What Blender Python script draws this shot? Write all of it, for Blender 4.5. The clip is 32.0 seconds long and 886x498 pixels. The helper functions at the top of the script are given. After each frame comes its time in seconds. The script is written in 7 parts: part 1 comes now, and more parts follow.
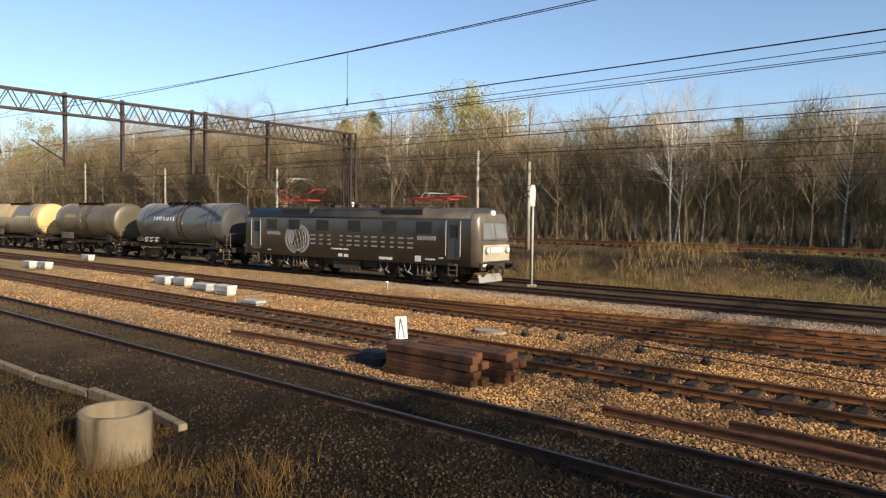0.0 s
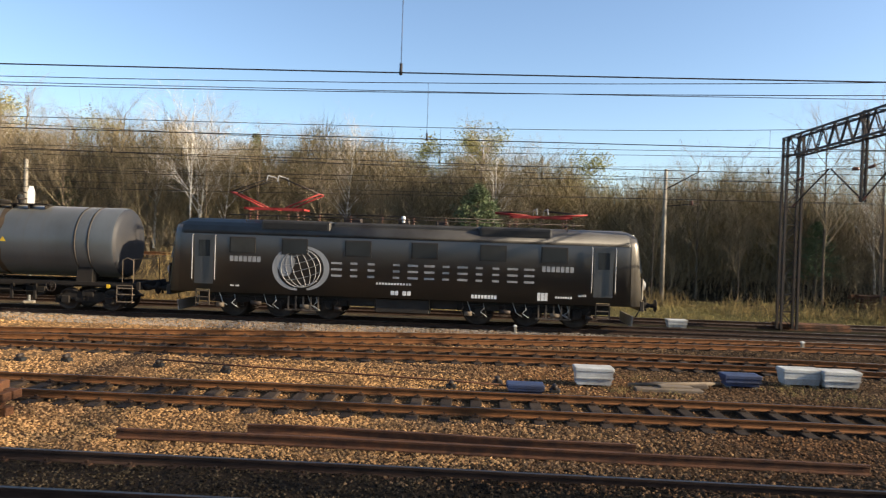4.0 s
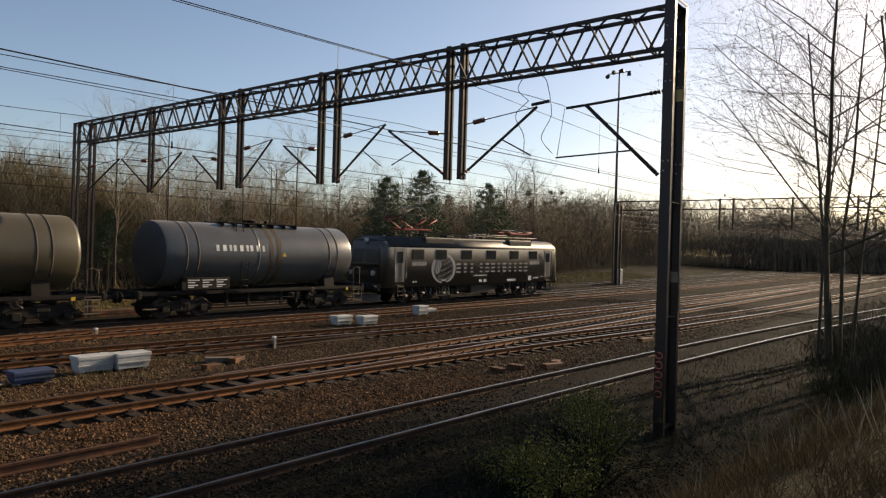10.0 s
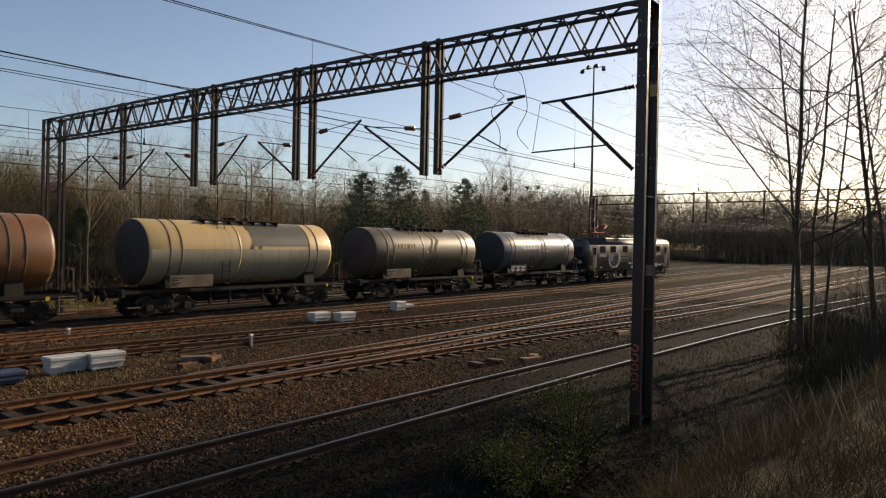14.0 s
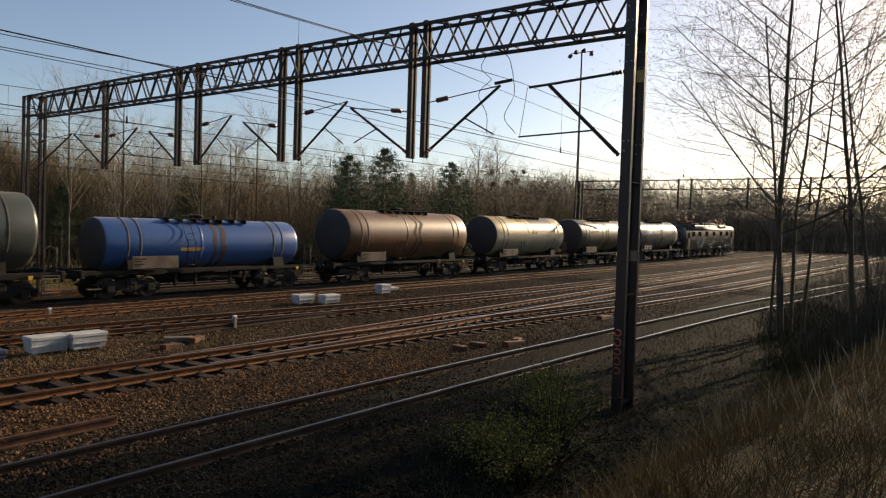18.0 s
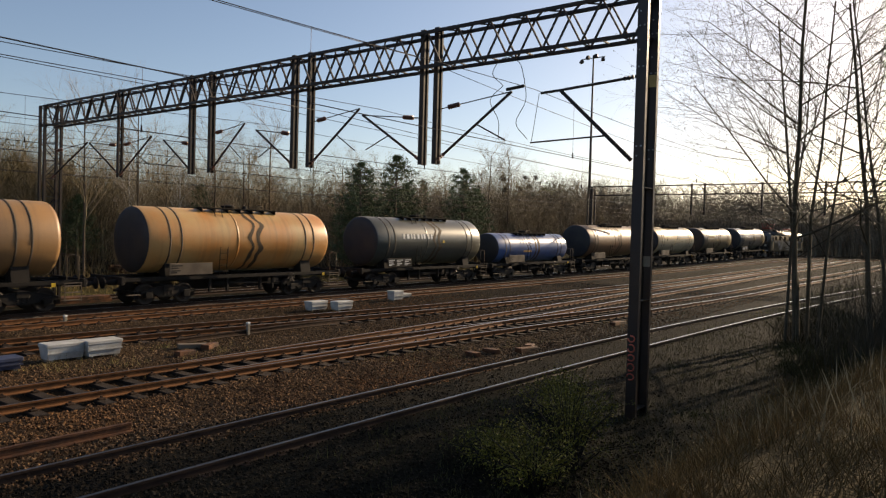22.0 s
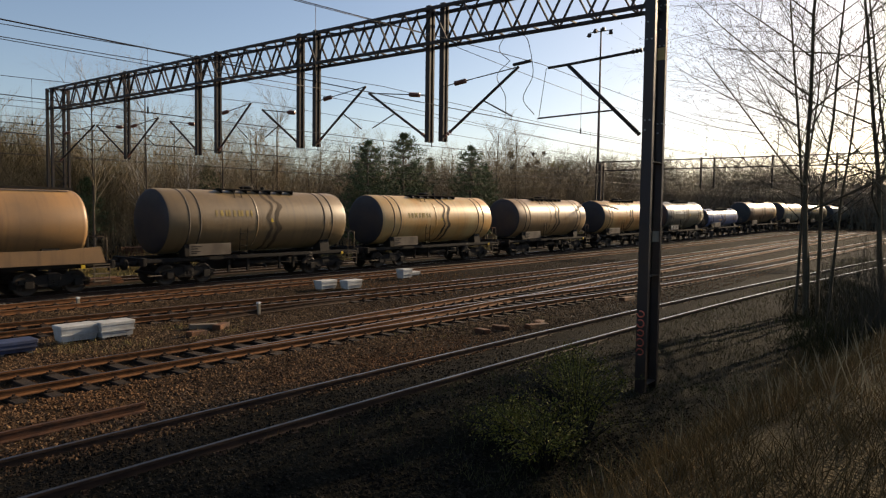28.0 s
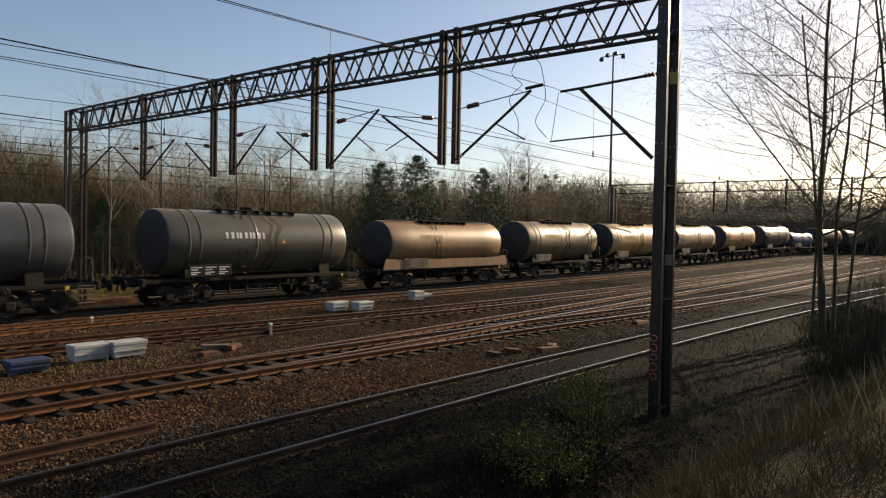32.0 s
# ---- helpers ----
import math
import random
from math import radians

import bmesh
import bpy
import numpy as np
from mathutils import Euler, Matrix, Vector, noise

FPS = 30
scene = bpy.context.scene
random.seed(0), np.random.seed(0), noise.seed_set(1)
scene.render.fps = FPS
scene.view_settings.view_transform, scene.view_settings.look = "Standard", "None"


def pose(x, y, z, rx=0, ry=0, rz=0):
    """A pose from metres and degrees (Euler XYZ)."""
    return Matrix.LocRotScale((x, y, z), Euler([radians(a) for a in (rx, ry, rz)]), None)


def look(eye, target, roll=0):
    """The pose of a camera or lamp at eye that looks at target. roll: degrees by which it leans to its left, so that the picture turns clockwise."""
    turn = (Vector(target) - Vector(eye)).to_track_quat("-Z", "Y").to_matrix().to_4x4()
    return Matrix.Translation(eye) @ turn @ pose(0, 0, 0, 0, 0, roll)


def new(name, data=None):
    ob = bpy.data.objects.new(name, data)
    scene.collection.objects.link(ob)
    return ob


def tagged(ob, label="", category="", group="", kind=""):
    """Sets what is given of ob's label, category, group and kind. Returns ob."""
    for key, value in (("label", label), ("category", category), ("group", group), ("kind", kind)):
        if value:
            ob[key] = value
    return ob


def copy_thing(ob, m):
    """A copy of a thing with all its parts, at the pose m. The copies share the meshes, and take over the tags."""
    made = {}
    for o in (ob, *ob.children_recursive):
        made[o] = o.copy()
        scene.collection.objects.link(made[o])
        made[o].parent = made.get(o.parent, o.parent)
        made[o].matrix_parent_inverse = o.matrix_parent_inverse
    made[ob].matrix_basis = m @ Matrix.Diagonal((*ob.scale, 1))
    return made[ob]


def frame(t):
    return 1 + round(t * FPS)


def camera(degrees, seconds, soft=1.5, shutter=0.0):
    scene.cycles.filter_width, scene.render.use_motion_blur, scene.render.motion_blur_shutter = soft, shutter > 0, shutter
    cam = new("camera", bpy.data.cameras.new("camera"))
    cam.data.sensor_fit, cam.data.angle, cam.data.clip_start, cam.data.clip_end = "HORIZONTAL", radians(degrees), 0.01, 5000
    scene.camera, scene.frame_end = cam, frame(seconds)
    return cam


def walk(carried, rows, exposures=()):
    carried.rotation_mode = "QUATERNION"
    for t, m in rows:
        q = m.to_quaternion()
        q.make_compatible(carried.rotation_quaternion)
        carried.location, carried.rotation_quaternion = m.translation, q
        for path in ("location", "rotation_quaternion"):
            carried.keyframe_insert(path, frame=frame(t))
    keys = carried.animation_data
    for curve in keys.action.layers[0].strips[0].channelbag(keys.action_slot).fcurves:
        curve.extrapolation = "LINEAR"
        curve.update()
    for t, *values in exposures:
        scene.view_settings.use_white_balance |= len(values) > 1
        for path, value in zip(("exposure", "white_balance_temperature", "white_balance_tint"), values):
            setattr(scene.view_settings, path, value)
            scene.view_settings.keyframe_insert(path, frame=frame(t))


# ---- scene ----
cam = camera(64.47, 32.0, soft=1.25, shutter=0.2)
EYE = 3.3
PATH = [
    (0, pose(0, 0, EYE, 87.50, -0.73, 40.14)),
    (0.5, pose(0, 0, EYE, 87.16, 0.05, 37.56)),
    (1, pose(0, 0, EYE, 86.90, -0.53, 34.03)),
    (1.5, pose(0, 0, EYE, 86.97, -0.63, 30.22)),
    (2, pose(0, 0, EYE, 87.33, -0.65, 25.06)),
    (2.5, pose(0, 0, EYE, 87.71, -0.97, 19.75)),
    (3, pose(0, 0, EYE, 87.83, -0.71, 13.45)),
    (3.5, pose(0, 0, EYE, 87.87, -1.13, 8.21)),
    (4, pose(0, 0, EYE, 89.21, -1.90, 2.46)),
    (4.5, pose(0, 0, EYE, 88.70, -0.95, -4.25)),
    (6.5, pose(0, 0, EYE, 89.11, -1.06, -26.78)),
    (7, pose(0, 0, EYE, 89.21, -1.27, -30.79)),
    (7.5, pose(0, 0, EYE, 88.96, -1.72, -35.21)),
    (8, pose(0, 0, EYE, 89.76, -1.18, -38.67)),
    (8.5, pose(0, 0, EYE, 90.15, -1.26, -41.36)),
    (9, pose(0, 0, EYE, 90.02, -1.23, -46.50)),
    (9.5, pose(0, 0, EYE, 90.60, -1.47, -49.57)),
    (10, pose(0, 0, EYE, 89.97, -1.67, -51.01)),
    (10.5, pose(0, 0, EYE, 89.69, -2.13, -51.99)),
    (11, pose(0, 0, EYE, 89.06, -2.61, -52.70)),
    (11.5, pose(0, 0, EYE, 88.91, -2.11, -53.34)),
    (12, pose(0, 0, EYE, 89.47, -1.94, -53.29)),
    (12.5, pose(0, 0, EYE, 89.78, -1.40, -52.98)),
    (13, pose(0, 0, EYE, 89.93, -1.36, -53.36)),
    (13.5, pose(0, 0, EYE, 89.46, -1.06, -53.30)),
    (14, pose(0, 0, EYE, 89.65, -1.15, -52.87)),
    (14.5, pose(0, 0, EYE, 89.71, -1.49, -53.40)),
    (16.5, pose(0, 0, EYE, 89.01, -1.65, -53.45)),
    (17, pose(0, 0, EYE, 88.87, -1.79, -53.95)),
    (17.5, pose(0, 0, EYE, 88.14, -1.31, -53.70)),
    (18, pose(0, 0, EYE, 88.33, -1.82, -54.05)),
    (18.5, pose(0, 0, EYE, 88.37, -1.87, -53.94)),
    (19, pose(0, 0, EYE, 88.64, -1.36, -53.69)),
    (19.5, pose(0, 0, EYE, 89.09, -1.77, -53.93)),
    (20, pose(0, 0, EYE, 89.07, -1.70, -53.50)),
    (20.5, pose(0, 0, EYE, 88.98, -1.39, -53.73)),
    (21, pose(0, 0, EYE, 88.75, -1.28, -52.96)),
    (21.5, pose(0, 0, EYE, 88.92, -1.10, -52.85)),
    (22, pose(0, 0, EYE, 88.81, -1.57, -53.06)),
    (22.5, pose(0, 0, EYE, 87.92, -1.83, -53.71)),
    (23, pose(0, 0, EYE, 87.75, -1.51, -53.18)),
    (23.5, pose(0, 0, EYE, 87.82, -1.32, -53.04)),
    (24, pose(0, 0, EYE, 87.66, -1.55, -53.54)),
    (24.5, pose(0, 0, EYE, 87.38, -1.30, -53.42)),
    (25, pose(0, 0, EYE, 86.93, -0.59, -53.32)),
    (25.5, pose(0, 0, EYE, 86.71, -0.72, -52.62)),
    (27.5, pose(0, 0, EYE, 87.04, -0.70, -52.73)),
    (28, pose(0, 0, EYE, 86.98, -0.79, -52.40)),
    (28.5, pose(0, 0, EYE, 87.21, -1.06, -52.20)),
    (29, pose(0, 0, EYE, 87.41, -1.16, -51.97)),
    (29.5, pose(0, 0, EYE, 87.64, -1.20, -51.72)),
    (30, pose(0, 0, EYE, 88.38, -1.26, -51.57)),
    (30.5, pose(0, 0, EYE, 88.41, -0.86, -51.80)),
    (31, pose(0, 0, EYE, 89.13, -0.96, -51.75)),
    (31.5, pose(0, 0, EYE, 88.81, -1.33, -51.98)),
    (32, pose(0, 0, EYE, 88.77, -1.11, -51.42)),
]
EXPOSURES = [(0, 0.88, 6700, 11), (2.0, 1.05, 6600, 10), (4.5, 1.2, 6800, 11), (6.5, 0.94, 7150, 13), (9, 0.53, 7500, 15), (13, 0.41, 7500, 15), (32, 0.43, 7500, 15)]

walk(cam, PATH, EXPOSURES)

# ---- light ----
SUN_AZ, SUN_EL = radians(-8.5), radians(20)
SUN_DIR = Vector((math.cos(SUN_AZ) * math.cos(SUN_EL), math.sin(SUN_AZ) * math.cos(SUN_EL), math.sin(SUN_EL)))
world = bpy.data.worlds.new("world")
scene.world = world
world.use_nodes = True
wn, wl = world.node_tree.nodes, world.node_tree.links
sky = wn.new("ShaderNodeTexSky")
sky.sky_type, sky.sun_disc = "NISHITA", False
sky.sun_elevation, sky.sun_rotation = SUN_EL, math.pi / 2 - SUN_AZ
sky.air_density, sky.dust_density, sky.ozone_density = 0.9, 0.95, 2.6
wn["Background"].inputs[1].default_value = 0.11
wl.new(sky.outputs[0], wn["Background"].inputs[0])
sun = new("sun", bpy.data.lights.new("sun", "SUN"))
sun.data.energy, sun.data.angle, sun.data.color = 5.0, radians(0.6), (1.0, 0.85, 0.63)
sun.matrix_world = look(SUN_DIR * 50, (0, 0, 0))


# ---- materials ----
def material(name, base, rough=0.8, metal=0.0, other=None, scale=3.0, fine=40.0, bump=0.0, amount=0.6, islands=False, objects=False, third=None, spec=0.3):
    """Noise-driven colour at two scales, with fine relief."""
    m = bpy.data.materials.new(name)
    m.use_nodes = True
    n, l = m.node_tree.nodes, m.node_tree.links
    b = n["Principled BSDF"]
    b.inputs["Roughness"].default_value, b.inputs["Metallic"].default_value = rough, metal
    b.inputs["Specular IOR Level"].default_value = spec
    co = n.new("ShaderNodeTexCoord")
    big, small = n.new("ShaderNodeTexNoise"), n.new("ShaderNodeTexNoise")
    big.inputs["Scale"].default_value, small.inputs["Scale"].default_value = scale, fine
    big.inputs["Detail"].default_value, small.inputs["Detail"].default_value = 6, 3
    for t in (big, small):
        l.new(co.outputs["Object"], t.inputs["Vector"])
    ramp = n.new("ShaderNodeMapRange")
    ramp.inputs["From Min"].default_value, ramp.inputs["From Max"].default_value = 0.35, 0.68
    l.new(big.outputs["Fac"], ramp.inputs["Value"])
    mix = n.new("ShaderNodeMix")
    mix.data_type = "RGBA"
    other = other or tuple(c * 0.6 for c in base)
    mix.inputs["A"].default_value, mix.inputs["B"].default_value = (*base, 1), (*other, 1)
    l.new(ramp.outputs["Result"], mix.inputs["Factor"])
    col = mix.outputs["Result"]
    if third:
        wide = n.new("ShaderNodeTexNoise")
        wide.inputs["Scale"].default_value, wide.inputs["Detail"].default_value = scale * 0.13, 5
        l.new(co.outputs["Object"], wide.inputs["Vector"])
        r3 = n.new("ShaderNodeMapRange")
        r3.inputs["From Min"].default_value, r3.inputs["From Max"].default_value = 0.45, 0.62
        l.new(wide.outputs["Fac"], r3.inputs["Value"])
        m3 = n.new("ShaderNodeMix")
        m3.data_type = "RGBA"
        l.new(r3.outputs["Result"], m3.inputs["Factor"])
        l.new(col, m3.inputs["A"])
        m3.inputs["B"].default_value = (*third, 1)
        col = m3.outputs["Result"]
    hsv = n.new("ShaderNodeHueSaturation")
    val = n.new("ShaderNodeMapRange")
    val.inputs["To Min"].default_value, val.inputs["To Max"].default_value = 1 - amount / 2, 1 + amount / 2
    if islands:
        l.new(n.new("ShaderNodeNewGeometry").outputs["Random Per Island"], val.inputs["Value"])
    elif objects:
        l.new(n.new("ShaderNodeObjectInfo").outputs["Random"], val.inputs["Value"])
    else:
        l.new(small.outputs["Fac"], val.inputs["Value"])
    l.new(val.outputs["Result"], hsv.inputs["Value"])
    l.new(col, hsv.inputs["Color"])
    l.new(hsv.outputs["Color"], b.inputs["Base Color"])
    if bump:
        bp = n.new("ShaderNodeBump")
        bp.inputs["Strength"].default_value, bp.inputs["Distance"].default_value = bump, 0.02
        l.new(small.outputs["Fac"], bp.inputs["Height"])
        l.new(bp.outputs["Normal"], b.inputs["Normal"])
    return m


def tank_paint(name, base, grime, streak=0.6, rough=0.45, low=(0.06, 0.045, 0.03), spec=0.5):
    """Tank paint: vertical run marks below the hatch, dirt growing towards the underside, faded patches."""
    m = material(name, base, rough * 0.85, 0.0, grime, 0.55, 30, 0.05, 0.3, spec=spec)
    n, l = m.node_tree.nodes, m.node_tree.links
    b = n["Principled BSDF"]
    old = b.inputs["Base Color"].links[0].from_socket
    co = n.new("ShaderNodeTexCoord")
    stretch = n.new("ShaderNodeMapping")
    stretch.inputs["Scale"].default_value = (5.0, 0.25, 0.25)
    l.new(co.outputs["Object"], stretch.inputs["Vector"])
    ns = n.new("ShaderNodeTexNoise")
    ns.inputs["Scale"].default_value, ns.inputs["Detail"].default_value = 1.0, 5
    l.new(stretch.outputs["Vector"], ns.inputs["Vector"])
    r = n.new("ShaderNodeMapRange")
    r.inputs["From Min"].default_value, r.inputs["From Max"].default_value, r.inputs["To Max"].default_value = 0.5, 0.75, streak
    l.new(ns.outputs["Fac"], r.inputs["Value"])
    mx = n.new("ShaderNodeMix")
    mx.data_type = "RGBA"
    l.new(r.outputs["Result"], mx.inputs["Factor"])
    l.new(old, mx.inputs["A"])
    mx.inputs["B"].default_value = (*low, 1)
    l.new(mx.outputs["Result"], b.inputs["Base Color"])
    return m


def rail_metal(name, side=(0.05, 0.027, 0.017), worn=(0.038, 0.03, 0.025), gloss=0.33, steel=0.45):
    """Rusty rail with a worn, shiny running surface; the sun's glint is put in as brighter metal towards +x."""
    m = material(name, side, 0.8, 0.0, tuple(c * 0.55 for c in side), 4, 60, 0.15, 0.4, spec=0.3)
    n, l = m.node_tree.nodes, m.node_tree.links
    b = n["Principled BSDF"]
    old = b.inputs["Base Color"].links[0].from_socket
    geo, sep, gt, mx = n.new("ShaderNodeNewGeometry"), n.new("ShaderNodeSeparateXYZ"), n.new("ShaderNodeMath"), n.new("ShaderNodeMix")
    gt.operation, gt.inputs[1].default_value = "GREATER_THAN", 0.95
    mx.data_type = "RGBA"
    l.new(geo.outputs["True Normal"], sep.inputs[0])
    l.new(sep.outputs["Z"], gt.inputs[0])
    l.new(gt.outputs[0], mx.inputs["Factor"])
    l.new(old, mx.inputs["A"])
    mx.inputs["B"].default_value = (*worn, 1)
    l.new(mx.outputs["Result"], b.inputs["Base Color"])
    ro = n.new("ShaderNodeMapRange")
    ro.inputs["To Min"].default_value, ro.inputs["To Max"].default_value = 0.8, gloss
    l.new(gt.outputs[0], ro.inputs["Value"])
    l.new(ro.outputs["Result"], b.inputs["Roughness"])
    me = n.new("ShaderNodeMath")
    me.operation = "MULTIPLY"
    l.new(gt.outputs[0], me.inputs[0])
    co, pos, glint = n.new("ShaderNodeTexCoord"), n.new("ShaderNodeSeparateXYZ"), n.new("ShaderNodeMapRange")
    glint.inputs["From Min"].default_value, glint.inputs["From Max"].default_value = 8.0, 34.0
    glint.inputs["To Min"].default_value, glint.inputs["To Max"].default_value = steel, 1.0
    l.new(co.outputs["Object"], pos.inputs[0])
    l.new(pos.outputs["X"], glint.inputs["Value"])
    l.new(glint.outputs["Result"], me.inputs[1])
    # near-white tint towards +x paints the glint on the rail tops
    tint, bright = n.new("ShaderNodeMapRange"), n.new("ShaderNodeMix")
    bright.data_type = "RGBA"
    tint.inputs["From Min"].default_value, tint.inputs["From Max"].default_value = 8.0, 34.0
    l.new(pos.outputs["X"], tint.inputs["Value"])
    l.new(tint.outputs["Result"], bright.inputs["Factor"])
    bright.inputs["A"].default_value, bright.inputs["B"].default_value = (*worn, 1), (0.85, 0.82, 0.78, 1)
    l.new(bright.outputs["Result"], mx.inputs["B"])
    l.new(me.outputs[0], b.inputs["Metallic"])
    return m


def ground_material(name):
    """Cinder by the near track, rusty and grey ballast dust in the yard, grassy verge and leafy wood floor beyond;
    darkened towards +x for backlight.
    """
    m = material(name, (1, 1, 1), 0.95, 0, (0.55, 0.55, 0.55), 1.1, 26, 0.9, 1.0, third=(0.72, 0.74, 0.76), spec=0.05)
    n, l = m.node_tree.nodes, m.node_tree.links
    b = n["Principled BSDF"]
    grain = b.inputs["Base Color"].links[0].from_socket
    co, sep = n.new("ShaderNodeTexCoord"), n.new("ShaderNodeSeparateXYZ")
    l.new(co.outputs["Object"], sep.inputs[0])
    wob = n.new("ShaderNodeTexNoise")
    wob.inputs["Scale"].default_value, wob.inputs["Detail"].default_value = 0.5, 6
    l.new(co.outputs["Object"], wob.inputs["Vector"])
    shift = n.new("ShaderNodeMath")
    shift.operation, shift.inputs[1].default_value = "MULTIPLY_ADD", 3.0
    l.new(wob.outputs["Fac"], shift.inputs[0])
    l.new(sep.outputs["Y"], shift.inputs[2])
    across = n.new("ShaderNodeMapRange")
    across.inputs["From Min"].default_value, across.inputs["From Max"].default_value = -8.5, 61.5
    l.new(shift.outputs[0], across.inputs["Value"])
    bump = next(k for k in n if k.type == "BUMP")
    bump.inputs["Strength"].default_value, bump.inputs["Distance"].default_value = 1.0, 0.05
    ramps = []
    for zones in (
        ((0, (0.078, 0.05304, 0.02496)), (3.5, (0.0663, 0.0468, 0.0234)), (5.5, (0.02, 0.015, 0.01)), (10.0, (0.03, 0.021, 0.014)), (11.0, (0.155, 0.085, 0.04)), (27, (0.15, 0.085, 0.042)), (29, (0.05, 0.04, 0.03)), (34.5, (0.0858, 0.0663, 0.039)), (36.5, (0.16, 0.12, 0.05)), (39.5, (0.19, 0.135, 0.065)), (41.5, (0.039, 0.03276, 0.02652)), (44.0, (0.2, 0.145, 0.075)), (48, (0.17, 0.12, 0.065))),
        # this row's yard and ditch colours also carry backlit shade
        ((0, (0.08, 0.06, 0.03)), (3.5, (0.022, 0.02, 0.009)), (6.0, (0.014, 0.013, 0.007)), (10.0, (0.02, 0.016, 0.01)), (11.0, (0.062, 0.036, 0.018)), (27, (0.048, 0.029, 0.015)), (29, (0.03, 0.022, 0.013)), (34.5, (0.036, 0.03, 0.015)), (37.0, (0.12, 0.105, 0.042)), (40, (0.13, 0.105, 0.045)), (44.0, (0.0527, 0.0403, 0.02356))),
    ):
        r = n.new("ShaderNodeValToRGB")
        e = r.color_ramp.elements
        for i, (y, c) in enumerate(zones):
            p = (y + 10) / 70
            k = e[i] if i < 2 else e.new(p)
            k.position, k.color = p, (*c, 1)
        l.new(across.outputs["Result"], r.inputs["Fac"])
        ramps.append(r)
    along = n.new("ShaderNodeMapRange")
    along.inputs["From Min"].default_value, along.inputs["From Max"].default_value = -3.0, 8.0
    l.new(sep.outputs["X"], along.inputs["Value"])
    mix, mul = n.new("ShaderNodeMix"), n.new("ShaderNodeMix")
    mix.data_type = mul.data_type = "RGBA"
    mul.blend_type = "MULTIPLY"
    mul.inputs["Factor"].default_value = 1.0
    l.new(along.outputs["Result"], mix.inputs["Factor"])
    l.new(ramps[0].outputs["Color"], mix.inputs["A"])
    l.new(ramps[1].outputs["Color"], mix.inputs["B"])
    # multiplies the ground darker towards +x, shade of gravel seen against the sun
    backlit, dark = n.new("ShaderNodeMapRange"), n.new("ShaderNodeMix")
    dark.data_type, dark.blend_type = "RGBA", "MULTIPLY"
    backlit.inputs["From Min"].default_value, backlit.inputs["From Max"].default_value = 11.0, 29.0
    l.new(sep.outputs["X"], backlit.inputs["Value"])
    l.new(backlit.outputs["Result"], dark.inputs["Factor"])
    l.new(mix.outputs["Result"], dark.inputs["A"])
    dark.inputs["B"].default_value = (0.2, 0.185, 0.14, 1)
    west, pale, inner = n.new("ShaderNodeMapRange"), n.new("ShaderNodeMix"), n.new("ShaderNodeValToRGB")
    pale.data_type = "RGBA"
    west.inputs["From Min"].default_value, west.inputs["From Max"].default_value = -9.0, -26.0
    l.new(sep.outputs["X"], west.inputs["Value"])
    e = inner.color_ramp.elements
    for i, (y, v) in enumerate(((6.0, 0.0), (8.0, 0.35), (10.5, 0.35), (12.0, 1.0), (28.0, 1.0), (31.0, 0.3), (36.0, 0.0))):
        k = e[i] if i < 2 else e.new((y + 10) / 70)
        k.position, k.color = (y + 10) / 70, (v, v, v, 1)
    l.new(across.outputs["Result"], inner.inputs["Fac"])
    amount = n.new("ShaderNodeMath")
    amount.operation = "MULTIPLY"
    l.new(west.outputs["Result"], amount.inputs[0])
    l.new(inner.outputs["Color"], amount.inputs[1])
    l.new(amount.outputs[0], pale.inputs["Factor"])
    l.new(dark.outputs["Result"], pale.inputs["A"])
    pale.inputs["B"].default_value = (0.33, 0.23, 0.12, 1)
    l.new(pale.outputs["Result"], mul.inputs["A"])
    l.new(grain, mul.inputs["B"])
    l.new(mul.outputs["Result"], b.inputs["Base Color"])
    return m


def glass(name, tint, rough=0.05):
    m = material(name, tint, rough, 0.0, tuple(c * 0.7 for c in tint), 1.0, 5, 0, 0.1)
    return m


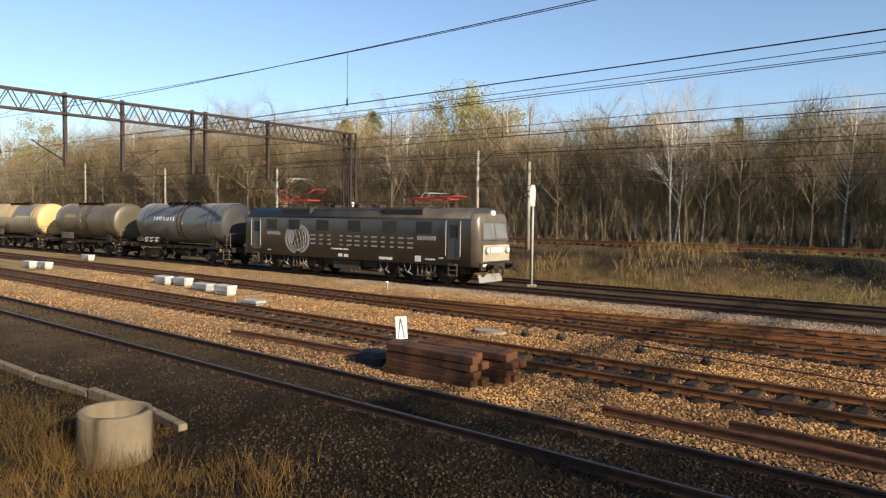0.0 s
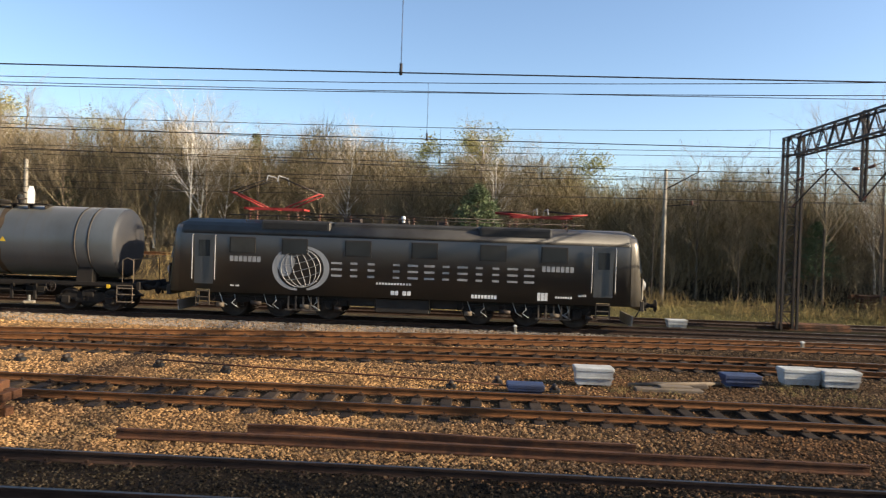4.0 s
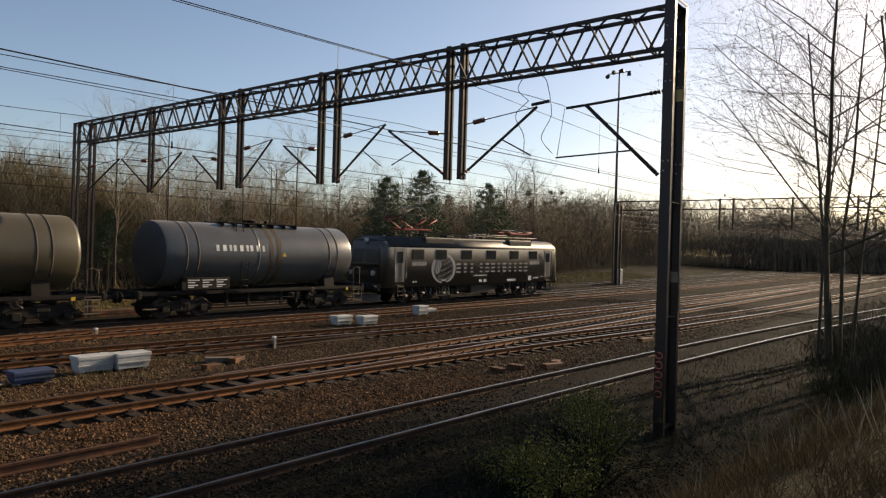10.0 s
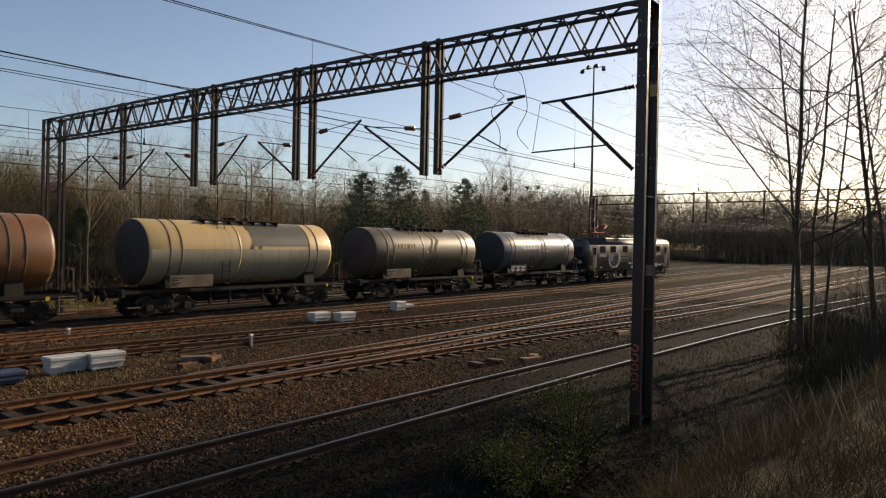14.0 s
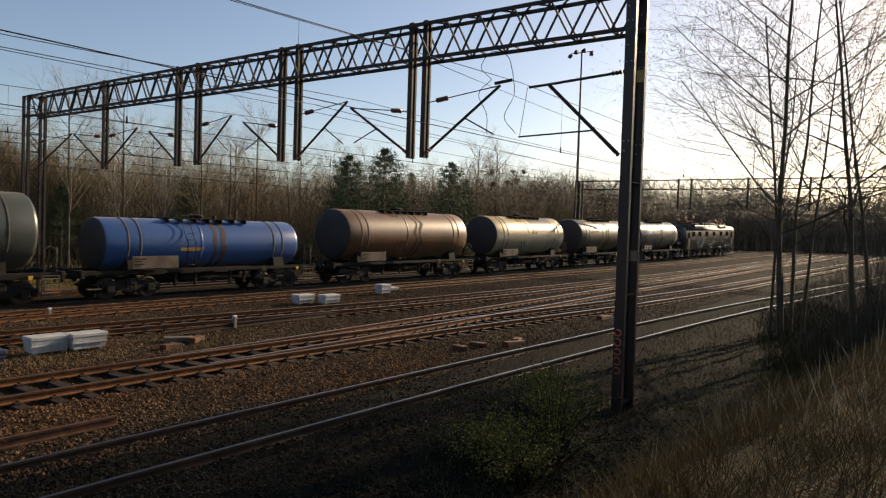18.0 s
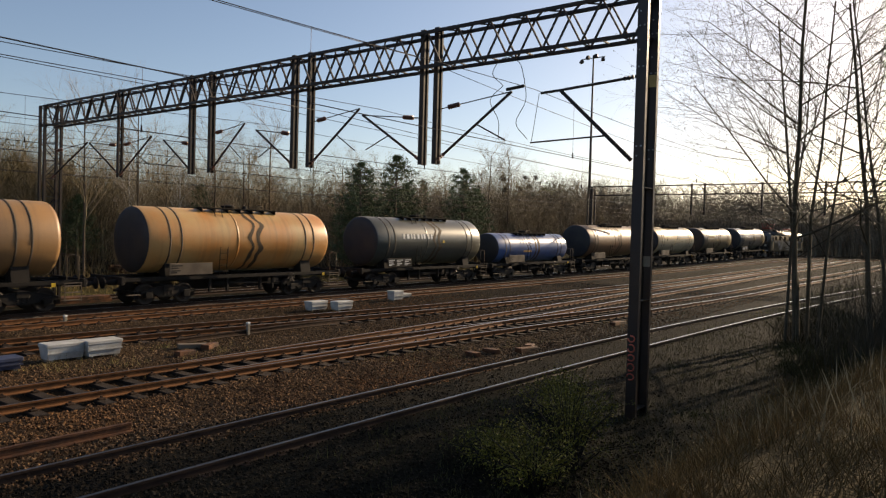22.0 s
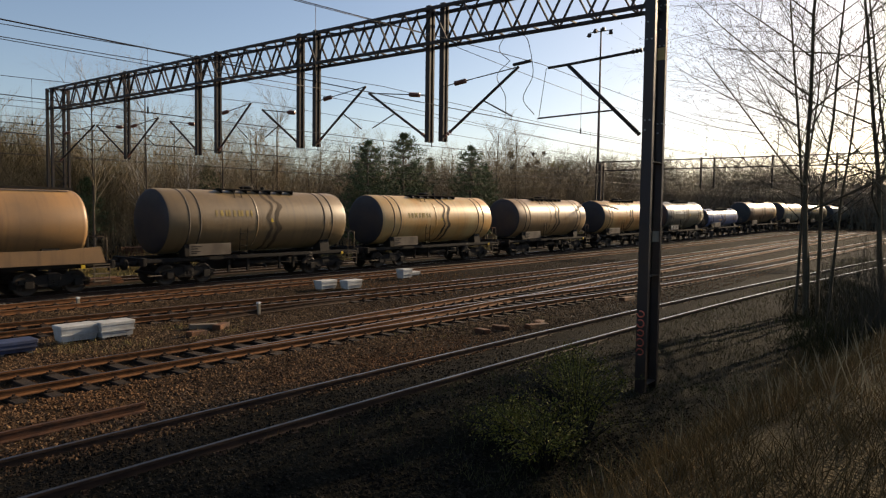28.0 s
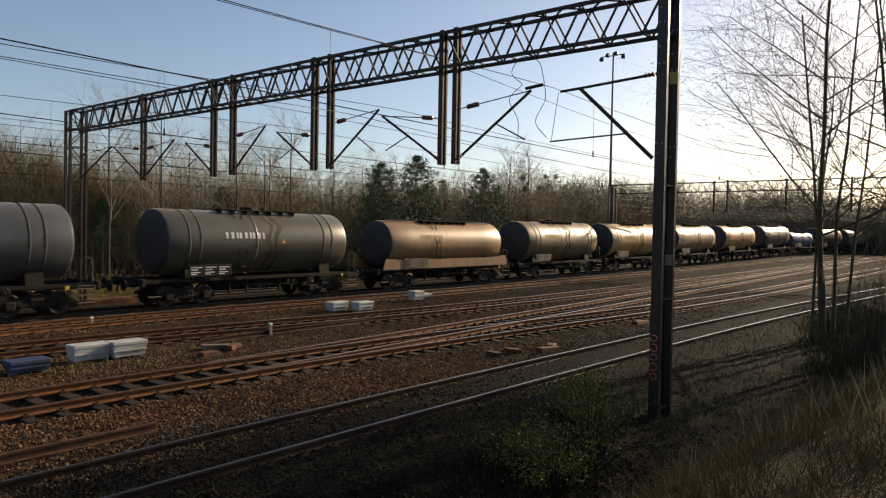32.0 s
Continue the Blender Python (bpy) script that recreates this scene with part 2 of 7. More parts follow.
MAT = {
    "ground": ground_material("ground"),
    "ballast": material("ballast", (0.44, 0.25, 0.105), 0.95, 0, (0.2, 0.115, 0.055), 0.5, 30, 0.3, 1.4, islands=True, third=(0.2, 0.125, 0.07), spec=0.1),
    "dark_ballast": material("dark_ballast", (0.042, 0.032, 0.02), 0.95, 0, (0.012, 0.01, 0.008), 0.8, 30, 0.3, 1.6, islands=True, spec=0.1),
    # grey-brown stone of its own, darkened further for being seen backlit
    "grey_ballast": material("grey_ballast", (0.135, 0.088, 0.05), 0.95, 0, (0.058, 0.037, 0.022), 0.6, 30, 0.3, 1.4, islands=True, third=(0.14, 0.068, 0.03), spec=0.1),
    "pale_ballast": material("pale_ballast", (0.24, 0.21, 0.18), 0.95, 0, (0.13, 0.11, 0.085), 0.6, 30, 0.3, 0.8, islands=True),
    "sleeper_far": material("sleeper_far", (0.036, 0.025, 0.018), 0.9, 0, (0.02, 0.015, 0.012), 3, 40, 0.5, 0.7, islands=True, spec=0.15),
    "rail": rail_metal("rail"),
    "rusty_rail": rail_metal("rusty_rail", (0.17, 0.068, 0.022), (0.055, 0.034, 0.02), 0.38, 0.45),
    "chair_iron": material("chair_iron", (0.05, 0.026, 0.015), 0.85, 0, (0.025, 0.016, 0.011), 5, 60, 0.3, 0.4, spec=0.2),
    "rust": material("rust", (0.14, 0.058, 0.026), 0.85, 0, (0.07, 0.034, 0.02), 5, 60, 0.3, 0.4),
    "sleeper": material("sleeper", (0.036, 0.025, 0.018), 0.9, 0, (0.02, 0.015, 0.012), 3, 40, 0.5, 0.7, objects=True, spec=0.15),
    "old_timber": material("old_timber", (0.125, 0.05, 0.02), 0.85, 0, (0.03, 0.016, 0.01), 3.5, 30, 0.9, 0.7),
    "concrete": material("concrete", (0.30, 0.265, 0.21), 0.9, 0, (0.17, 0.145, 0.11), 2.2, 30, 0.4, 0.25),
    "old_concrete": tank_paint("old_concrete", (0.21, 0.172, 0.118), (0.08, 0.064, 0.042), 1.0, 0.9, (0.05, 0.038, 0.026), 0.15),
    "white_paint": material("white_paint", (0.74, 0.74, 0.72), 0.6, 0, (0.5, 0.49, 0.46), 2.0, 25, 0.05, 0.12),
    "grey_paint": material("grey_paint", (0.36, 0.38, 0.38), 0.6, 0, (0.24, 0.24, 0.23), 2.0, 25, 0.05, 0.12),
    "blue_paint": material("blue_paint", (0.035, 0.055, 0.12), 0.6, 0, (0.03, 0.035, 0.06), 2.0, 25, 0.05, 0.12),
    "steel_dark": material("steel_dark", (0.026, 0.022, 0.02), 0.6, 0.15, (0.042, 0.027, 0.02), 1.5, 30, 0.1, 0.3, spec=0.35),
    "steel_pillar": material("steel_pillar", (0.026, 0.024, 0.026), 0.42, 0.2, (0.045, 0.03, 0.022), 0.8, 20, 0.1, 0.25, spec=0.35),
    "underframe": material("underframe", (0.012, 0.0105, 0.0095), 0.85, 0, (0.022, 0.017, 0.013), 2.0, 25, 0.2, 0.4, spec=0.25),
    "spill": material("spill", (0.055, 0.038, 0.024), 0.75, 0, (0.085, 0.056, 0.032), 2.5, 25, 0.0, 0.5, spec=0.25),
    "strap": material("strap", (0.075, 0.062, 0.048), 0.8, 0, (0.04, 0.033, 0.027), 2.0, 25, 0.1, 0.4, spec=0.25),
    # near black holds dirt plus the shade of ends turned from the sun
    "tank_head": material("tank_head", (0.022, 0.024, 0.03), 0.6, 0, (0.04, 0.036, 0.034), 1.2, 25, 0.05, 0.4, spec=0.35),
    "wheel": material("wheel", (0.03, 0.023, 0.019), 0.65, 0.2, (0.06, 0.046, 0.036), 3.0, 25, 0.1, 0.3, spec=0.3),
    "loco_paint": material("loco_paint", (0.0135, 0.0125, 0.0125), 0.42, 0, (0.018, 0.016, 0.014), 0.8, 25, 0.03, 0.2, spec=1.0),
    "loco_roof": material("loco_roof", (0.05, 0.047, 0.043), 0.55, 0.1, (0.026, 0.023, 0.021), 1.0, 25, 0.05, 0.2, spec=0.4),
    "loco_skirt": material("loco_skirt", (0.014, 0.013, 0.0125), 0.65, 0, (0.028, 0.022, 0.018), 1.5, 25, 0.05, 0.2, spec=0.3),
    "silver": material("silver", (0.27, 0.27, 0.27), 0.55, 0.1, (0.21, 0.21, 0.21), 1.0, 25, 0.0, 0.1),
    "red_paint": material("red_paint", (0.32, 0.03, 0.025), 0.6, 0, (0.22, 0.03, 0.025), 2.0, 25, 0.0, 0.2),
    "ochre_paint": material("ochre_paint", (0.36, 0.25, 0.06), 0.7, 0, (0.2, 0.14, 0.05), 2.0, 25, 0.0, 0.3),
    "plate_yellow": material("plate_yellow", (0.6, 0.46, 0.2), 0.7, 0, (0.5, 0.37, 0.15), 2.0, 25, 0.0, 0.2),
    "box_white": material("box_white", (0.47, 0.48, 0.47), 0.65, 0, (0.27, 0.26, 0.24), 2.0, 25, 0.05, 0.3),
    "yellow_paint": material("yellow_paint", (0.7, 0.45, 0.03), 0.6, 0, (0.55, 0.36, 0.04), 2.0, 25, 0.0, 0.1),
    "black": material("black", (0.012, 0.012, 0.012), 0.7, 0, (0.02, 0.02, 0.02), 2.0, 25, 0.0, 0.1),
    "window": glass("window", (0.03, 0.034, 0.037), 0.12),
    "window_pale": glass("window_pale", (0.045, 0.046, 0.045), 0.12),
    "windscreen": material("windscreen", (0.5, 0.55, 0.6), 0.1, 0.75, (0.42, 0.46, 0.5), 1.0, 5, 0, 0.1),
    "cab_silver": material("cab_silver", (0.46, 0.41, 0.32), 0.4, 0.35, (0.36, 0.32, 0.25), 1.0, 20, 0.02, 0.2),
    "fine_twigs": material("fine_twigs", (0.255, 0.2, 0.12), 0.95, 0, (0.14, 0.11, 0.07), 0.2, 5, 0, 1.0, islands=True, third=(0.17, 0.135, 0.07), spec=0.1),
    "far_twigs": material("far_twigs", (0.22, 0.18, 0.13), 0.95, 0, (0.13, 0.108, 0.08), 0.2, 5, 0, 1.0, islands=True, spec=0.1),
    "lamp_glass": glass("lamp_glass", (0.75, 0.72, 0.62), 0.15),
    "porcelain": material("porcelain", (0.16, 0.07, 0.045), 0.3, 0, (0.12, 0.05, 0.04), 2.0, 25, 0.0, 0.1),
    "wire": material("wire", (0.045, 0.04, 0.038), 0.6, 0.5, (0.035, 0.03, 0.03), 2.0, 25, 0.0, 0.1),
    "bark": material("bark", (0.14, 0.105, 0.072), 0.95, 0, (0.09, 0.068, 0.05), 2.0, 12, 0.3, 0.3),
    "slope_bark": material("slope_bark", (0.1, 0.086, 0.06), 0.95, 0, (0.055, 0.048, 0.034), 2.0, 12, 0.3, 0.3, spec=0.15),
    "bark_dark": material("bark_dark", (0.028, 0.023, 0.018), 0.95, 0, (0.018, 0.015, 0.012), 2.0, 12, 0.3, 0.3),
    "birch_twigs": material("birch_twigs", (0.48, 0.42, 0.34), 0.9, 0, (0.33, 0.27, 0.2), 0.6, 5, 0, 0.5, spec=0.2),
    "birch_bark": material("birch_bark", (0.78, 0.75, 0.68), 0.85, 0, (0.25, 0.22, 0.2), 2.5, 9, 0.1, 0.5),
    "twigs": material("twigs", (0.27, 0.212, 0.135), 0.95, 0, (0.18, 0.143, 0.09), 0.6, 5, 0, 0.5, objects=True, spec=0.2),
    "twig_haze": material("twig_haze", (0.25, 0.195, 0.125), 0.95, 0, (0.12, 0.096, 0.066), 0.25, 5, 0, 1.0, islands=True, third=(0.2, 0.15, 0.1), spec=0.1),
    "twigs_green": material("twigs_green", (0.26, 0.25, 0.075), 0.95, 0, (0.2, 0.17, 0.07), 0.6, 5, 0, 0.4, objects=True),
    "needles": material("needles", (0.105, 0.135, 0.06), 0.8, 0, (0.06, 0.08, 0.035), 0.8, 6, 0, 0.7, islands=True),
    "buds": material("buds", (0.2, 0.18, 0.03), 0.8, 0, (0.075, 0.072, 0.018), 0.8, 6, 0, 0.9, islands=True, spec=0.2),
    "dry_grass": material("dry_grass", (0.27, 0.155, 0.05), 0.9, 0, (0.095, 0.056, 0.02), 0.4, 6, 0, 1.0, islands=True, third=(0.05, 0.036, 0.014), spec=0.1),
    "green_grass": material("green_grass", (0.21, 0.175, 0.06), 0.9, 0, (0.22, 0.16, 0.065), 0.3, 6, 0, 0.8, islands=True),
    "grime_plate": material("grime_plate", (0.16, 0.125, 0.09), 0.8, 0, (0.09, 0.068, 0.05), 1.5, 25, 0.05, 0.3),
    "undergrowth": material("undergrowth", (0.27, 0.215, 0.135), 0.95, 0, (0.16, 0.13, 0.08), 0.3, 5, 0, 0.9, islands=True, spec=0.1),
    "brush": material("brush", (0.28, 0.2, 0.085), 0.9, 0, (0.15, 0.11, 0.05), 0.3, 6, 0, 0.9, islands=True, spec=0.1),
    "slope_straw": material("slope_straw", (0.21, 0.132, 0.05), 0.9, 0, (0.1, 0.068, 0.028), 0.4, 6, 0, 1.2, islands=True, third=(0.05, 0.038, 0.018), spec=0.1),
    "seed_head": material("seed_head", (0.5, 0.4, 0.24), 0.9, 0, (0.32, 0.25, 0.15), 0.4, 6, 0, 0.8, islands=True, spec=0.1),
    "ditch_green": material("ditch_green", (0.1, 0.1, 0.03), 0.9, 0, (0.06, 0.055, 0.022), 0.3, 6, 0, 0.8, islands=True),
    "bramble": material("bramble", (0.05, 0.055, 0.018), 0.9, 0, (0.034, 0.027, 0.012), 0.3, 6, 0, 0.9, islands=True, spec=0.1),
    "loco_end": material("loco_end", (0.15, 0.135, 0.115), 0.36, 0.35, (0.1, 0.09, 0.075), 1.0, 25, 0.02, 0.15),
    "graffiti": material("graffiti", (0.7, 0.16, 0.1), 0.7, 0, (0.38, 0.08, 0.05), 2, 20, 0, 0.1),
}


def glare_sheen(m, weight):
    """A gold-tinted sheen that shows along the surface, put in for the low sun's glare."""
    b = m.node_tree.nodes["Principled BSDF"]
    b.inputs["Sheen Weight"].default_value, b.inputs["Sheen Roughness"].default_value = weight, 0.42
    b.inputs["Sheen Tint"].default_value = (0.9, 0.72, 0.4, 1)


glare_sheen(MAT["loco_paint"], 0.22)
gloss = MAT["loco_paint"].node_tree.nodes["Principled BSDF"]
gloss.inputs["Coat Weight"].default_value, gloss.inputs["Coat Roughness"].default_value = 0.35, 0.45
glare_sheen(MAT["loco_skirt"], 0.35)


# ---- mesh building ----
class Shape:
    """Gathers boxes, tubes, lathes and prisms into one mesh."""

    def __init__(self):
        self.v, self.f, self.smooth = [], [], []

    def add(self, verts, faces, smooth=False):
        k = len(self.v)
        self.v.extend(tuple(p) for p in verts)
        self.f.extend(tuple(k + i for i in face) for face in faces)
        self.smooth.extend([smooth] * len(faces))
        return self

    def box(self, x0, x1, y0, y1, z0, z1, c=0.0):
        """A box; c: chamfer of its four upright edges and its top edge."""
        if c <= 0:
            v = [(x, y, z) for z in (z0, z1) for x, y in ((x0, y0), (x1, y0), (x1, y1), (x0, y1))]
            return self.add(v, [(3, 2, 1, 0), (4, 5, 6, 7), (0, 1, 5, 4), (1, 2, 6, 5), (2, 3, 7, 6), (3, 0, 4, 7)])

        def ring(d, z):
            e = c + d
            return [(x0 + e, y0 + d, z), (x1 - e, y0 + d, z), (x1 - d, y0 + e, z), (x1 - d, y1 - e, z), (x1 - e, y1 - d, z), (x0 + e, y1 - d, z), (x0 + d, y1 - e, z), (x0 + d, y0 + e, z)]

        rings = [ring(0, z0), ring(0, z1 - c), ring(c * 0.8, z1)]
        faces = [tuple(range(7, -1, -1)), tuple(range(16, 24))]
        faces += [(a * 8 + i, a * 8 + (i + 1) % 8, a * 8 + 8 + (i + 1) % 8, a * 8 + 8 + i) for a in (0, 1) for i in range(8)]
        return self.add(sum(rings, []), faces)

    def tube(self, pts, radii, sides=6, cap=True, smooth=True):
        pts = [Vector(p) for p in pts]
        if not hasattr(radii, "__len__"):
            radii = [radii] * len(pts)
        verts, last = [], None
        for i, p in enumerate(pts):
            d = (pts[min(i + 1, len(pts) - 1)] - pts[max(i - 1, 0)]).normalized()
            ref = Vector((0, 0, 1)) if abs(d.z) < 0.9 else Vector((1, 0, 0))
            a = d.cross(ref).normalized()
            if last is not None and a.dot(last) < 0:
                a = -a
            last = a
            b = d.cross(a)
            verts += [p + radii[i] * (math.cos(2 * math.pi * k / sides) * a + math.sin(2 * math.pi * k / sides) * b) for k in range(sides)]
        faces = [(i * sides + k, i * sides + (k + 1) % sides, (i + 1) * sides + (k + 1) % sides, (i + 1) * sides + k) for i in range(len(pts) - 1) for k in range(sides)]
        if cap:
            n = len(pts) - 1
            faces += [tuple(range(sides - 1, -1, -1)), tuple(n * sides + k for k in range(sides))]
        return self.add(verts, faces, smooth)

    def beam(self, p, q, w, h=None):
        """A square bar from p to q."""
        h = h or w
        p, q = Vector(p), Vector(q)
        d = (q - p).normalized()
        ref = Vector((0, 0, 1)) if abs(d.z) < 0.95 else Vector((1, 0, 0))
        a = d.cross(ref).normalized() * w / 2
        b = d.cross(a).normalized() * h / 2
        v = [e + s * a + t * b for e in (p, q) for s, t in ((-1, -1), (1, -1), (1, 1), (-1, 1))]
        return self.add(v, [(3, 2, 1, 0), (4, 5, 6, 7), (0, 1, 5, 4), (1, 2, 6, 5), (2, 3, 7, 6), (3, 0, 4, 7)])

    def lathe(self, axis, centre, profile, sides=24, arc=(0, 360)):
        """Rings (along, radius) round the axis x, y or z through centre."""
        full = arc[1] - arc[0] >= 360
        count = sides if full else sides + 1
        verts = []
        for along, r in profile:
            for k in range(count):
                t = radians(arc[0] + (arc[1] - arc[0]) * k / sides)
                c, s = r * math.cos(t), r * math.sin(t)
                p = {"x": (along, c, s), "y": (c, along, s), "z": (c, s, along)}[axis]
                verts.append((centre[0] + p[0], centre[1] + p[1], centre[2] + p[2]))
        faces = []
        for i in range(len(profile) - 1):
            for k in range(sides):
                j = (k + 1) % count
                faces.append((i * count + k, i * count + j, (i + 1) * count + j, (i + 1) * count + k))
        return self.add(verts, faces, True)

    def prism(self, outline, axis, a0, a1, smooth=False):
        """An outline of two coordinates drawn out along an axis."""
        n = len(outline)
        put = {"x": lambda a, u, v: (a, u, v), "y": lambda a, u, v: (u, a, v), "z": lambda a, u, v: (u, v, a)}[axis]
        verts = [put(a, u, v) for a in (a0, a1) for u, v in outline]
        self.add(verts, [tuple(range(n - 1, -1, -1)), tuple(range(n, 2 * n))])
        k = len(self.v) - 2 * n
        for i in range(n):
            self.f.append((k + i, k + (i + 1) % n, k + n + (i + 1) % n, k + n + i))
            self.smooth.append(smooth)
        return self

    def mesh(self, name, mat, tidy=True):
        me = bpy.data.meshes.new(name)
        me.from_pydata([tuple(p) for p in self.v], [], self.f)
        me.polygons.foreach_set("use_smooth", self.smooth)
        me.materials.append(mat)
        if tidy and len(self.f) < 60000:
            bm = bmesh.new()
            bm.from_mesh(me)
            bmesh.ops.recalc_face_normals(bm, faces=bm.faces)
            bm.to_mesh(me)
            bm.free()
        me.update()
        return me


def mesh_of(s, name, mat):
    return s if isinstance(s, bpy.types.Mesh) else s.mesh(name, MAT[mat])


def part(name, s, mat, parent, label="", m=None):
    ob = new(name, mesh_of(s, name, mat))
    ob.parent = parent
    if m is not None:
        ob.matrix_basis = m
    return tagged(ob, label) if label else ob


def thing(name, m, label, category, group="", kind=""):
    ob = new(name)
    ob.empty_display_size = 0.3
    ob.matrix_basis = m
    return tagged(ob, label, category, group, kind)


def solid(name, s, mat, label, category, group="", kind="", m=None):
    ob = new(name, mesh_of(s, name, mat))
    if m is not None:
        ob.matrix_basis = m
    return tagged(ob, label, category, group, kind)


# ---- ground ----
def ease(v, a, b):
    t = np.clip((np.asarray(v, float) - a) / (b - a), 0, 1)
    return t * t * (3 - 2 * t)


def rise(x):
    return 0.0001 * np.clip(np.asarray(x, float), 0, 110) ** 2


def fall(y):
    return -0.13 * ease(y, 22, 29) - 0.15 * ease(y, 30, 35)


def rail_z(x, y):
    return rise(x) + fall(y)


def crest(x):
    return np.interp(x, [-60, -12, -4, 2, 5, 11, 20, 45, 80], [0.3, 0.3, 0.6, 1.3, 1.75, 1.0, 0.3, -1.5, -6.0])


def ground_z(x, y):
    x, y = np.asarray(x, float), np.asarray(y, float)
    z = -0.178 + rise(x) + fall(y)
    bend = np.where(x > 0, 9.2 - np.interp(x, LINES["near"].x, LINES["near"].y), 0.0)
    z = z - 0.28 * ease(-y - bend, -7.6, -5.6)
    c = crest(x)
    z = z + (1.6 - z) * ease(-y, -(c + 2.6), -(c - 0.4))
    left = ease(-x, -10, 8)
    far = left * (1.95 * ease(y, 38.5, 43.5) + 0.6 * ease(y, 47, 56)) + (1 - left) * (0.25 * ease(y, 36, 40) + 1.3 * ease(y, 40, 75))
    return z + far - 0.06 * bed(x, y) + 0.05 * filled(x, y)


# ---- tracks ----
GAUGE = 1.505


class Line:
    """The middle of a track: y and z for every x."""

    def __init__(self, points):
        px, py = zip(*points)
        fine_x = np.arange(px[0], px[-1] + 0.01, 0.5)
        fine_y = np.interp(fine_x, px, py)
        pad = np.concatenate([fine_y[:1].repeat(12) + (fine_y[0] - fine_y[1]) * np.arange(12, 0, -1), fine_y, fine_y[-1:].repeat(12) + (fine_y[-1] - fine_y[-2]) * np.arange(1, 13)])
        self.x, self.y = fine_x, np.convolve(pad, np.ones(25) / 25, "valid")

    def at(self, x):
        y = float(np.interp(x, self.x, self.y))
        return y, float(rail_z(x, y))

    def slope(self, x):
        return math.atan2(self.at(x + 0.5)[0] - self.at(x - 0.5)[0], 1.0)


LINES = {
    "near": Line([(-95, 9.0), (-30, 9.25), (0, 9.35), (13, 9.05), (28, 8.3), (43, 6.85), (70, 3.6), (130, -4.5)]),
    "second": Line([(-95, 14.2), (-40, 14.4), (0, 14.62), (10, 14.55), (20, 13.9), (30, 12.6), (45, 11.3), (62, 10.6), (130, 6.0)]),
    "branch": Line([(9, 14.57), (16, 14.75), (22, 15.0), (40, 15.4), (70, 15.0), (130, 12.0)]),
    "third": Line([(-95, 20.6), (-20, 20.5), (-8, 20.2), (0, 20.95), (6, 21.2), (13, 20.75), (20, 19.6), (26, 18.95), (46, 18.0), (80, 16.8), (130, 13.0)]),
    "cross": Line([(-22, 20.55), (-15, 21.3), (-8, 22.6), (-1, 24.2), (6, 25.4), (14, 25.9), (50, 24.4), (90, 22.0), (130, 17.5)]),
    "train": Line([(-260, 15.5), (-66, 26.8), (-50, 27.7), (-35, 28.55), (-20, 29.1), (-4, 29.25), (10, 29.25), (30, 29.0), (60, 28.2), (90, 26.9), (130, 24.2), (230, 13.0)]),
    "far": Line([(-95, 34.6), (0, 34.6), (30, 34.4), (60, 33.8), (90, 32.5), (130, 30.0)]),
    "bank": Line([(-110, 45.2), (-20, 45.2), (6, 46.2)]),
}



def bed(x, y):
    """1 in the beds where the sleepers lie open, 0 elsewhere."""
    x, y = np.asarray(x, float), np.asarray(y, float)
    out = np.zeros(np.broadcast(x, y).shape)
    for key in ("second", "third", "cross", "branch"):
        line = LINES[key]
        d = np.abs(y - np.interp(x, line.x, line.y)) + 9.0 * ((x < line.x[0]) | (x > line.x[-1]))
        out = np.maximum(out, 1 - ease(d, 0.85, 1.25))
    return out * (1 - ease(np.abs(x), 60, 75))


def filled(x, y):
    """1 where the nearest track lies buried in cinder."""
    d = np.abs(y - np.interp(x, LINES["near"].x, LINES["near"].y))
    return (1 - ease(d, 1.3, 1.9)) * (0.6 + 0.4 * ease(x, -6, 3))


# ---- ground sheet ----
xs = np.unique(np.concatenate([np.array([-3000, -1500, -700, -400, -250, -180, -140, -110]), np.arange(-90, 121, 0.75), np.array([135, 160, 200, 260, 350, 500, 900, 1600, 3000])]))
ys = np.unique(np.concatenate([np.array([-3000, -1200, -500, -200, -90, -45, -25, -15]), np.arange(-10, 62, 0.4), np.array([65, 70, 80, 95, 120, 160, 240, 400, 800, 1500, 3000])]))
gx, gy = np.meshgrid(xs, ys)
near = (np.abs(gx - 10) < 100) & (gy > -8) & (gy < 60)
rough = np.array([noise.noise((a * 0.9, b * 0.9, 0)) * 0.05 + noise.noise((a * 0.22, b * 0.22, 5)) * 0.05 for a, b in zip(gx.ravel(), gy.ravel())]).reshape(gx.shape)
gz = ground_z(gx, gy) + np.where(near, rough * np.where((gy > 7) & (gy < 36), 0.4, 1.2), 0)
nx, ny = len(xs), len(ys)


def surface_z(x, y):
    """Height of the ground sheet itself."""
    x, y = np.asarray(x, float), np.asarray(y, float)
    i = np.clip(np.searchsorted(xs, x) - 1, 0, len(xs) - 2)
    j = np.clip(np.searchsorted(ys, y) - 1, 0, len(ys) - 2)
    u, v = (x - xs[i]) / (xs[i + 1] - xs[i]), (y - ys[j]) / (ys[j + 1] - ys[j])
    return (gz[j, i] * (1 - u) + gz[j, i + 1] * u) * (1 - v) + (gz[j + 1, i] * (1 - u) + gz[j + 1, i + 1] * u) * v


me = bpy.data.meshes.new("ground")
idx = np.arange(nx * ny).reshape(ny, nx)
quads = np.stack([idx[:-1, :-1], idx[:-1, 1:], idx[1:, 1:], idx[1:, :-1]], -1).reshape(-1, 4)
me.from_pydata(np.stack([gx, gy, gz], -1).reshape(-1, 3).tolist(), [], quads.tolist())
me.polygons.foreach_set("use_smooth", [True] * len(quads))
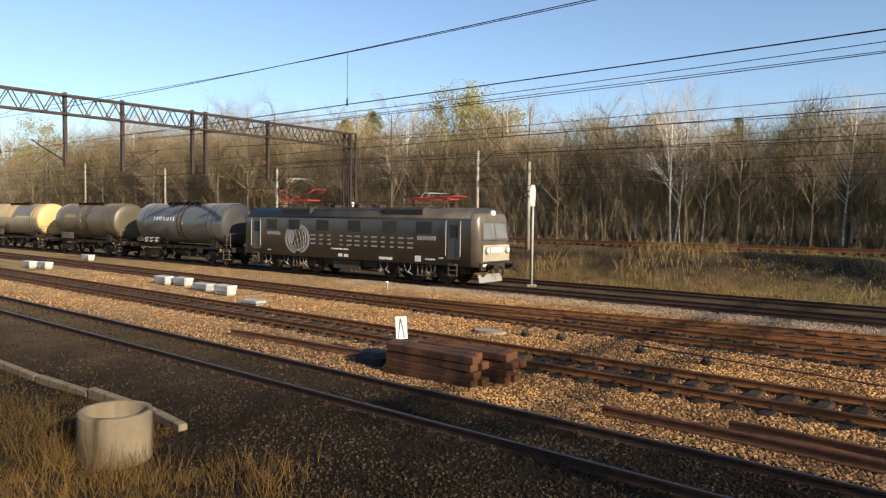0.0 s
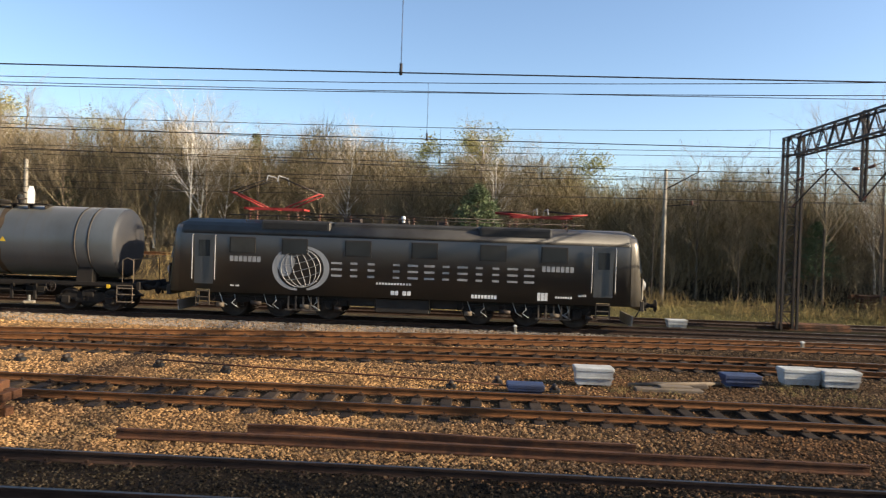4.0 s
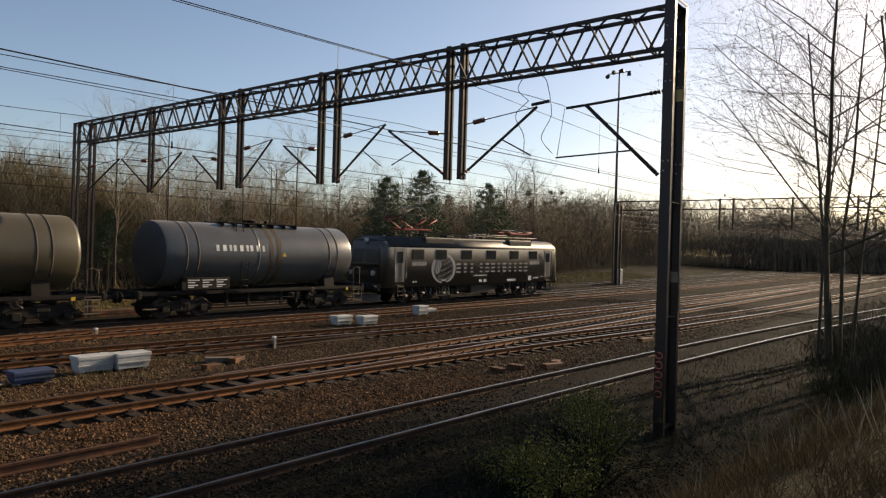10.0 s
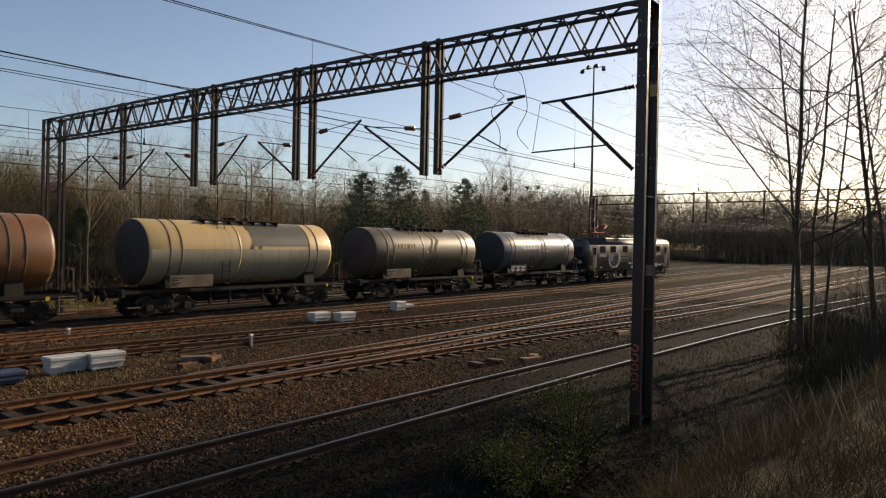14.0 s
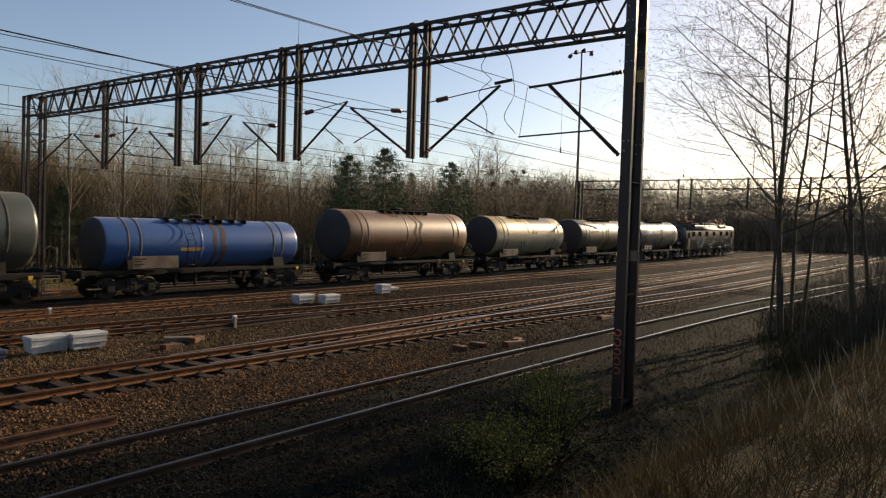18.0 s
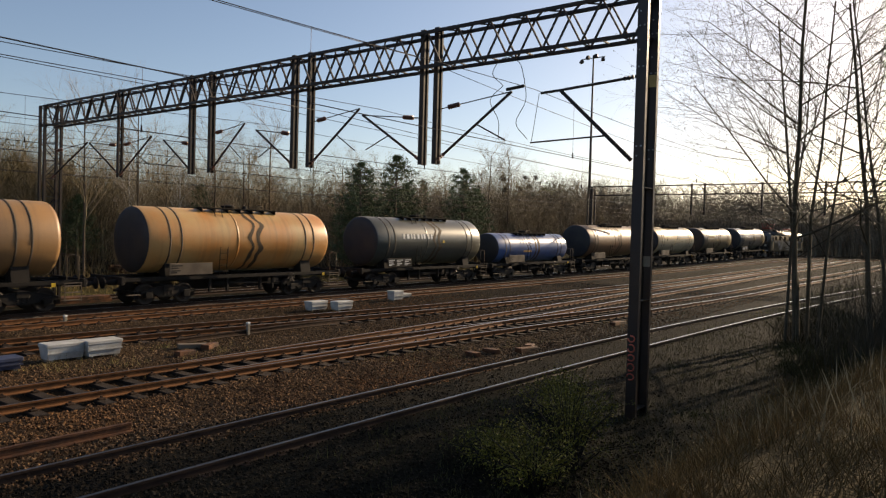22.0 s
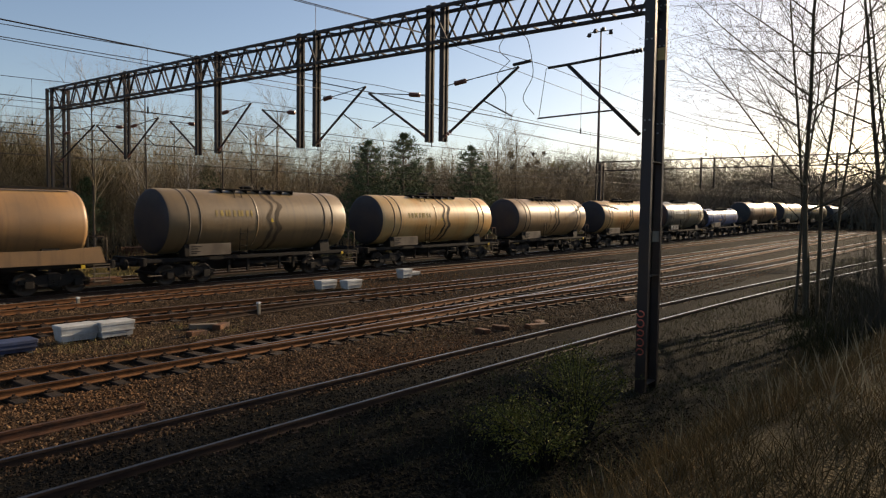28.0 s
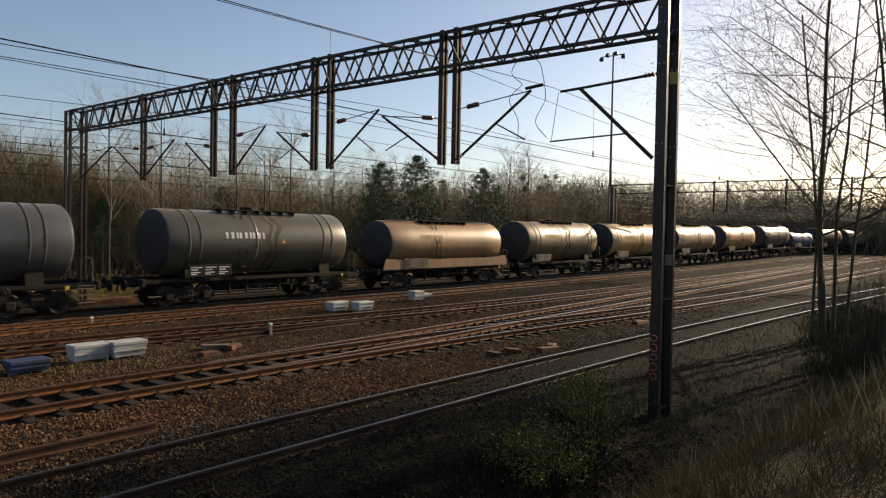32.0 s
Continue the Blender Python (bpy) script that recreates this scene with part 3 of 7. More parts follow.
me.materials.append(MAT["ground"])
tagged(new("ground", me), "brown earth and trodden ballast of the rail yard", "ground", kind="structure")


def rail_mesh(line, side, x0, x1, lift=0.0):
    s = Shape()
    sec = [(-0.065, -0.16), (0.065, -0.16), (0.065, -0.145), (0.014, -0.125), (0.014, -0.045), (0.036, -0.034), (0.036, -0.004), (0.03, 0.0), (-0.03, 0.0), (-0.036, -0.004), (-0.036, -0.034), (-0.014, -0.045), (-0.014, -0.125), (-0.065, -0.145)]
    n, verts = len(sec), []
    stations = np.arange(x0, x1 + 0.01, 2.0)
    for x in stations:
        y, z = line.at(x)
        a = line.slope(x)
        for u, v in sec:
            o = side * GAUGE / 2 + u
            verts.append((x - math.sin(a) * o, y + math.cos(a) * o, z + v + lift))
    faces = [(i * n + k, i * n + (k + 1) % n, (i + 1) * n + (k + 1) % n, (i + 1) * n + k) for i in range(len(stations) - 1) for k in range(n)]
    faces += [tuple(range(n - 1, -1, -1)), tuple((len(stations) - 1) * n + k for k in range(n))]
    return s.add(verts, faces)


TRACKS = {}


def track(key, label, x0, x1, lift=0.0):
    t = thing("railway_track", Matrix(), label, "railway track", "tracks of the yard", "structure")
    for side in (-1, 1):
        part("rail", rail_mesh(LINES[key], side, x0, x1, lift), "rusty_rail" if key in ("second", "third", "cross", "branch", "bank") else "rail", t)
    TRACKS[key] = (t, x0, x1, lift)


track("near", "nearest yard track with brown rails on dark wooden sleepers", -94, 128)
track("second", "yard track with rusty rails on wooden sleepers", -94, 128)
track("branch", "diverging branch track with worn shiny rails", 10, 128)
track("third", "yard track with rusty brown rails between ballast beds", -94, 128)
track("cross", "crossover track with rusty rails joining the next line", -21, 128)
track("train", "line with dark rails under the moving freight train", -258, 228)
track("far", "far siding with brown rails along the grass verge", -94, 128)
track("bank", "overgrown track on the low bank before the wood", -108, 4, 2.13)


# ---- overhead line gantries ----
def lattice_post(s, x, y, z0, z1, w=0.34, leg=0.07, step=0.55):
    """Two channels joined by zigzag lacing, seen along the track."""
    for dx in (-w / 2, w / 2):
        s.box(x + dx - leg / 2, x + dx + leg / 2, y - 0.07, y + 0.07, z0, z1)
    n = max(1, int((z1 - z0) / step))
    for i in range(n):
        a, b = z0 + (z1 - z0) * i / n, z0 + (z1 - z0) * (i + 1) / n
        sg = 1 if i % 2 else -1
        s.beam((x - sg * w / 2, y, a), (x + sg * w / 2, y, b), 0.035, 0.03)
        s.beam((x - w / 2, y, b), (x + w / 2, y, b), 0.04, 0.03)


def insulator(s, p, q, n=4, r=0.055):
    p, q = Vector(p), Vector(q)
    for i in range(n):
        c = p.lerp(q, (i + 0.5) / n)
        d = (q - p).normalized() * 0.022
        s.tube([c - d, c + d], [r, r * 0.7], 8)


def gantry(x, y_near, y_far, drops, z0, label, arms, pillar=True, top=8.5, deep=0.88, wide=0.5):
    g = thing("catenary_gantry", pose(0, 0, 0), label, "gantry", "overhead line gantries")
    s = Shape()
    for dx in (-wide / 2, wide / 2):
        for z in (top - deep, top):
            s.box(x + dx - 0.035, x + dx + 0.035, y_near, y_far, z - 0.04, z + 0.04)
    part("chord_frame", s, "steel_dark", g)
    s = Shape()
    n = int((y_far - y_near) / 0.48)
    pitch = (y_far - y_near) / n
    if pillar:
        slim = [Shape().beam((0, 0, -deep / 2 if up else deep / 2), (0, pitch, deep / 2 if up else -deep / 2), 0.05, 0.035).mesh("lacing_bar", MAT["steel_dark"]) for up in (0, 1)]
        flat = [Shape().beam((-wide / 2 if up else wide / 2, 0, 0), (wide / 2 if up else -wide / 2, pitch, 0), 0.04, 0.03).mesh("lacing_bar", MAT["steel_dark"]) for up in (0, 1)]
        tie = Shape().beam((-wide / 2, 0, 0), (wide / 2, 0, 0), 0.04, 0.03).mesh("tie_bar", MAT["steel_dark"])
        for i in range(n):
            a, up = y_near + pitch * i, i % 2
            for dx in (-wide / 2, wide / 2):
                part("lacing_bar", slim[up], "steel_dark", g, m=pose(x + dx, a, top - deep / 2))
            part("lacing_bar", flat[up], "steel_dark", g, m=pose(x, a, top))
            part("tie_bar", tie, "steel_dark", g, m=pose(x, a, top - deep))
    for i in range(0 if pillar else n):
        a, b = y_near + (y_far - y_near) * i / n, y_near + (y_far - y_near) * (i + 1) / n
        up = i % 2
        for dx in (-wide / 2, wide / 2):
            s.beam((x + dx, a, top - deep if up else top), (x + dx, b, top if up else top - deep), 0.05, 0.035)
        s.beam((x - wide / 2 if up else x + wide / 2, a, top), (x + wide / 2 if up else x - wide / 2, b, top), 0.04, 0.03)
        s.beam((x - wide / 2, a, top - deep), (x + wide / 2, a, top - deep), 0.04, 0.03)
    if not pillar:
        tagged(part("truss_lacing", s, "steel_dark", g), kind="stuff")
    for y, z in drops:
        s = Shape()
        lattice_post(s, x, y, z, top + 0.14, 0.15, 0.06, 0.4)
        part("drop_post", s, "steel_dark", g)
    s = Shape()
    lattice_post(s, x, y_far, z0, top, 0.7, 0.09, 0.8)
    lattice_post(s, x, y_far - 0.45, z0, top, 0.7, 0.09, 0.8)
    part("far_post", s, "steel_dark", g)
    if pillar:
        for dx, sg in ((-0.36, 1), (0.36, -1)):
            a, b, d = x + dx, x + dx + sg * 0.014, x + dx + sg * 0.1
            sec = [(a, y_near - 0.11), (d, y_near - 0.11), (d, y_near - 0.096), (b, y_near - 0.096), (b, y_near + 0.096), (d, y_near + 0.096), (d, y_near + 0.11), (a, y_near + 0.11)]
            ch = part("pillar_channel", Shape().prism(sec, "z", -0.75, top + 0.1), "steel_pillar", g)
            w = a if sg > 0 else b
            # pale discs stand for sky seen through the bolt holes
            for k, z in enumerate((top - 0.45, top - 0.75, top - 1.25, top - 1.6, 5.05, 5.25)):
                for yy in ((-0.05, 0.05) if k % 2 else (0.04,)):
                    part("bolt", Shape().lathe("x", (w - 0.02, y_near + yy, z), [(0, 0.0), (0.0, 0.018), (0.02, 0.018)], 8), "grey_paint", ch)
        for k, z in enumerate((-0.3, 2.0, 4.4, top + 0.04)):
            part("diaphragm", Shape().box(x - 0.345, x + 0.345, y_near - 0.09, y_near + 0.09, z, z + 0.012), "steel_pillar", g)
        for yy in (-0.105, 0.105):
            part("head_strap", Shape().box(x - 0.37, x + 0.37, y_near + yy - 0.012, y_near + yy + 0.012, top + 0.1, top + 0.14), "grey_paint", g)
        part("foundation", Shape().box(x - 0.5, x + 0.5, y_near - 0.26, y_near + 0.26, -0.95, -0.46, 0.05), "underframe", g)
        part("number_plate", Shape().box(x + 0.33, x + 0.336, y_near - 0.112, y_near + 0.112, 6.6, 6.86), "plate_yellow", g, "faded pale yellow marking plate")
        part("lower_plate", Shape().box(x + 0.33, x + 0.336, y_near - 0.11, y_near + 0.11, 2.72, 2.95), "concrete", g)
        s = Shape()
        for i in range(5):
            z = 0.42 + 0.2 * i
            ring = [(x - 0.366, y_near + 0.02 + 0.075 * math.cos(a), z + 0.08 * math.sin(a) * (1 if i % 2 else 0.8)) for a in np.linspace(0.3 * i, 5.2 + 0.3 * i, 9)]
            s.tube(ring, 0.016, 4)
        part("painted_scrawl", s, "graffiti", g, "red scrawl sprayed on the post")
    for i, (root_y, root_z, tip_y, tip_z) in enumerate(arms):
        a = Shape()
        r, t = Vector((x, root_y, root_z)), Vector((x, tip_y, tip_z))
        a.tube([r.lerp(t, 0.1), t], 0.035, 6)
        arm = part("cantilever_arm", a, "steel_dark", g)
        b = Shape()
        insulator(b, r, r.lerp(t, 0.12), 4)
        part("insulator", b, "porcelain", arm)
        b = Shape()
        b2 = Vector((x, root_y, tip_z - 0.25))
        insulator(b, b2.lerp(t, 0.16), b2.lerp(t, 0.32), 5, 0.07)
        part("insulator", b, "porcelain", arm)
        c = Shape()
        c.tube([b2, t], 0.014, 4)
        c.tube([r.lerp(t, 0.55), (x, tip_y - (0.15 if tip_y > root_y else -0.15), 5.62)], 0.018, 4)
        part("stay_tube", c, "steel_dark", arm)
    return g


B_DROPS = [(11.2, 5.12), (11.66, 5.12), (16.0, 5.2), (16.72, 5.2), (20.95, 5.2), (22.1, 5.18), (26.95, 5.2)]
B_ARMS = [(11.2, 5.2, 8.95, 6.78), (11.66, 5.2, 13.85, 6.6), (16.0, 5.28, 13.98, 6.8), (16.72, 5.28, 18.55, 6.5), (20.95, 5.28, 19.15, 6.76), (22.1, 5.28, 23.9, 6.5), (26.95, 5.28, 24.7, 6.68), (26.95, 5.28, 29.4, 6.7), (32.8, 5.3, 29.55, 6.72)]
gantry(14.5, 5.6, 33.1, B_DROPS, -0.3, "dark steel lattice catenary gantry spanning the yard", B_ARMS)
A_DROPS = [(5.6, 5.4), (11.2, 5.45), (14.1, 5.5), (16.85, 5.5), (20.7, 5.55), (21.5, 5.55), (25.65, 5.5)]
A_ARMS = [(14.4, 5.6, 12.6, 6.7), (17.0, 5.6, 18.8, 6.7), (25.8, 5.6, 23.9, 6.7)]
gantry(-35.5, 3.0, 32.5, A_DROPS, -0.4, "dark steel catenary gantry farther along the tracks", A_ARMS, pillar=False, top=8.9)
C_DROPS = [(10.0, 5.8), (15.0, 5.8), (20.0, 5.8), (21.2, 5.8), (26.0, 5.8)]
gantry(67.0, -1.0, 31.6, C_DROPS, 0.1, "distant steel catenary gantry over the junction", [], pillar=False, top=8.6, wide=0.4)

# the first bracket from the pillar reaches out over the near track
s = Shape()
s.tube([(14.5, 5.95, 5.05), (14.5, 7.65, 6.68)], 0.045, 6)
s.tube([(14.5, 5.9, 6.78), (14.5, 7.65, 6.68), (14.5, 8.15, 6.66)], 0.032, 6)
s.tube([(14.5, 6.46, 5.57), (14.5, 8.4, 5.52)], 0.02, 5)
s.tube([(14.5, 8.2, 6.66), (14.5, 8.37, 5.55)], 0.008, 4)
insulator(s, (14.5, 5.9, 5.0), (14.5, 6.15, 5.24), 5)
insulator(s, (14.5, 5.8, 6.79), (14.5, 6.15, 6.77), 4)
s.tube([(14.5, 9.1, 6.84), (14.5, 8.62, 6.88)], 0.04, 6)
solid("wire_bracket", s, "steel_dark", "steel wire bracket reaching from the pillar over the track", "bracket")
s = Shape()
for knots in (((14.5, 9.2, 6.95), (14.4, 9.45, 7.25), (14.3, 9.1, 7.55), (14.3, 8.65, 7.4), (14.4, 8.55, 7.0)), ((14.4, 8.55, 7.0), (14.4, 8.5, 6.5), (14.4, 8.75, 6.0), (14.5, 8.5, 5.62)), ((14.5, 9.2, 6.95), (14.4, 9.5, 6.6), (14.4, 9.25, 6.1), (14.5, 9.3, 5.65))):
    k = [Vector(p) for p in knots]
    k = [k[0] * 2 - k[1]] + k + [k[-1] * 2 - k[-2]]
    run = []
    for a, b, c, d in zip(k, k[1:], k[2:], k[3:]):
        run += [0.5 * (2 * b + (c - a) * u + (2 * a - 5 * b + 4 * c - d) * u * u + (3 * b - a - 3 * c + d) * u ** 3) for u in (0, 0.2, 0.4, 0.6, 0.8)]
    s.tube(run + [k[-2]], 0.009, 5)
solid("jumper_cable", s, "wire", "slack looping black jumper cables at the gantry", "cable")


# ---- overhead wires ----
def catenary(key, offset, gaps, low, high, x0, x1, label):
    """A contact wire with its messenger and droppers, held at the gantries."""
    w = thing("overhead_wire", pose(0, 0, 0), label, "overhead wire", "overhead wires")
    line = LINES[key]
    s, h, d = Shape(), Shape(), Shape()

    def place(x, z):
        y = float(np.interp(x, line.x, line.y)) + offset
        return (x, y, z + float(rise(x)) * 0.6)

    xs_ = np.arange(x0, x1 + 0.1, 2.5)

    def sag(x):
        for a, b in zip(gaps[:-1], gaps[1:]):
            if a <= x <= b:
                u = (x - a) / (b - a)
                return 4 * u * (1 - u)
        return 0.5

    s.tube([place(x, low) for x in xs_], 0.009, 4)
    h.tube([place(x, high - 0.5 * sag(x)) for x in xs_], 0.008, 4)
    for x in np.arange(x0 + 3, x1, 9.0):
        d.tube([place(x, low), place(x, high - 0.5 * sag(x))], 0.005, 3)
        d.tube([place(x, low - 0.03), place(x, low + 0.12)], 0.02, 4)
    part("contact_wire", s, "wire", w)
    part("messenger_wire", h, "wire", w)
    tagged(part("dropper_wire", d, "wire", w), kind="stuff")


GAPS = [-140, -85.5, -35.5, 14.5, 67.0, 125.0]
for key, off, low, high in (("near", -0.3, 5.42, 6.9), ("second", -0.5, 5.3, 6.85), ("third", -1.4, 5.4, 6.8), ("cross", -1.3, 5.6, 6.8), ("train", 0.0, 5.65, 6.8)):
    catenary(key, off, GAPS, low, high, -130 if key != "cross" else -30, 124, "taut copper-brown contact wire hung from its messenger")
for y, z, drop in ((12.0, 8.0, 2.4), (17.4, 7.05, 0.5), (15.3, 6.8, 1.5)):
    s = Shape()
    for a, b in zip(GAPS[:-1], GAPS[1:]):
        s.tube([(a + (b - a) * u, y, z - drop * u * (1 - u) + float(rise(a + (b - a) * u)) * 0.6) for u in np.linspace(0, 1, 15)], 0.009, 4)
    solid("feeder_cable", s, "wire", "dark feeder cable strung between the gantries", "cable", "feeder cables")


# ---- locomotive ----
CACHE = {}


def cached(key, build, mat):
    if key not in CACHE:
        CACHE[key] = build().mesh(key, MAT[mat])
    return CACHE[key]


def wheelset_shape(r):
    def build():
        s = Shape()
        for y in (-0.75, 0.75):
            o = 1 if y > 0 else -1
            s.lathe("y", (0, y, 0), [(-0.065 * o, 0.06), (-0.065 * o, r - 0.07), (-0.075 * o, r + 0.02), (-0.045 * o, r + 0.025), (-0.03 * o, r), (0.065 * o, r - 0.01), (0.065 * o, r - 0.08), (0.03 * o, r - 0.1), (0.03 * o, 0.14), (0.1 * o, 0.12), (0.1 * o, 0.0)], 20)
        s.tube([(0, -0.95, 0), (0, 0.95, 0)], 0.08, 10)
        for k in range(4):
            a = k * math.pi / 2
            s.box(math.cos(a) * r * 0.55 - 0.03, math.cos(a) * r * 0.55 + 0.03, -0.83, -0.8, math.sin(a) * r * 0.55 - 0.03, math.sin(a) * r * 0.55 + 0.03)
        return s
    return build


SPINNING = []


def wheelset(parent, x, r, key):
    ob = part("wheelset", cached(key, wheelset_shape(r), "wheel"), "wheel", parent, m=pose(x, 0, r))
    SPINNING.append((ob, x, r))
    return ob


def buffer(parent, x, sign):
    def one():
        return Shape().lathe("x", (0, 0, 1.05), [(0, 0.0), (0, 0.13), (0.3, 0.11), (0.3, 0.08), (0.52, 0.08), (0.54, 0.24), (0.57, 0.25), (0.6, 0.2), (0.61, 0.0)], 16)

    def hook():
        return Shape().tube([(0, 0, 1.04), (0.35, 0, 1.0), (0.42, 0, 0.75)], 0.04, 6)

    for y in (-0.87, 0.87):
        part("buffer", cached("buffer", one, "underframe"), "underframe", parent, m=pose(x, y, 0, 0, 0, 0 if sign > 0 else 180))
    part("coupler", cached("coupler", hook, "underframe"), "underframe", parent, m=pose(x, 0, 0, 0, 0, 0 if sign > 0 else 180))


def bars(s, x0, x1, z0, z1, y, count, gap=0.35, thick=0.006, slant=0.0):
    """A row of plain upright blocks where lettering stands."""
    w = (x1 - x0) / (count + (count - 1) * gap)
    for i in range(count):
        a = x0 + i * w * (1 + gap)
        s.add([(a, y, z0), (a + w, y, z0), (a + w + slant, y, z1), (a + slant, y, z1), (a, y - thick, z0), (a + w, y - thick, z0), (a + w + slant, y - thick, z1), (a + slant, y - thick, z1)], [(4, 5, 6, 7), (0, 1, 5, 4), (1, 2, 6, 5), (2, 3, 7, 6), (3, 0, 4, 7)])


def pantograph(parent, x, raised):
    """Diamond pantograph, raised or folded."""
    s = Shape()
    for y in (-0.51, 0.51):
        s.box(x - 1.25, x + 1.25, y - 0.04, y + 0.04, 4.42, 4.5)
    for dx in (-1.2, 0.0, 1.2):
        s.box(x + dx - 0.05, x + dx + 0.05, -0.55, 0.55, 4.41, 4.49)
    p = part("pantograph", s, "red_paint", parent, "red-framed roof pantograph")
    top, knee = (5.75, 5.12) if raised else (4.72, 4.6)
    for y in (-0.5, 0.5):
        for sg in (-1, 1):
            part("lower_arm", Shape().tube([(x + sg * 0.45, y, 4.5), (x + sg * 1.85, y * 0.9, knee)], 0.034, 6), "red_paint", p)
            part("upper_arm", Shape().tube([(x + sg * 1.85, y * 0.85, knee), (x + sg * 0.22, y * 0.6, top)], 0.022, 6), "steel_dark", p)
    for sg in (-1, 1):
        part("cross_tube", Shape().tube([(x + sg * 1.85, -0.46, knee), (x + sg * 1.85, 0.46, knee)], 0.025, 6), "red_paint", p)
    part("brace_tube", Shape().tube([(x - 1.85, -0.42, knee), (x + 0.2, 0.3, top)], 0.012, 4), "steel_dark", p)
    for dx in (-0.22, 0.22):
        part("contact_bow", Shape().tube([(x + dx, -0.95, top - 0.2), (x + dx, -0.72, top + 0.06), (x + dx, 0.72, top + 0.06), (x + dx, 0.95, top - 0.2)], 0.022, 6), "silver", p)
    for dx in (-1.0, 1.0):
        for y in (-0.5, 0.5):
            s = Shape()
            insulator(s, (x + dx, y, 3.95), (x + dx, y, 4.42), 4, 0.06)
            part("insulator", s, "porcelain", p)


def locomotive():
    """Local origin: rail top below the middle of the body; the camera sees its -y side."""
    g = thing("electric_locomotive", pose(0, 0, 0), "black six-axle electric locomotive with silver globe emblem and bars of lettering", "locomotive")
    hl, hw = 9.5, 1.48
    sec = [(-hw, 1.02), (-hw, 3.34), (-hw + 0.05, 3.5), (-hw + 0.17, 3.68)]
    body, verts, faces = Shape(), [], []
    bow = ((0.0, 0.8), (0.05, 0.86), (0.15, 0.92), (0.32, 0.965), (0.52, 0.992), (0.76, 1.0), (0.82, 1.0))
    stations = [(-hl + d, k, 0) for d, k in bow] + [(hl - d, k, 0) for d, k in bow[::-1]]
    outline = sec + [(-u, v) for u, v in sec[::-1]]
    for x, k, _ in stations:
        for u, v in outline:
            lean = max(0.0, v - 2.1) * 0.16 * max(0.0, 1 - (hl - abs(x)) / 0.6)
            verts.append((x - math.copysign(lean, x), u * k, v))
    n = len(outline)
    for i in range(len(stations) - 1):
        for j in range(n):
            faces.append((i * n + j, i * n + (j + 1) % n, (i + 1) * n + (j + 1) % n, (i + 1) * n + j))
    faces += [tuple(range(n - 1, -1, -1)), tuple((len(stations) - 1) * n + j for j in range(n))]
    part("body", body.add(verts, faces, True), "loco_paint", g)
    for sg in (-1, 1):
        end, ev, ef = Shape(), [], []
        for x, k in tuple((hl - d + 0.012, k + 0.005) for d, k in bow[4::-1]):
            for u, v in outline:
                lean = max(0.0, v - 2.1) * 0.16 * min(1.0, max(0.0, 1 - (hl - x) / 0.6))
                ev.append((sg * (x - lean), u * k, v if v < 3.6 else v + 0.006))
        for i in range(4):
            for j in range(n):
                ef.append((i * n + j, i * n + (j + 1) % n, (i + 1) * n + (j + 1) % n, (i + 1) * n + j))
        ef.append(tuple(4 * n + j for j in range(n)))
        # rear end coloured like the body to hold its shade
        part("cab_end", end.add(ev, ef, True), "loco_end" if sg > 0 else "loco_paint", g, "silver-grey cab end" if sg > 0 else "shaded cab end in body black")
    roof = Shape()
    arch = [(-hw - 0.012, 3.36), (-hw + 0.035, 3.51), (-hw + 0.15, 3.69), (-hw + 0.32, 3.83), (-0.8, 3.95), (0, 4.0), (0.8, 3.95), (hw - 0.32, 3.83), (hw - 0.15, 3.69), (hw - 0.035, 3.51), (hw + 0.012, 3.36)]
    roof.prism(arch, "x", -hl + 0.62, hl - 0.62, True)
    for sg in (-1, 1):
        v = [((hl - 0.62) * sg, u, w) for u, w in arch] + [((hl - 0.26) * sg, u * 0.9, 3.36 + (w - 3.36) * 0.72) for u, w in arch]
        m = len(arch)
        roof.add(v, [(i, i + 1, m + i + 1, m + i) for i in range(m - 1)] + [tuple(range(m, 2 * m))])
    part("roof", roof, "loco_roof", g)
    # roof shoulders with louvred hatches
    for x0, x1 in ((-5.75, -2.95), (3.0, 5.85)):
        sh = part("roof_hatch", Shape().box(x0, x1, -1.4, 1.4, 3.6, 3.99, 0.06), "loco_roof", g)
        part("louvre", Shape().box(x0 + 0.12, x1 - 0.12, -1.415, -1.39, 3.64, 3.86), "black", sh)
    s = Shape()
    s.box(-2.9, 2.95, -1.2, 1.2, 3.72, 3.98, 0.08)
    part("roof_panel", s, "loco_roof", g)
    for y, e, z in ((-0.95, 7.2, 4.16), (0.55, 7.2, 4.2), (-0.5, 4.0, 4.3)):
        part("roof_conductor", Shape().tube([(-e, y, z), (e, y, z)], 0.022, 6), "steel_dark", g)
    for x in np.arange(-6.5, 6.6, 1.3):
        part("conductor_support", Shape().tube([(x, -0.95, 3.85), (x, -0.95, 4.17)], 0.02, 5), "steel_dark", g)
        s = Shape()
        insulator(s, (x + 0.3, -0.5, 3.98), (x + 0.3, -0.5, 4.28), 3, 0.05)
        part("roof_insulator", s, "porcelain", g)
    for x0, x1, z1 in ((-0.35, 0.1, 4.24), (1.2, 1.7, 4.18), (-2.6, -1.9, 4.18)):
        part("roof_switch_box", Shape().box(x0, x1, -0.4, 0.2, 3.96, z1, 0.04), "steel_dark", g)
    part("roof_lamp", Shape().lathe("z", (-0.1, -0.7, 4.05), [(0, 0.06), (0.12, 0.06), (0.14, 0.09), (0.24, 0.08), (0.28, 0.0)], 12), "white_paint", g)
    pantograph(g, -5.5, True)
    pantograph(g, 5.5, False)
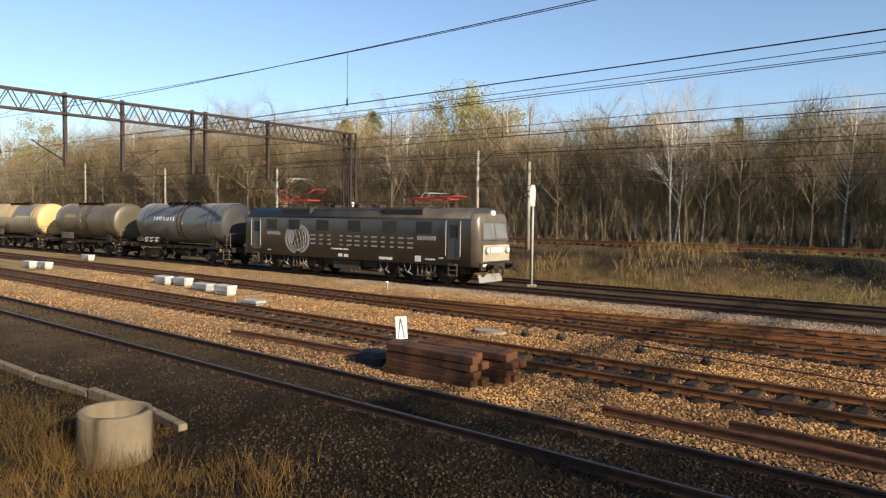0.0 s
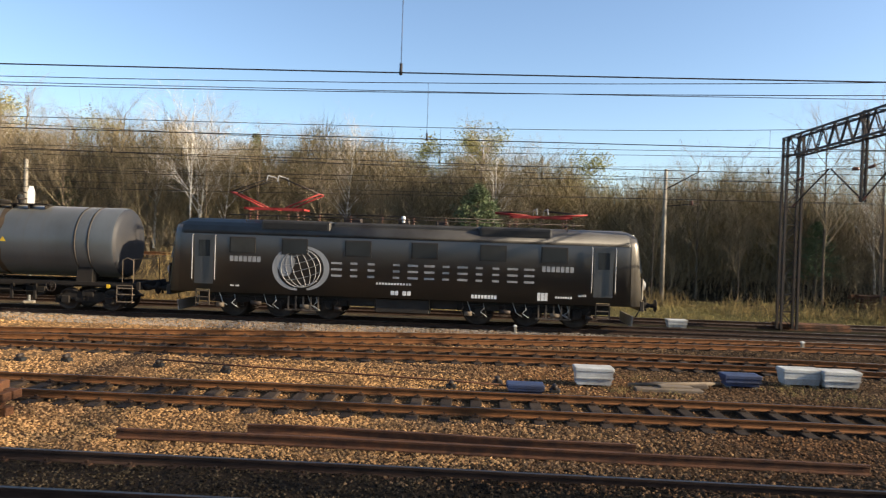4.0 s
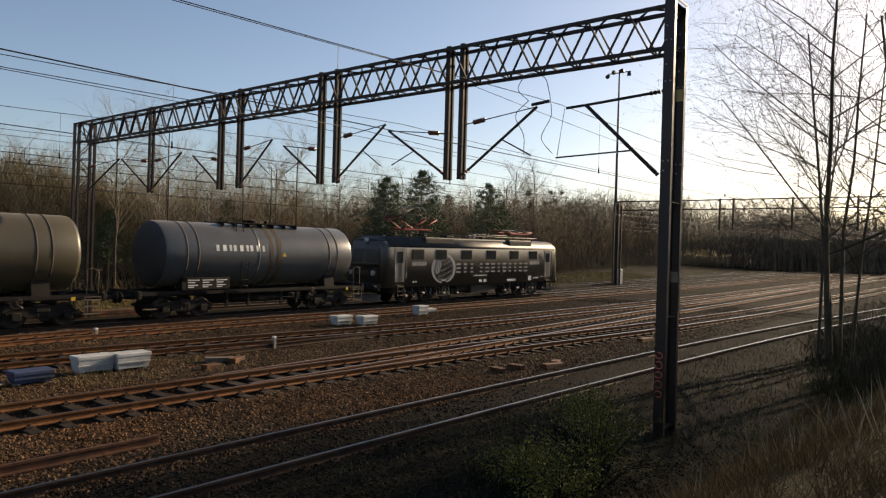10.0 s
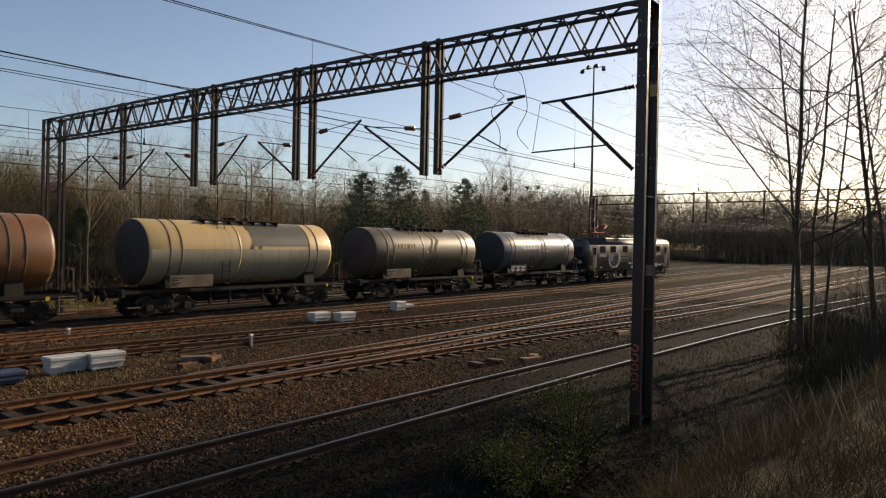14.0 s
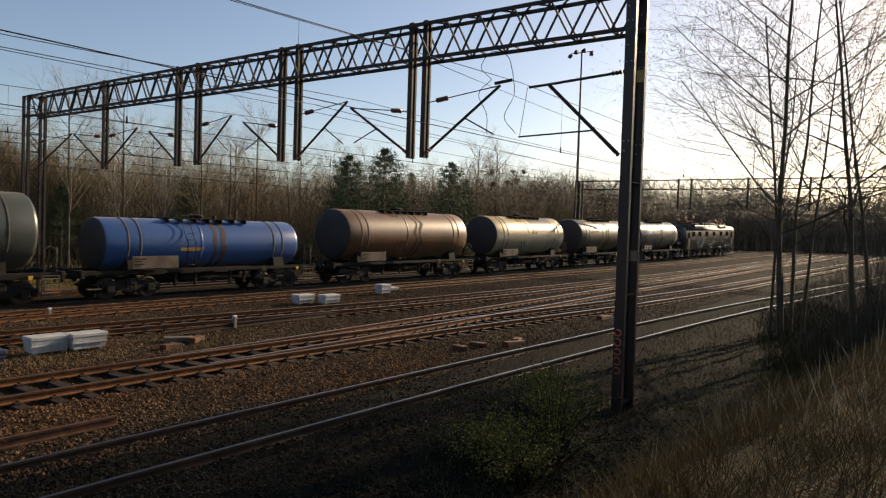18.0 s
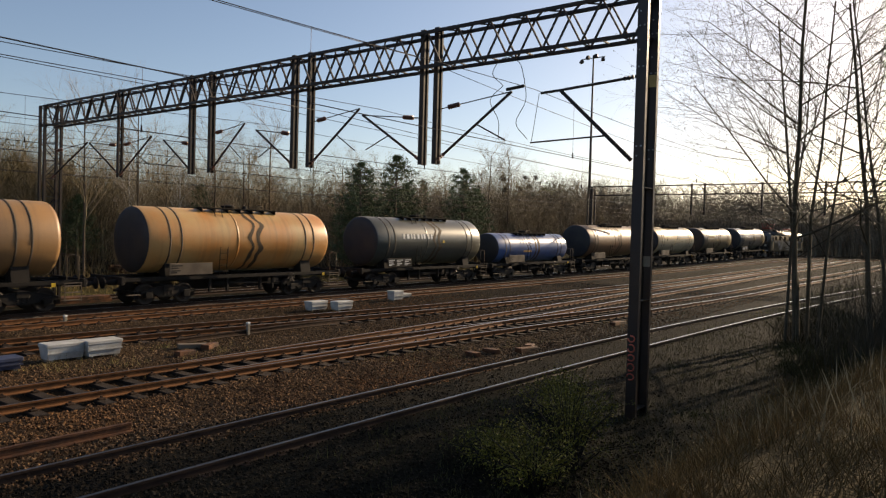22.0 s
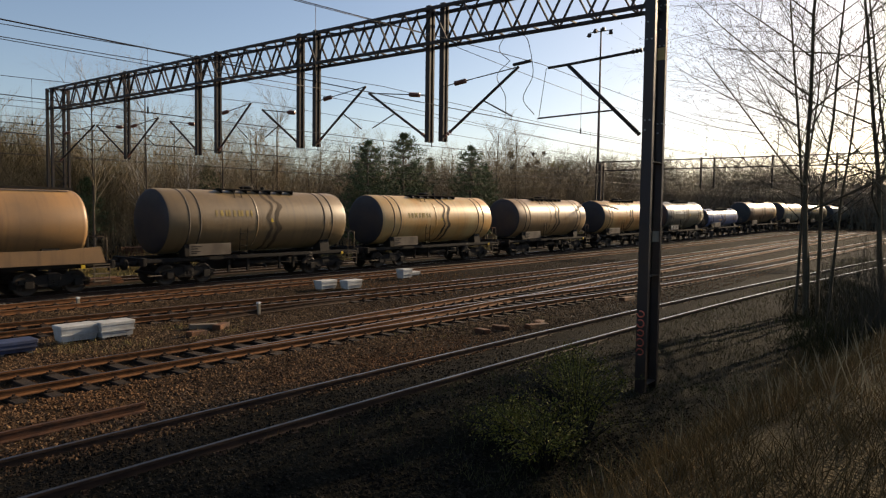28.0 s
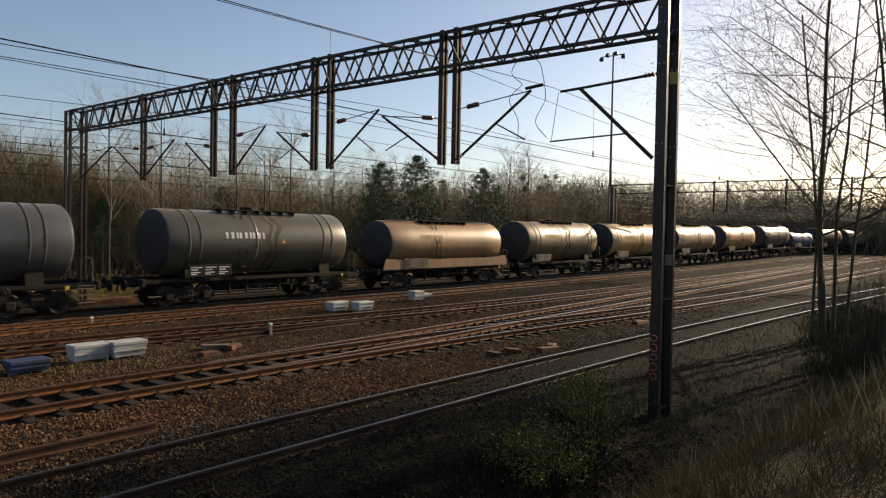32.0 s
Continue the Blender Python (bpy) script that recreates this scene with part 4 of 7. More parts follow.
    # side windows, doors and rails on both sides
    for sg in (-1, 1):
        y = sg * hw
        for x, w, pale in ((-6.45, 0.95, True), (-4.34, 0.95, False), (-1.8, 0.95, False), (0.85, 0.95, False), (3.56, 0.95, True), (5.97, 0.95, False)):
            f = part("side_window", Shape().box(x - w / 2 - 0.05, x + w / 2 + 0.05, min(y, y + sg * 0.018), max(y, y + sg * 0.018), 2.62, 3.26), "loco_skirt", g)
            part("pane", Shape().box(x - w / 2, x + w / 2, min(y + sg * 0.012, y + sg * 0.026), max(y + sg * 0.012, y + sg * 0.026), 2.67, 3.21), "window_pale" if pale else "window", f)
        for x in (-8.0, 7.9):
            d = part("cab_door", Shape().box(x - 0.38, x + 0.38, min(y, y + sg * 0.014), max(y, y + sg * 0.014), 1.35, 3.3), "loco_paint", g)
            part("pane", Shape().box(x - 0.22, x + 0.24, min(y + sg * 0.01, y + sg * 0.03), max(y + sg * 0.01, y + sg * 0.03), 2.45, 3.1), "window", d)
            for hx in (-0.46, 0.46):
                s = Shape()
                yy = y + sg * 0.07
                s.tube([(x + hx, y, 1.5), (x + hx, yy, 1.55), (x + hx, yy, 3.25), (x + hx, y, 3.3)], 0.022, 6)
                part("handrail", s, "silver", d)
            s = Shape()
            for z in (0.55, 0.8, 1.05):
                part("tread", Shape().box(x - 0.27, x + 0.27, min(y, y + sg * 0.1) - 0.02, max(y, y + sg * 0.1), z, z + 0.03), "grime_plate", g)
            for dx in (-0.27, 0.25):
                s.box(x + dx, x + dx + 0.03, min(y, y + sg * 0.1) - 0.02, max(y, y + sg * 0.1), 0.5, 1.1)
            s.box(x - 0.27, x + 0.28, min(y, y + sg * 0.1) - 0.02, max(y, y + sg * 0.1), 1.1, 1.12)
            part("step_frame", s, "loco_skirt", g)
    # emblem and lettering on the visible side
    y = -hw - 0.004
    cx, cz = -4.08, 2.08
    s = Shape()
    for a0, a1, r0, r1 in ((100, 262, 0.93, 1.15), (-75, 80, 0.93, 1.16)):
        pts, m = [], 18
        for i in range(m + 1):
            t = radians(a0 + (a1 - a0) * i / m)
            k = math.sin(math.pi * i / m) * 0.6 + 0.4
            pts += [(cx + r0 * math.cos(t), y, cz + r0 * 0.88 * math.sin(t)), (cx + (r0 + (r1 - r0) * k) * math.cos(t), y, cz + (r0 + (r1 - r0) * k) * 0.88 * math.sin(t))]
        s.add(pts, [(2 * i, 2 * i + 1, 2 * i + 3, 2 * i + 2) for i in range(m)])
    part("emblem_ring", s, "silver", g, "silver ring round the globe emblem")
    s = Shape()
    r = 0.8
    for k in range(-2, 3):
        off = k * 0.3
        pts = []
        for i in range(15):
            v = -1 + 2 * i / 14
            u = math.sin(off * 1.4) * math.sqrt(max(0, 1 - v * v))
            pts.append((cx + r * (u * 0.94 - v * 0.3), y - 0.002, cz + r * (v * 0.92 + u * 0.25)))
        s.tube(pts, 0.014, 4)
        pts = []
        for i in range(15):
            u = (-1 + 2 * i / 14) * math.sqrt(max(0, 1 - (off * 1.25) ** 2))
            pts.append((cx + r * (u * 0.94 - off * 0.38), y - 0.002, cz + r * (off * 1.2 + u * 0.25 - 0.1 * (1 - u * u))))
        s.tube(pts, 0.014, 4)
    ring = [(cx + r * math.cos(t), y - 0.002, cz + r * 0.95 * math.sin(t)) for t in np.linspace(0, 2 * math.pi, 25)]
    s.tube(ring, 0.02, 4, False)
    part("emblem_globe", s, "silver", g, "silver wire globe emblem")
    s = Shape()
    blob = [(cx - 0.62 + 0.35 * math.cos(t) * (1 + 0.25 * math.sin(3 * t)), cz + 0.1 + 0.5 * math.sin(t) * (1 + 0.15 * math.cos(2 * t))) for t in np.linspace(0, 2 * math.pi, 16, endpoint=False)]
    s.prism(blob, "y", y - 0.004, y)
    part("emblem_patch", s, "silver", g)
    for x0, x1, count in ((-2.85, -1.05, 3), (-0.45, 5.2, 9)):
        pitch = (x1 - x0) / (count - 0.4)
        for k in range(count):
            s, c0, wide = Shape(), x0 + pitch * (k + 0.3), (count == 3 and k == 0) or (count == 9 and k in (1, 2, 4, 7, 8))
            half = pitch * (0.31 if wide else 0.2)
            for w0 in (1.8, 2.05, 2.3):
                s.box(c0 - half, c0 + half, y - 0.006, y, w0, w0 + 0.085)
            part("letter_block", s, "silver", g, "three short silver bars in place of a letter")
    for a in (-6.95, 5.5):
        s = Shape()
        bars(s, a, a + 1.24, 2.28, 2.5, y, 7, 0.3)
        part("number_block", s, "silver", g, "row of small white bars")
    for x0, x1, z0, z1, count, gap in (
        (-1.05, 0.35, 1.55, 1.63, 12, 0.5),
        (-0.45, -0.15, 1.15, 1.32, 2, 0.2),
        (0.02, 0.35, 1.15, 1.32, 2, 0.2),
        (2.75, 3.75, 1.14, 1.28, 8, 0.3),
        (5.35, 5.75, 1.14, 1.45, 3, 0.15),
        (6.05, 6.7, 1.25, 1.33, 7, 0.4),
        (6.95, 7.25, 1.35, 1.42, 4, 0.4),
        (-6.9, -6.55, 1.28, 1.34, 2, 0.4)):
        s = Shape()
        bars(s, x0, x1, z0, z1, y, count, gap)
        part("data_block", s, "white_paint", g, "small white data block")
    # cab ends; the rear one takes darker materials for its shade
    for sg in (-1, 1):
        x = sg * (hl - 0.02)
        f = part("cab_front", Shape().prism([(-1.16, -0.48), (1.16, -0.48), (1.1, 0.46), (-1.1, 0.46)], "x", -0.055, 0.055), "loco_end" if sg > 0 else "loco_paint", g, m=pose(sg * (hl + 0.012 - 0.04 - 0.72 * 0.16), 0, 2.82, 0, -sg * 9.1, 0))
        for y0, y1 in ((-0.98, -0.06), (0.06, 0.98)):
            # front panes pale metal for the sky's reflection, rear panes dark for shade
            part("windscreen", Shape().prism([(y0 * 1.08, -0.4), (y1 * 1.08, -0.4), (y1, 0.38), (y0, 0.38)], "x", -0.065, 0.065), "windscreen" if sg > 0 else "window", f)
        s = Shape()
        s.box(min(x, x + sg * 0.06), max(x, x + sg * 0.06), -1.2, 1.2, 1.3, 2.12, 0.02)
        part("front_band", s, "cab_silver" if sg > 0 else "loco_skirt", g, "silver band across the cab front" if sg > 0 else "band across the cab end, darkened for shade")
        for yy in (-0.9, 0.9):
            l_ = part("headlight", Shape().lathe("x", (x + sg * 0.05, yy, 1.85), [(0, 0.17), (sg * 0.12, 0.17), (sg * 0.14, 0.14)], 16), "silver", g)
            part("lens", Shape().lathe("x", (x + sg * 0.05, yy, 1.85), [(sg * 0.12, 0.145), (sg * 0.145, 0.1), (sg * 0.15, 0.0)], 16), "lamp_glass", l_)
        part("route_panel", Shape().box(min(x + sg * 0.05, x + sg * 0.085), max(x + sg * 0.05, x + sg * 0.085), -0.5, 0.5, 1.74, 1.98, 0.01), "white_paint" if sg > 0 else "grime_plate", g)
        part("top_lamp", Shape().lathe("x", (x - sg * 0.42, 0, 3.72), [(0, 0.0), (0, 0.14), (sg * 0.3, 0.14), (sg * 0.32, 0.0)], 14), "lamp_glass", g)
        part("buffer_beam", Shape().box(min(x - sg * 0.1, x + sg * 0.08), max(x - sg * 0.1, x + sg * 0.08), -1.35, 1.35, 0.85, 1.25, 0.03), "loco_skirt", g)
        buffer(g, x + sg * 0.06, sg)
        part("plough", Shape().prism([(-1.0, 0.2), (1.0, 0.2), (1.15, 0.62), (-1.15, 0.62)], "x", min(x - sg * 0.34, x - sg * 0.28), max(x - sg * 0.34, x - sg * 0.28)), "silver", g)
        part("end_plate", Shape().box(min(x + sg * 0.085, x + sg * 0.09), max(x + sg * 0.085, x + sg * 0.09), -1.25, -0.85, 1.06, 1.17), "white_paint", g)
        s = Shape()
        s.tube([(x + sg * 0.25, -1.0, 1.3), (x + sg * 0.25, 1.0, 1.3)], 0.02, 5)
        s.tube([(x + sg * 0.1, 0.35, 1.0), (x + sg * 0.3, 0.35, 0.7), (x + sg * 0.15, 0.35, 0.45)], 0.03, 5)
        part("coupling_hose", s, "black", g)
    # bogies
    part("underbody", Shape().box(-8.3, 8.3, -1.05, 1.05, 0.62, 1.04).box(-1.1, 1.1, -1.3, 1.3, 0.45, 1.0, 0.05), "loco_skirt", g)
    for bx in (-5.0, 5.0):
        s = Shape()
        for yy in (-1.12, 1.12):
            s.box(bx - 2.8, bx + 2.8, yy - 0.07, yy + 0.07, 0.62, 0.86, 0.02)
            for dx in (-1.95, 0.0, 1.95):
                s.box(bx + dx - 0.2, bx + dx + 0.2, yy - 0.14, yy + 0.14, 0.42, 0.78, 0.04)
                for k in (-0.42, 0.42):
                    for q in range(4):
                        s.lathe("z", (bx + dx + k, yy, 0.4 + q * 0.1), [(0, 0.06), (0.03, 0.09), (0.06, 0.06)], 8)
        bg = part("bogie", s, "underframe", g)
        for dx in (-1.95, 0.0, 1.95):
            wheelset(bg, bx + dx, 0.625, "wheel_large")
        for k, dx in enumerate(np.arange(-2.4, 2.5, 0.6)):
            part("brake_hose", Shape().tube([(bx + dx, -1.28, 1.0), (bx + dx + 0.15, -1.3, 0.6 - 0.1 * (k % 3)), (bx + dx + 0.4, -1.22, 0.45)], 0.018, 5), "grey_paint" if k % 3 == 0 else "underframe", bg)
        s = Shape()
        s.box(bx + 1.0 - 0.7, bx + 1.0 + 0.7, -1.34, -1.3, 0.38, 0.44)
        for k in range(5):
            s.box(bx + 0.4 + k * 0.3, bx + 0.46 + k * 0.3, -1.36, -1.3, 0.4, 0.95)
        part("sand_pipe_rack", s, "grime_plate", bg)
        for k, (dx, w, z) in enumerate(((-2.5, 0.3, 0.5), (-1.1, 0.42, 0.62), (0.9, 0.36, 0.55), (2.3, 0.26, 0.5))):
            part("brake_cylinder", Shape().lathe("x", (bx + dx, -1.3, z), [(0, 0.0), (0, 0.09), (w, 0.09), (w, 0.0)], 10), ("grime_plate", "steel_dark")[k % 2], bg)
        for k in range(7):
            a = bx - 2.6 + k * 0.83
            part("pipe", Shape().tube([(a, -1.33, 0.95), (a + 0.05, -1.36, 0.75), (a - 0.1, -1.36, 0.6), (a + 0.16, -1.34, 0.42)], 0.016, 5), "grey_paint" if k % 2 else "steel_dark", bg)
    return g


# ---- tank wagons ----
TANK = {
    "grey": tank_paint("tank_grey", (0.075, 0.085, 0.095), (0.05, 0.056, 0.06), 0.25, 0.36),
    "soot": tank_paint("tank_soot", (0.07, 0.06, 0.036), (0.05, 0.042, 0.027), 0.6, 0.5),
    "beige": tank_paint("tank_beige", (0.50, 0.34, 0.13), (0.42, 0.30, 0.14), 0.3, 0.5, (0.13, 0.11, 0.09)),
    "palegrey": tank_paint("tank_palegrey", (0.30, 0.28, 0.21), (0.2, 0.18, 0.13), 0.4, 0.5),
    "rusty": tank_paint("tank_rusty", (0.165, 0.066, 0.025), (0.07, 0.034, 0.018), 0.5, 0.55),
    "blue": tank_paint("tank_blue", (0.026, 0.09, 0.27), (0.03, 0.08, 0.2), 0.2, 0.35),
    "green": tank_paint("tank_green", (0.05, 0.062, 0.058), (0.035, 0.042, 0.04), 0.25, 0.4),
    "orange": tank_paint("tank_orange", (0.5, 0.2, 0.045), (0.5, 0.33, 0.14), 0.35, 0.5, (0.12, 0.075, 0.04)),
    "tan": tank_paint("tank_tan", (0.34, 0.18, 0.07), (0.2, 0.12, 0.06), 0.5, 0.55, (0.09, 0.055, 0.035)),
    "yellow": tank_paint("tank_yellow", (0.5, 0.25, 0.065), (0.5, 0.36, 0.17), 0.3, 0.5, (0.14, 0.09, 0.045)),
    "drab": tank_paint("tank_drab", (0.2, 0.13, 0.062), (0.13, 0.088, 0.046), 0.5, 0.55),
    "olive": tank_paint("tank_olive", (0.085, 0.082, 0.062), (0.06, 0.058, 0.046), 0.3, 0.42),
}

for m in TANK.values():
    glare_sheen(m, 0.15)


def bogie_shape():
    s = Shape()
    for y in (-1.0, 1.0):
        s.prism([(-1.25, 0.62), (-1.25, 0.5), (-0.7, 0.5), (-0.45, 0.36), (0.45, 0.36), (0.7, 0.5), (1.25, 0.5), (1.25, 0.62), (0.5, 0.8), (-0.5, 0.8)], "y", y - 0.06, y + 0.06)
        for dx in (-0.9, 0.9):
            s.box(dx - 0.17, dx + 0.17, y - 0.13, y + 0.13, 0.34, 0.62, 0.03)
        for k in (-0.18, 0.0, 0.18):
            for q in range(4):
                s.lathe("z", (k, y - 0.02, 0.42 + q * 0.08), [(0, 0.05), (0.025, 0.075), (0.05, 0.05)], 8)
    s.box(-0.25, 0.25, -1.1, 1.1, 0.62, 0.86, 0.03)
    for dx in (-1.35, 1.35):
        s.box(dx - 0.05, dx + 0.05, -1.0, 1.0, 0.5, 0.6)
        s.box(dx - 0.1, dx + 0.1, -0.85, -0.65, 0.3, 0.62)
    return s


def tank_wagon(centre, length, paint, label, radius=1.47, mid=2.82, plate="old", lettering=None, patch=None, style="tank", wheel=True, band=True, rails=True, base=None):
    """Local origin: rail top below the middle. length: of the barrel."""
    g = thing("tank_wagon", pose(0, 0, 0), label, "tank wagon", "wagons of the freight train")
    hl = length / 2
    fl = hl + 0.95
    m = TANK[paint]
    prof = [(-hl - 0.02, 0.0), (-hl + 0.0, radius * 0.6), (-hl + 0.05, radius * 0.86), (-hl + 0.1, radius * 0.94), (-hl + 0.17, radius * 0.983), (-hl + 0.26, radius), (-hl + 2.0, radius)]
    prof += [(-0.5, radius), (0.5, radius), (hl - 2.0, radius)] + [(-a, r) for a, r in prof[:6][::-1]]
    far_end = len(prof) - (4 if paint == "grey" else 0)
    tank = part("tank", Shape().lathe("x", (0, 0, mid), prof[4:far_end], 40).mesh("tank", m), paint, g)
    # rear end: its shade is put into the near-black colour
    part("tank_head", Shape().lathe("x", (0, 0, mid), prof[:5], 40), "tank_head", tank, "near-black dished tank end, dirt and shade in one colour")
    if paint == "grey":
        part("tank_head", Shape().lathe("x", (0, 0, mid), prof[far_end - 1:], 40), "tank_head", tank, "near-black dished tank end, dirt and shade in one colour")
    if style == "tank":
        key = "strap_" + paint + str(radius)
        if key not in CACHE:
            CACHE[key] = Shape().lathe("x", (0, 0, mid), [(-0.035, radius), (-0.035, radius + 0.014), (0.035, radius + 0.014), (0.035, radius)], 40).mesh("strap", MAT["strap"])
        for x in (-hl + 1.15, -hl + 1.7, hl - 1.7, hl - 1.15):
            part("strap", CACHE[key], "strap", tank, m=pose(x, 0, 0))
        if band:
            s = Shape()
            for x in (-0.6,):
                s.lathe("x", (x, 0, mid), [(-0.03, radius), (-0.03, radius + 0.014), (0.03, radius + 0.014), (0.03, radius)], 40)
            part("seam", s.mesh("seam", m), paint, tank)
            # two kinked spill marks running down from the hatch
            for x, w in ((0.1, 0.095), (0.55, 0.12)):
                s, k, vs = Shape(), 40, []
                for i in range(k + 1):
                    u = i / k
                    a = radians(88 + 170 * u)
                    off = 0.3 * math.exp(-((u - 0.36) / 0.07) ** 2) - 0.06 * math.exp(-((u - 0.5) / 0.05) ** 2) + 0.16 * math.exp(-((u - 0.62) / 0.06) ** 2) + 0.025 * math.sin(i * 1.1 + x * 9)
                    off *= 0.2 if paint in ("grey", "blue") else 1.0
                    ww = w * (1.0 + 0.25 * math.sin(i * 0.7 + x * 5)) * (1.0 - 0.5 * ease(u, 0.75, 1.0))
                    for d in (-ww, ww):
                        vs.append((x + d + off, (radius + 0.006) * math.cos(a), mid + (radius + 0.006) * math.sin(a)))
                s.add(vs, [(2 * i, 2 * i + 1, 2 * i + 3, 2 * i + 2) for i in range(k)], True)
                part("spill_mark", s, "spill", tank, "dark kinked spill streak")
    top = mid + radius
    s = Shape()
    s.lathe("z", (-0.2, 0, top - 0.08), [(0, 0.3), (0.2, 0.3), (0.22, 0.34), (0.27, 0.34), (0.3, 0.2), (0.31, 0.0)], 18)
    part("hatch", s, "underframe", tank)
    part("valve", Shape().lathe("z", (0.7, -0.1, top - 0.05), [(0, 0.1), (0.25, 0.1), (0.27, 0.0)], 10), "underframe", tank)
    s = Shape()
    s.box(-2.2, 2.2, -0.75, -0.45, top + 0.02, top + 0.06)
    s.box(-2.2, 2.2, 0.45, 0.75, top + 0.02, top + 0.06)
    for x in np.arange(-2.1, 2.2, 0.7):
        s.box(x - 0.012, x + 0.012, -0.75, 0.75, top - 0.16, top + 0.03)
    part("walkway", s, "underframe", g)
    if rails:
        for x0, x1 in ((-0.9, -0.4), (0.9, 1.3)):
            part("guard_rail", Shape().tube([(x0, -0.72, top + 0.05), (x0, -0.72, top + 0.22), (x1, -0.72, top + 0.22), (x1, -0.72, top + 0.05)], 0.02, 5), "grime_plate", g)
    s = Shape()
    for y in (-0.75, 0.75):
        s.box(-fl, fl, y - 0.06, y + 0.06, 0.98, 1.22, 0.01)
    s.box(-fl, -fl + 0.15, -1.32, 1.32, 0.95, 1.28, 0.02)
    s.box(fl - 0.15, fl, -1.32, 1.32, 0.95, 1.28, 0.02)
    for x in np.linspace(-fl + 1, fl - 1, 7):
        s.box(x - 0.05, x + 0.05, -1.2, 1.2, 1.0, 1.18)
    for y in (-1.2, 1.2):
        s.box(-fl + 0.1, fl - 0.1, y - 0.03, y + 0.03, 1.08, 1.22)
    part("underframe", s, "underframe", g)
    for x in (-hl + 1.42, hl - 1.42):
        for y in (-0.9, 0.9):
            part("saddle", Shape().prism([(y - 0.28, 1.2), (y + 0.28, 1.2), (y * 0.86 + 0.2, max(1.3, mid - radius + 0.3)), (y * 0.98 - 0.2, max(1.34, mid - radius + 0.45))], "x", x - 0.32, x + 0.32), "underframe", g)
    s = Shape()
    s.tube([(-1.4, -0.55, 0.75), (1.2, -0.55, 0.75)], 0.2, 12)
    s.box(1.5, 2.3, -0.95, -0.5, 0.62, 0.95, 0.03)
    s.tube([(0, 0, mid - radius), (0, 0, 0.7), (0.2, -1.0, 0.62)], 0.07, 8)
    s.tube([(-2.0, -1.0, 0.8), (2.4, -1.0, 0.75)], 0.025, 5)
    part("brake_gear", s, "underframe", g)
    # added dark panel that fills the gap between the bogies as shade
    part("centre_sill", Shape().prism([(-hl + 2.4, 0.98), (hl - 2.4, 0.98), (hl - 3.0, 0.5), (-hl + 3.0, 0.5)], "y", -0.12, 0.12), "underframe", g)
    for x in (-hl + 3.4, -0.9, 1.0, hl - 3.5):
        part("brake_hanger", Shape().box(x - 0.06, x + 0.06, -1.1, -0.98, 0.45, 1.08, 0.01), "underframe", g)
    if wheel:
        s = Shape()
        ring = [(2.75 + 0.2 * math.cos(t), -1.3, 1.0 + 0.2 * math.sin(t)) for t in np.linspace(0, 2 * math.pi, 17)]
        s.tube(ring, 0.018, 5, False)
        for k in range(4):
            a = k * math.pi / 4
            s.tube([(2.75 - 0.2 * math.cos(a), -1.3, 1.0 - 0.2 * math.sin(a)), (2.75 + 0.2 * math.cos(a), -1.3, 1.0 + 0.2 * math.sin(a))], 0.01, 4)
        part("handwheel", s, "steel_dark", g)
    px0, px1 = (-hl + 1.15, -hl + 3.3)
    if plate:
        pl = part("data_plate", Shape().box(px0, px1, -1.4, -1.37, 1.3, 1.82, 0.01), {"old": "grime_plate", "dark": "underframe", "pale": "grime_plate"}[plate], g)
        for k in range(3 if plate == "dark" else 1):
            for z, long in ((1.68, 0.54), (1.58, 0.34), (1.46, 0.46), (1.38, 0.28)):
                part("data_bar", Shape().box(px0 + 0.08 + k * 0.7, px0 + 0.08 + k * 0.7 + long, -1.408, -1.4, z, z + 0.045), "white_paint" if plate == "dark" else "underframe", pl)
    if lettering:
        col, x0, x1, z = lettering
        count = 9
        pitch = (x1 - x0) / (count - 0.3)
        for i in range(count):
            a, w = x0 + i * pitch + 0.04 * (i % 3), pitch * (0.5, 0.62, 0.42)[i % 3]
            rr = radius + 0.008
            vs = [(x, -math.sqrt(max(0.0, rr * rr - (zz - mid) ** 2)), zz) for zz in (z, z + 0.14, z + 0.28) for x in (a, a + w)]
            vs += [(x, yy + 0.012, zz) for x, yy, zz in vs]
            part("letter_bar", Shape().add(vs, [(0, 1, 3, 2), (2, 3, 5, 4), (0, 2, 8, 6), (2, 4, 10, 8), (1, 7, 9, 3), (3, 9, 11, 5), (4, 5, 11, 10), (0, 6, 7, 1)]), col, tank, "plain bar in place of a letter")
        part("warning_sign", Shape().add([(x1 + 1.0, -radius - 0.004, mid - 0.05), (x1 + 1.26, -radius - 0.004, mid - 0.05), (x1 + 1.13, -radius - 0.004, mid + 0.16)], [(0, 1, 2)]), "yellow_paint", tank)
    for col, x0, x1, a0, a1 in [p for p in (patch, base) if p]:
        s, k = Shape(), 14
        for i in range(k):
            t0, t1 = radians(a0 + (a1 - a0) * i / k), radians(a0 + (a1 - a0) * (i + 1) / k)
            rr = radius + 0.007
            s.add([(x, -rr * math.sin(t), mid + rr * math.cos(t)) for x, t in ((x0, t0), (x1, t0), (x1, t1), (x0, t1))], [(0, 1, 2, 3)], True)
        part("patch", s.mesh("patch", TANK[col]), col, tank, "differently coloured painted panel")
    if style == "skirted":
        for sg in (-1, 1):
            s = Shape().prism([(-fl + 0.4, 1.2), (fl - 0.4, 1.2), (fl - 0.6, 1.85), (hl - 1.2, 1.75), (-hl + 1.2, 1.75), (-fl + 0.6, 1.85)], "y", sg * 1.34 - 0.02, sg * 1.34 + 0.02)
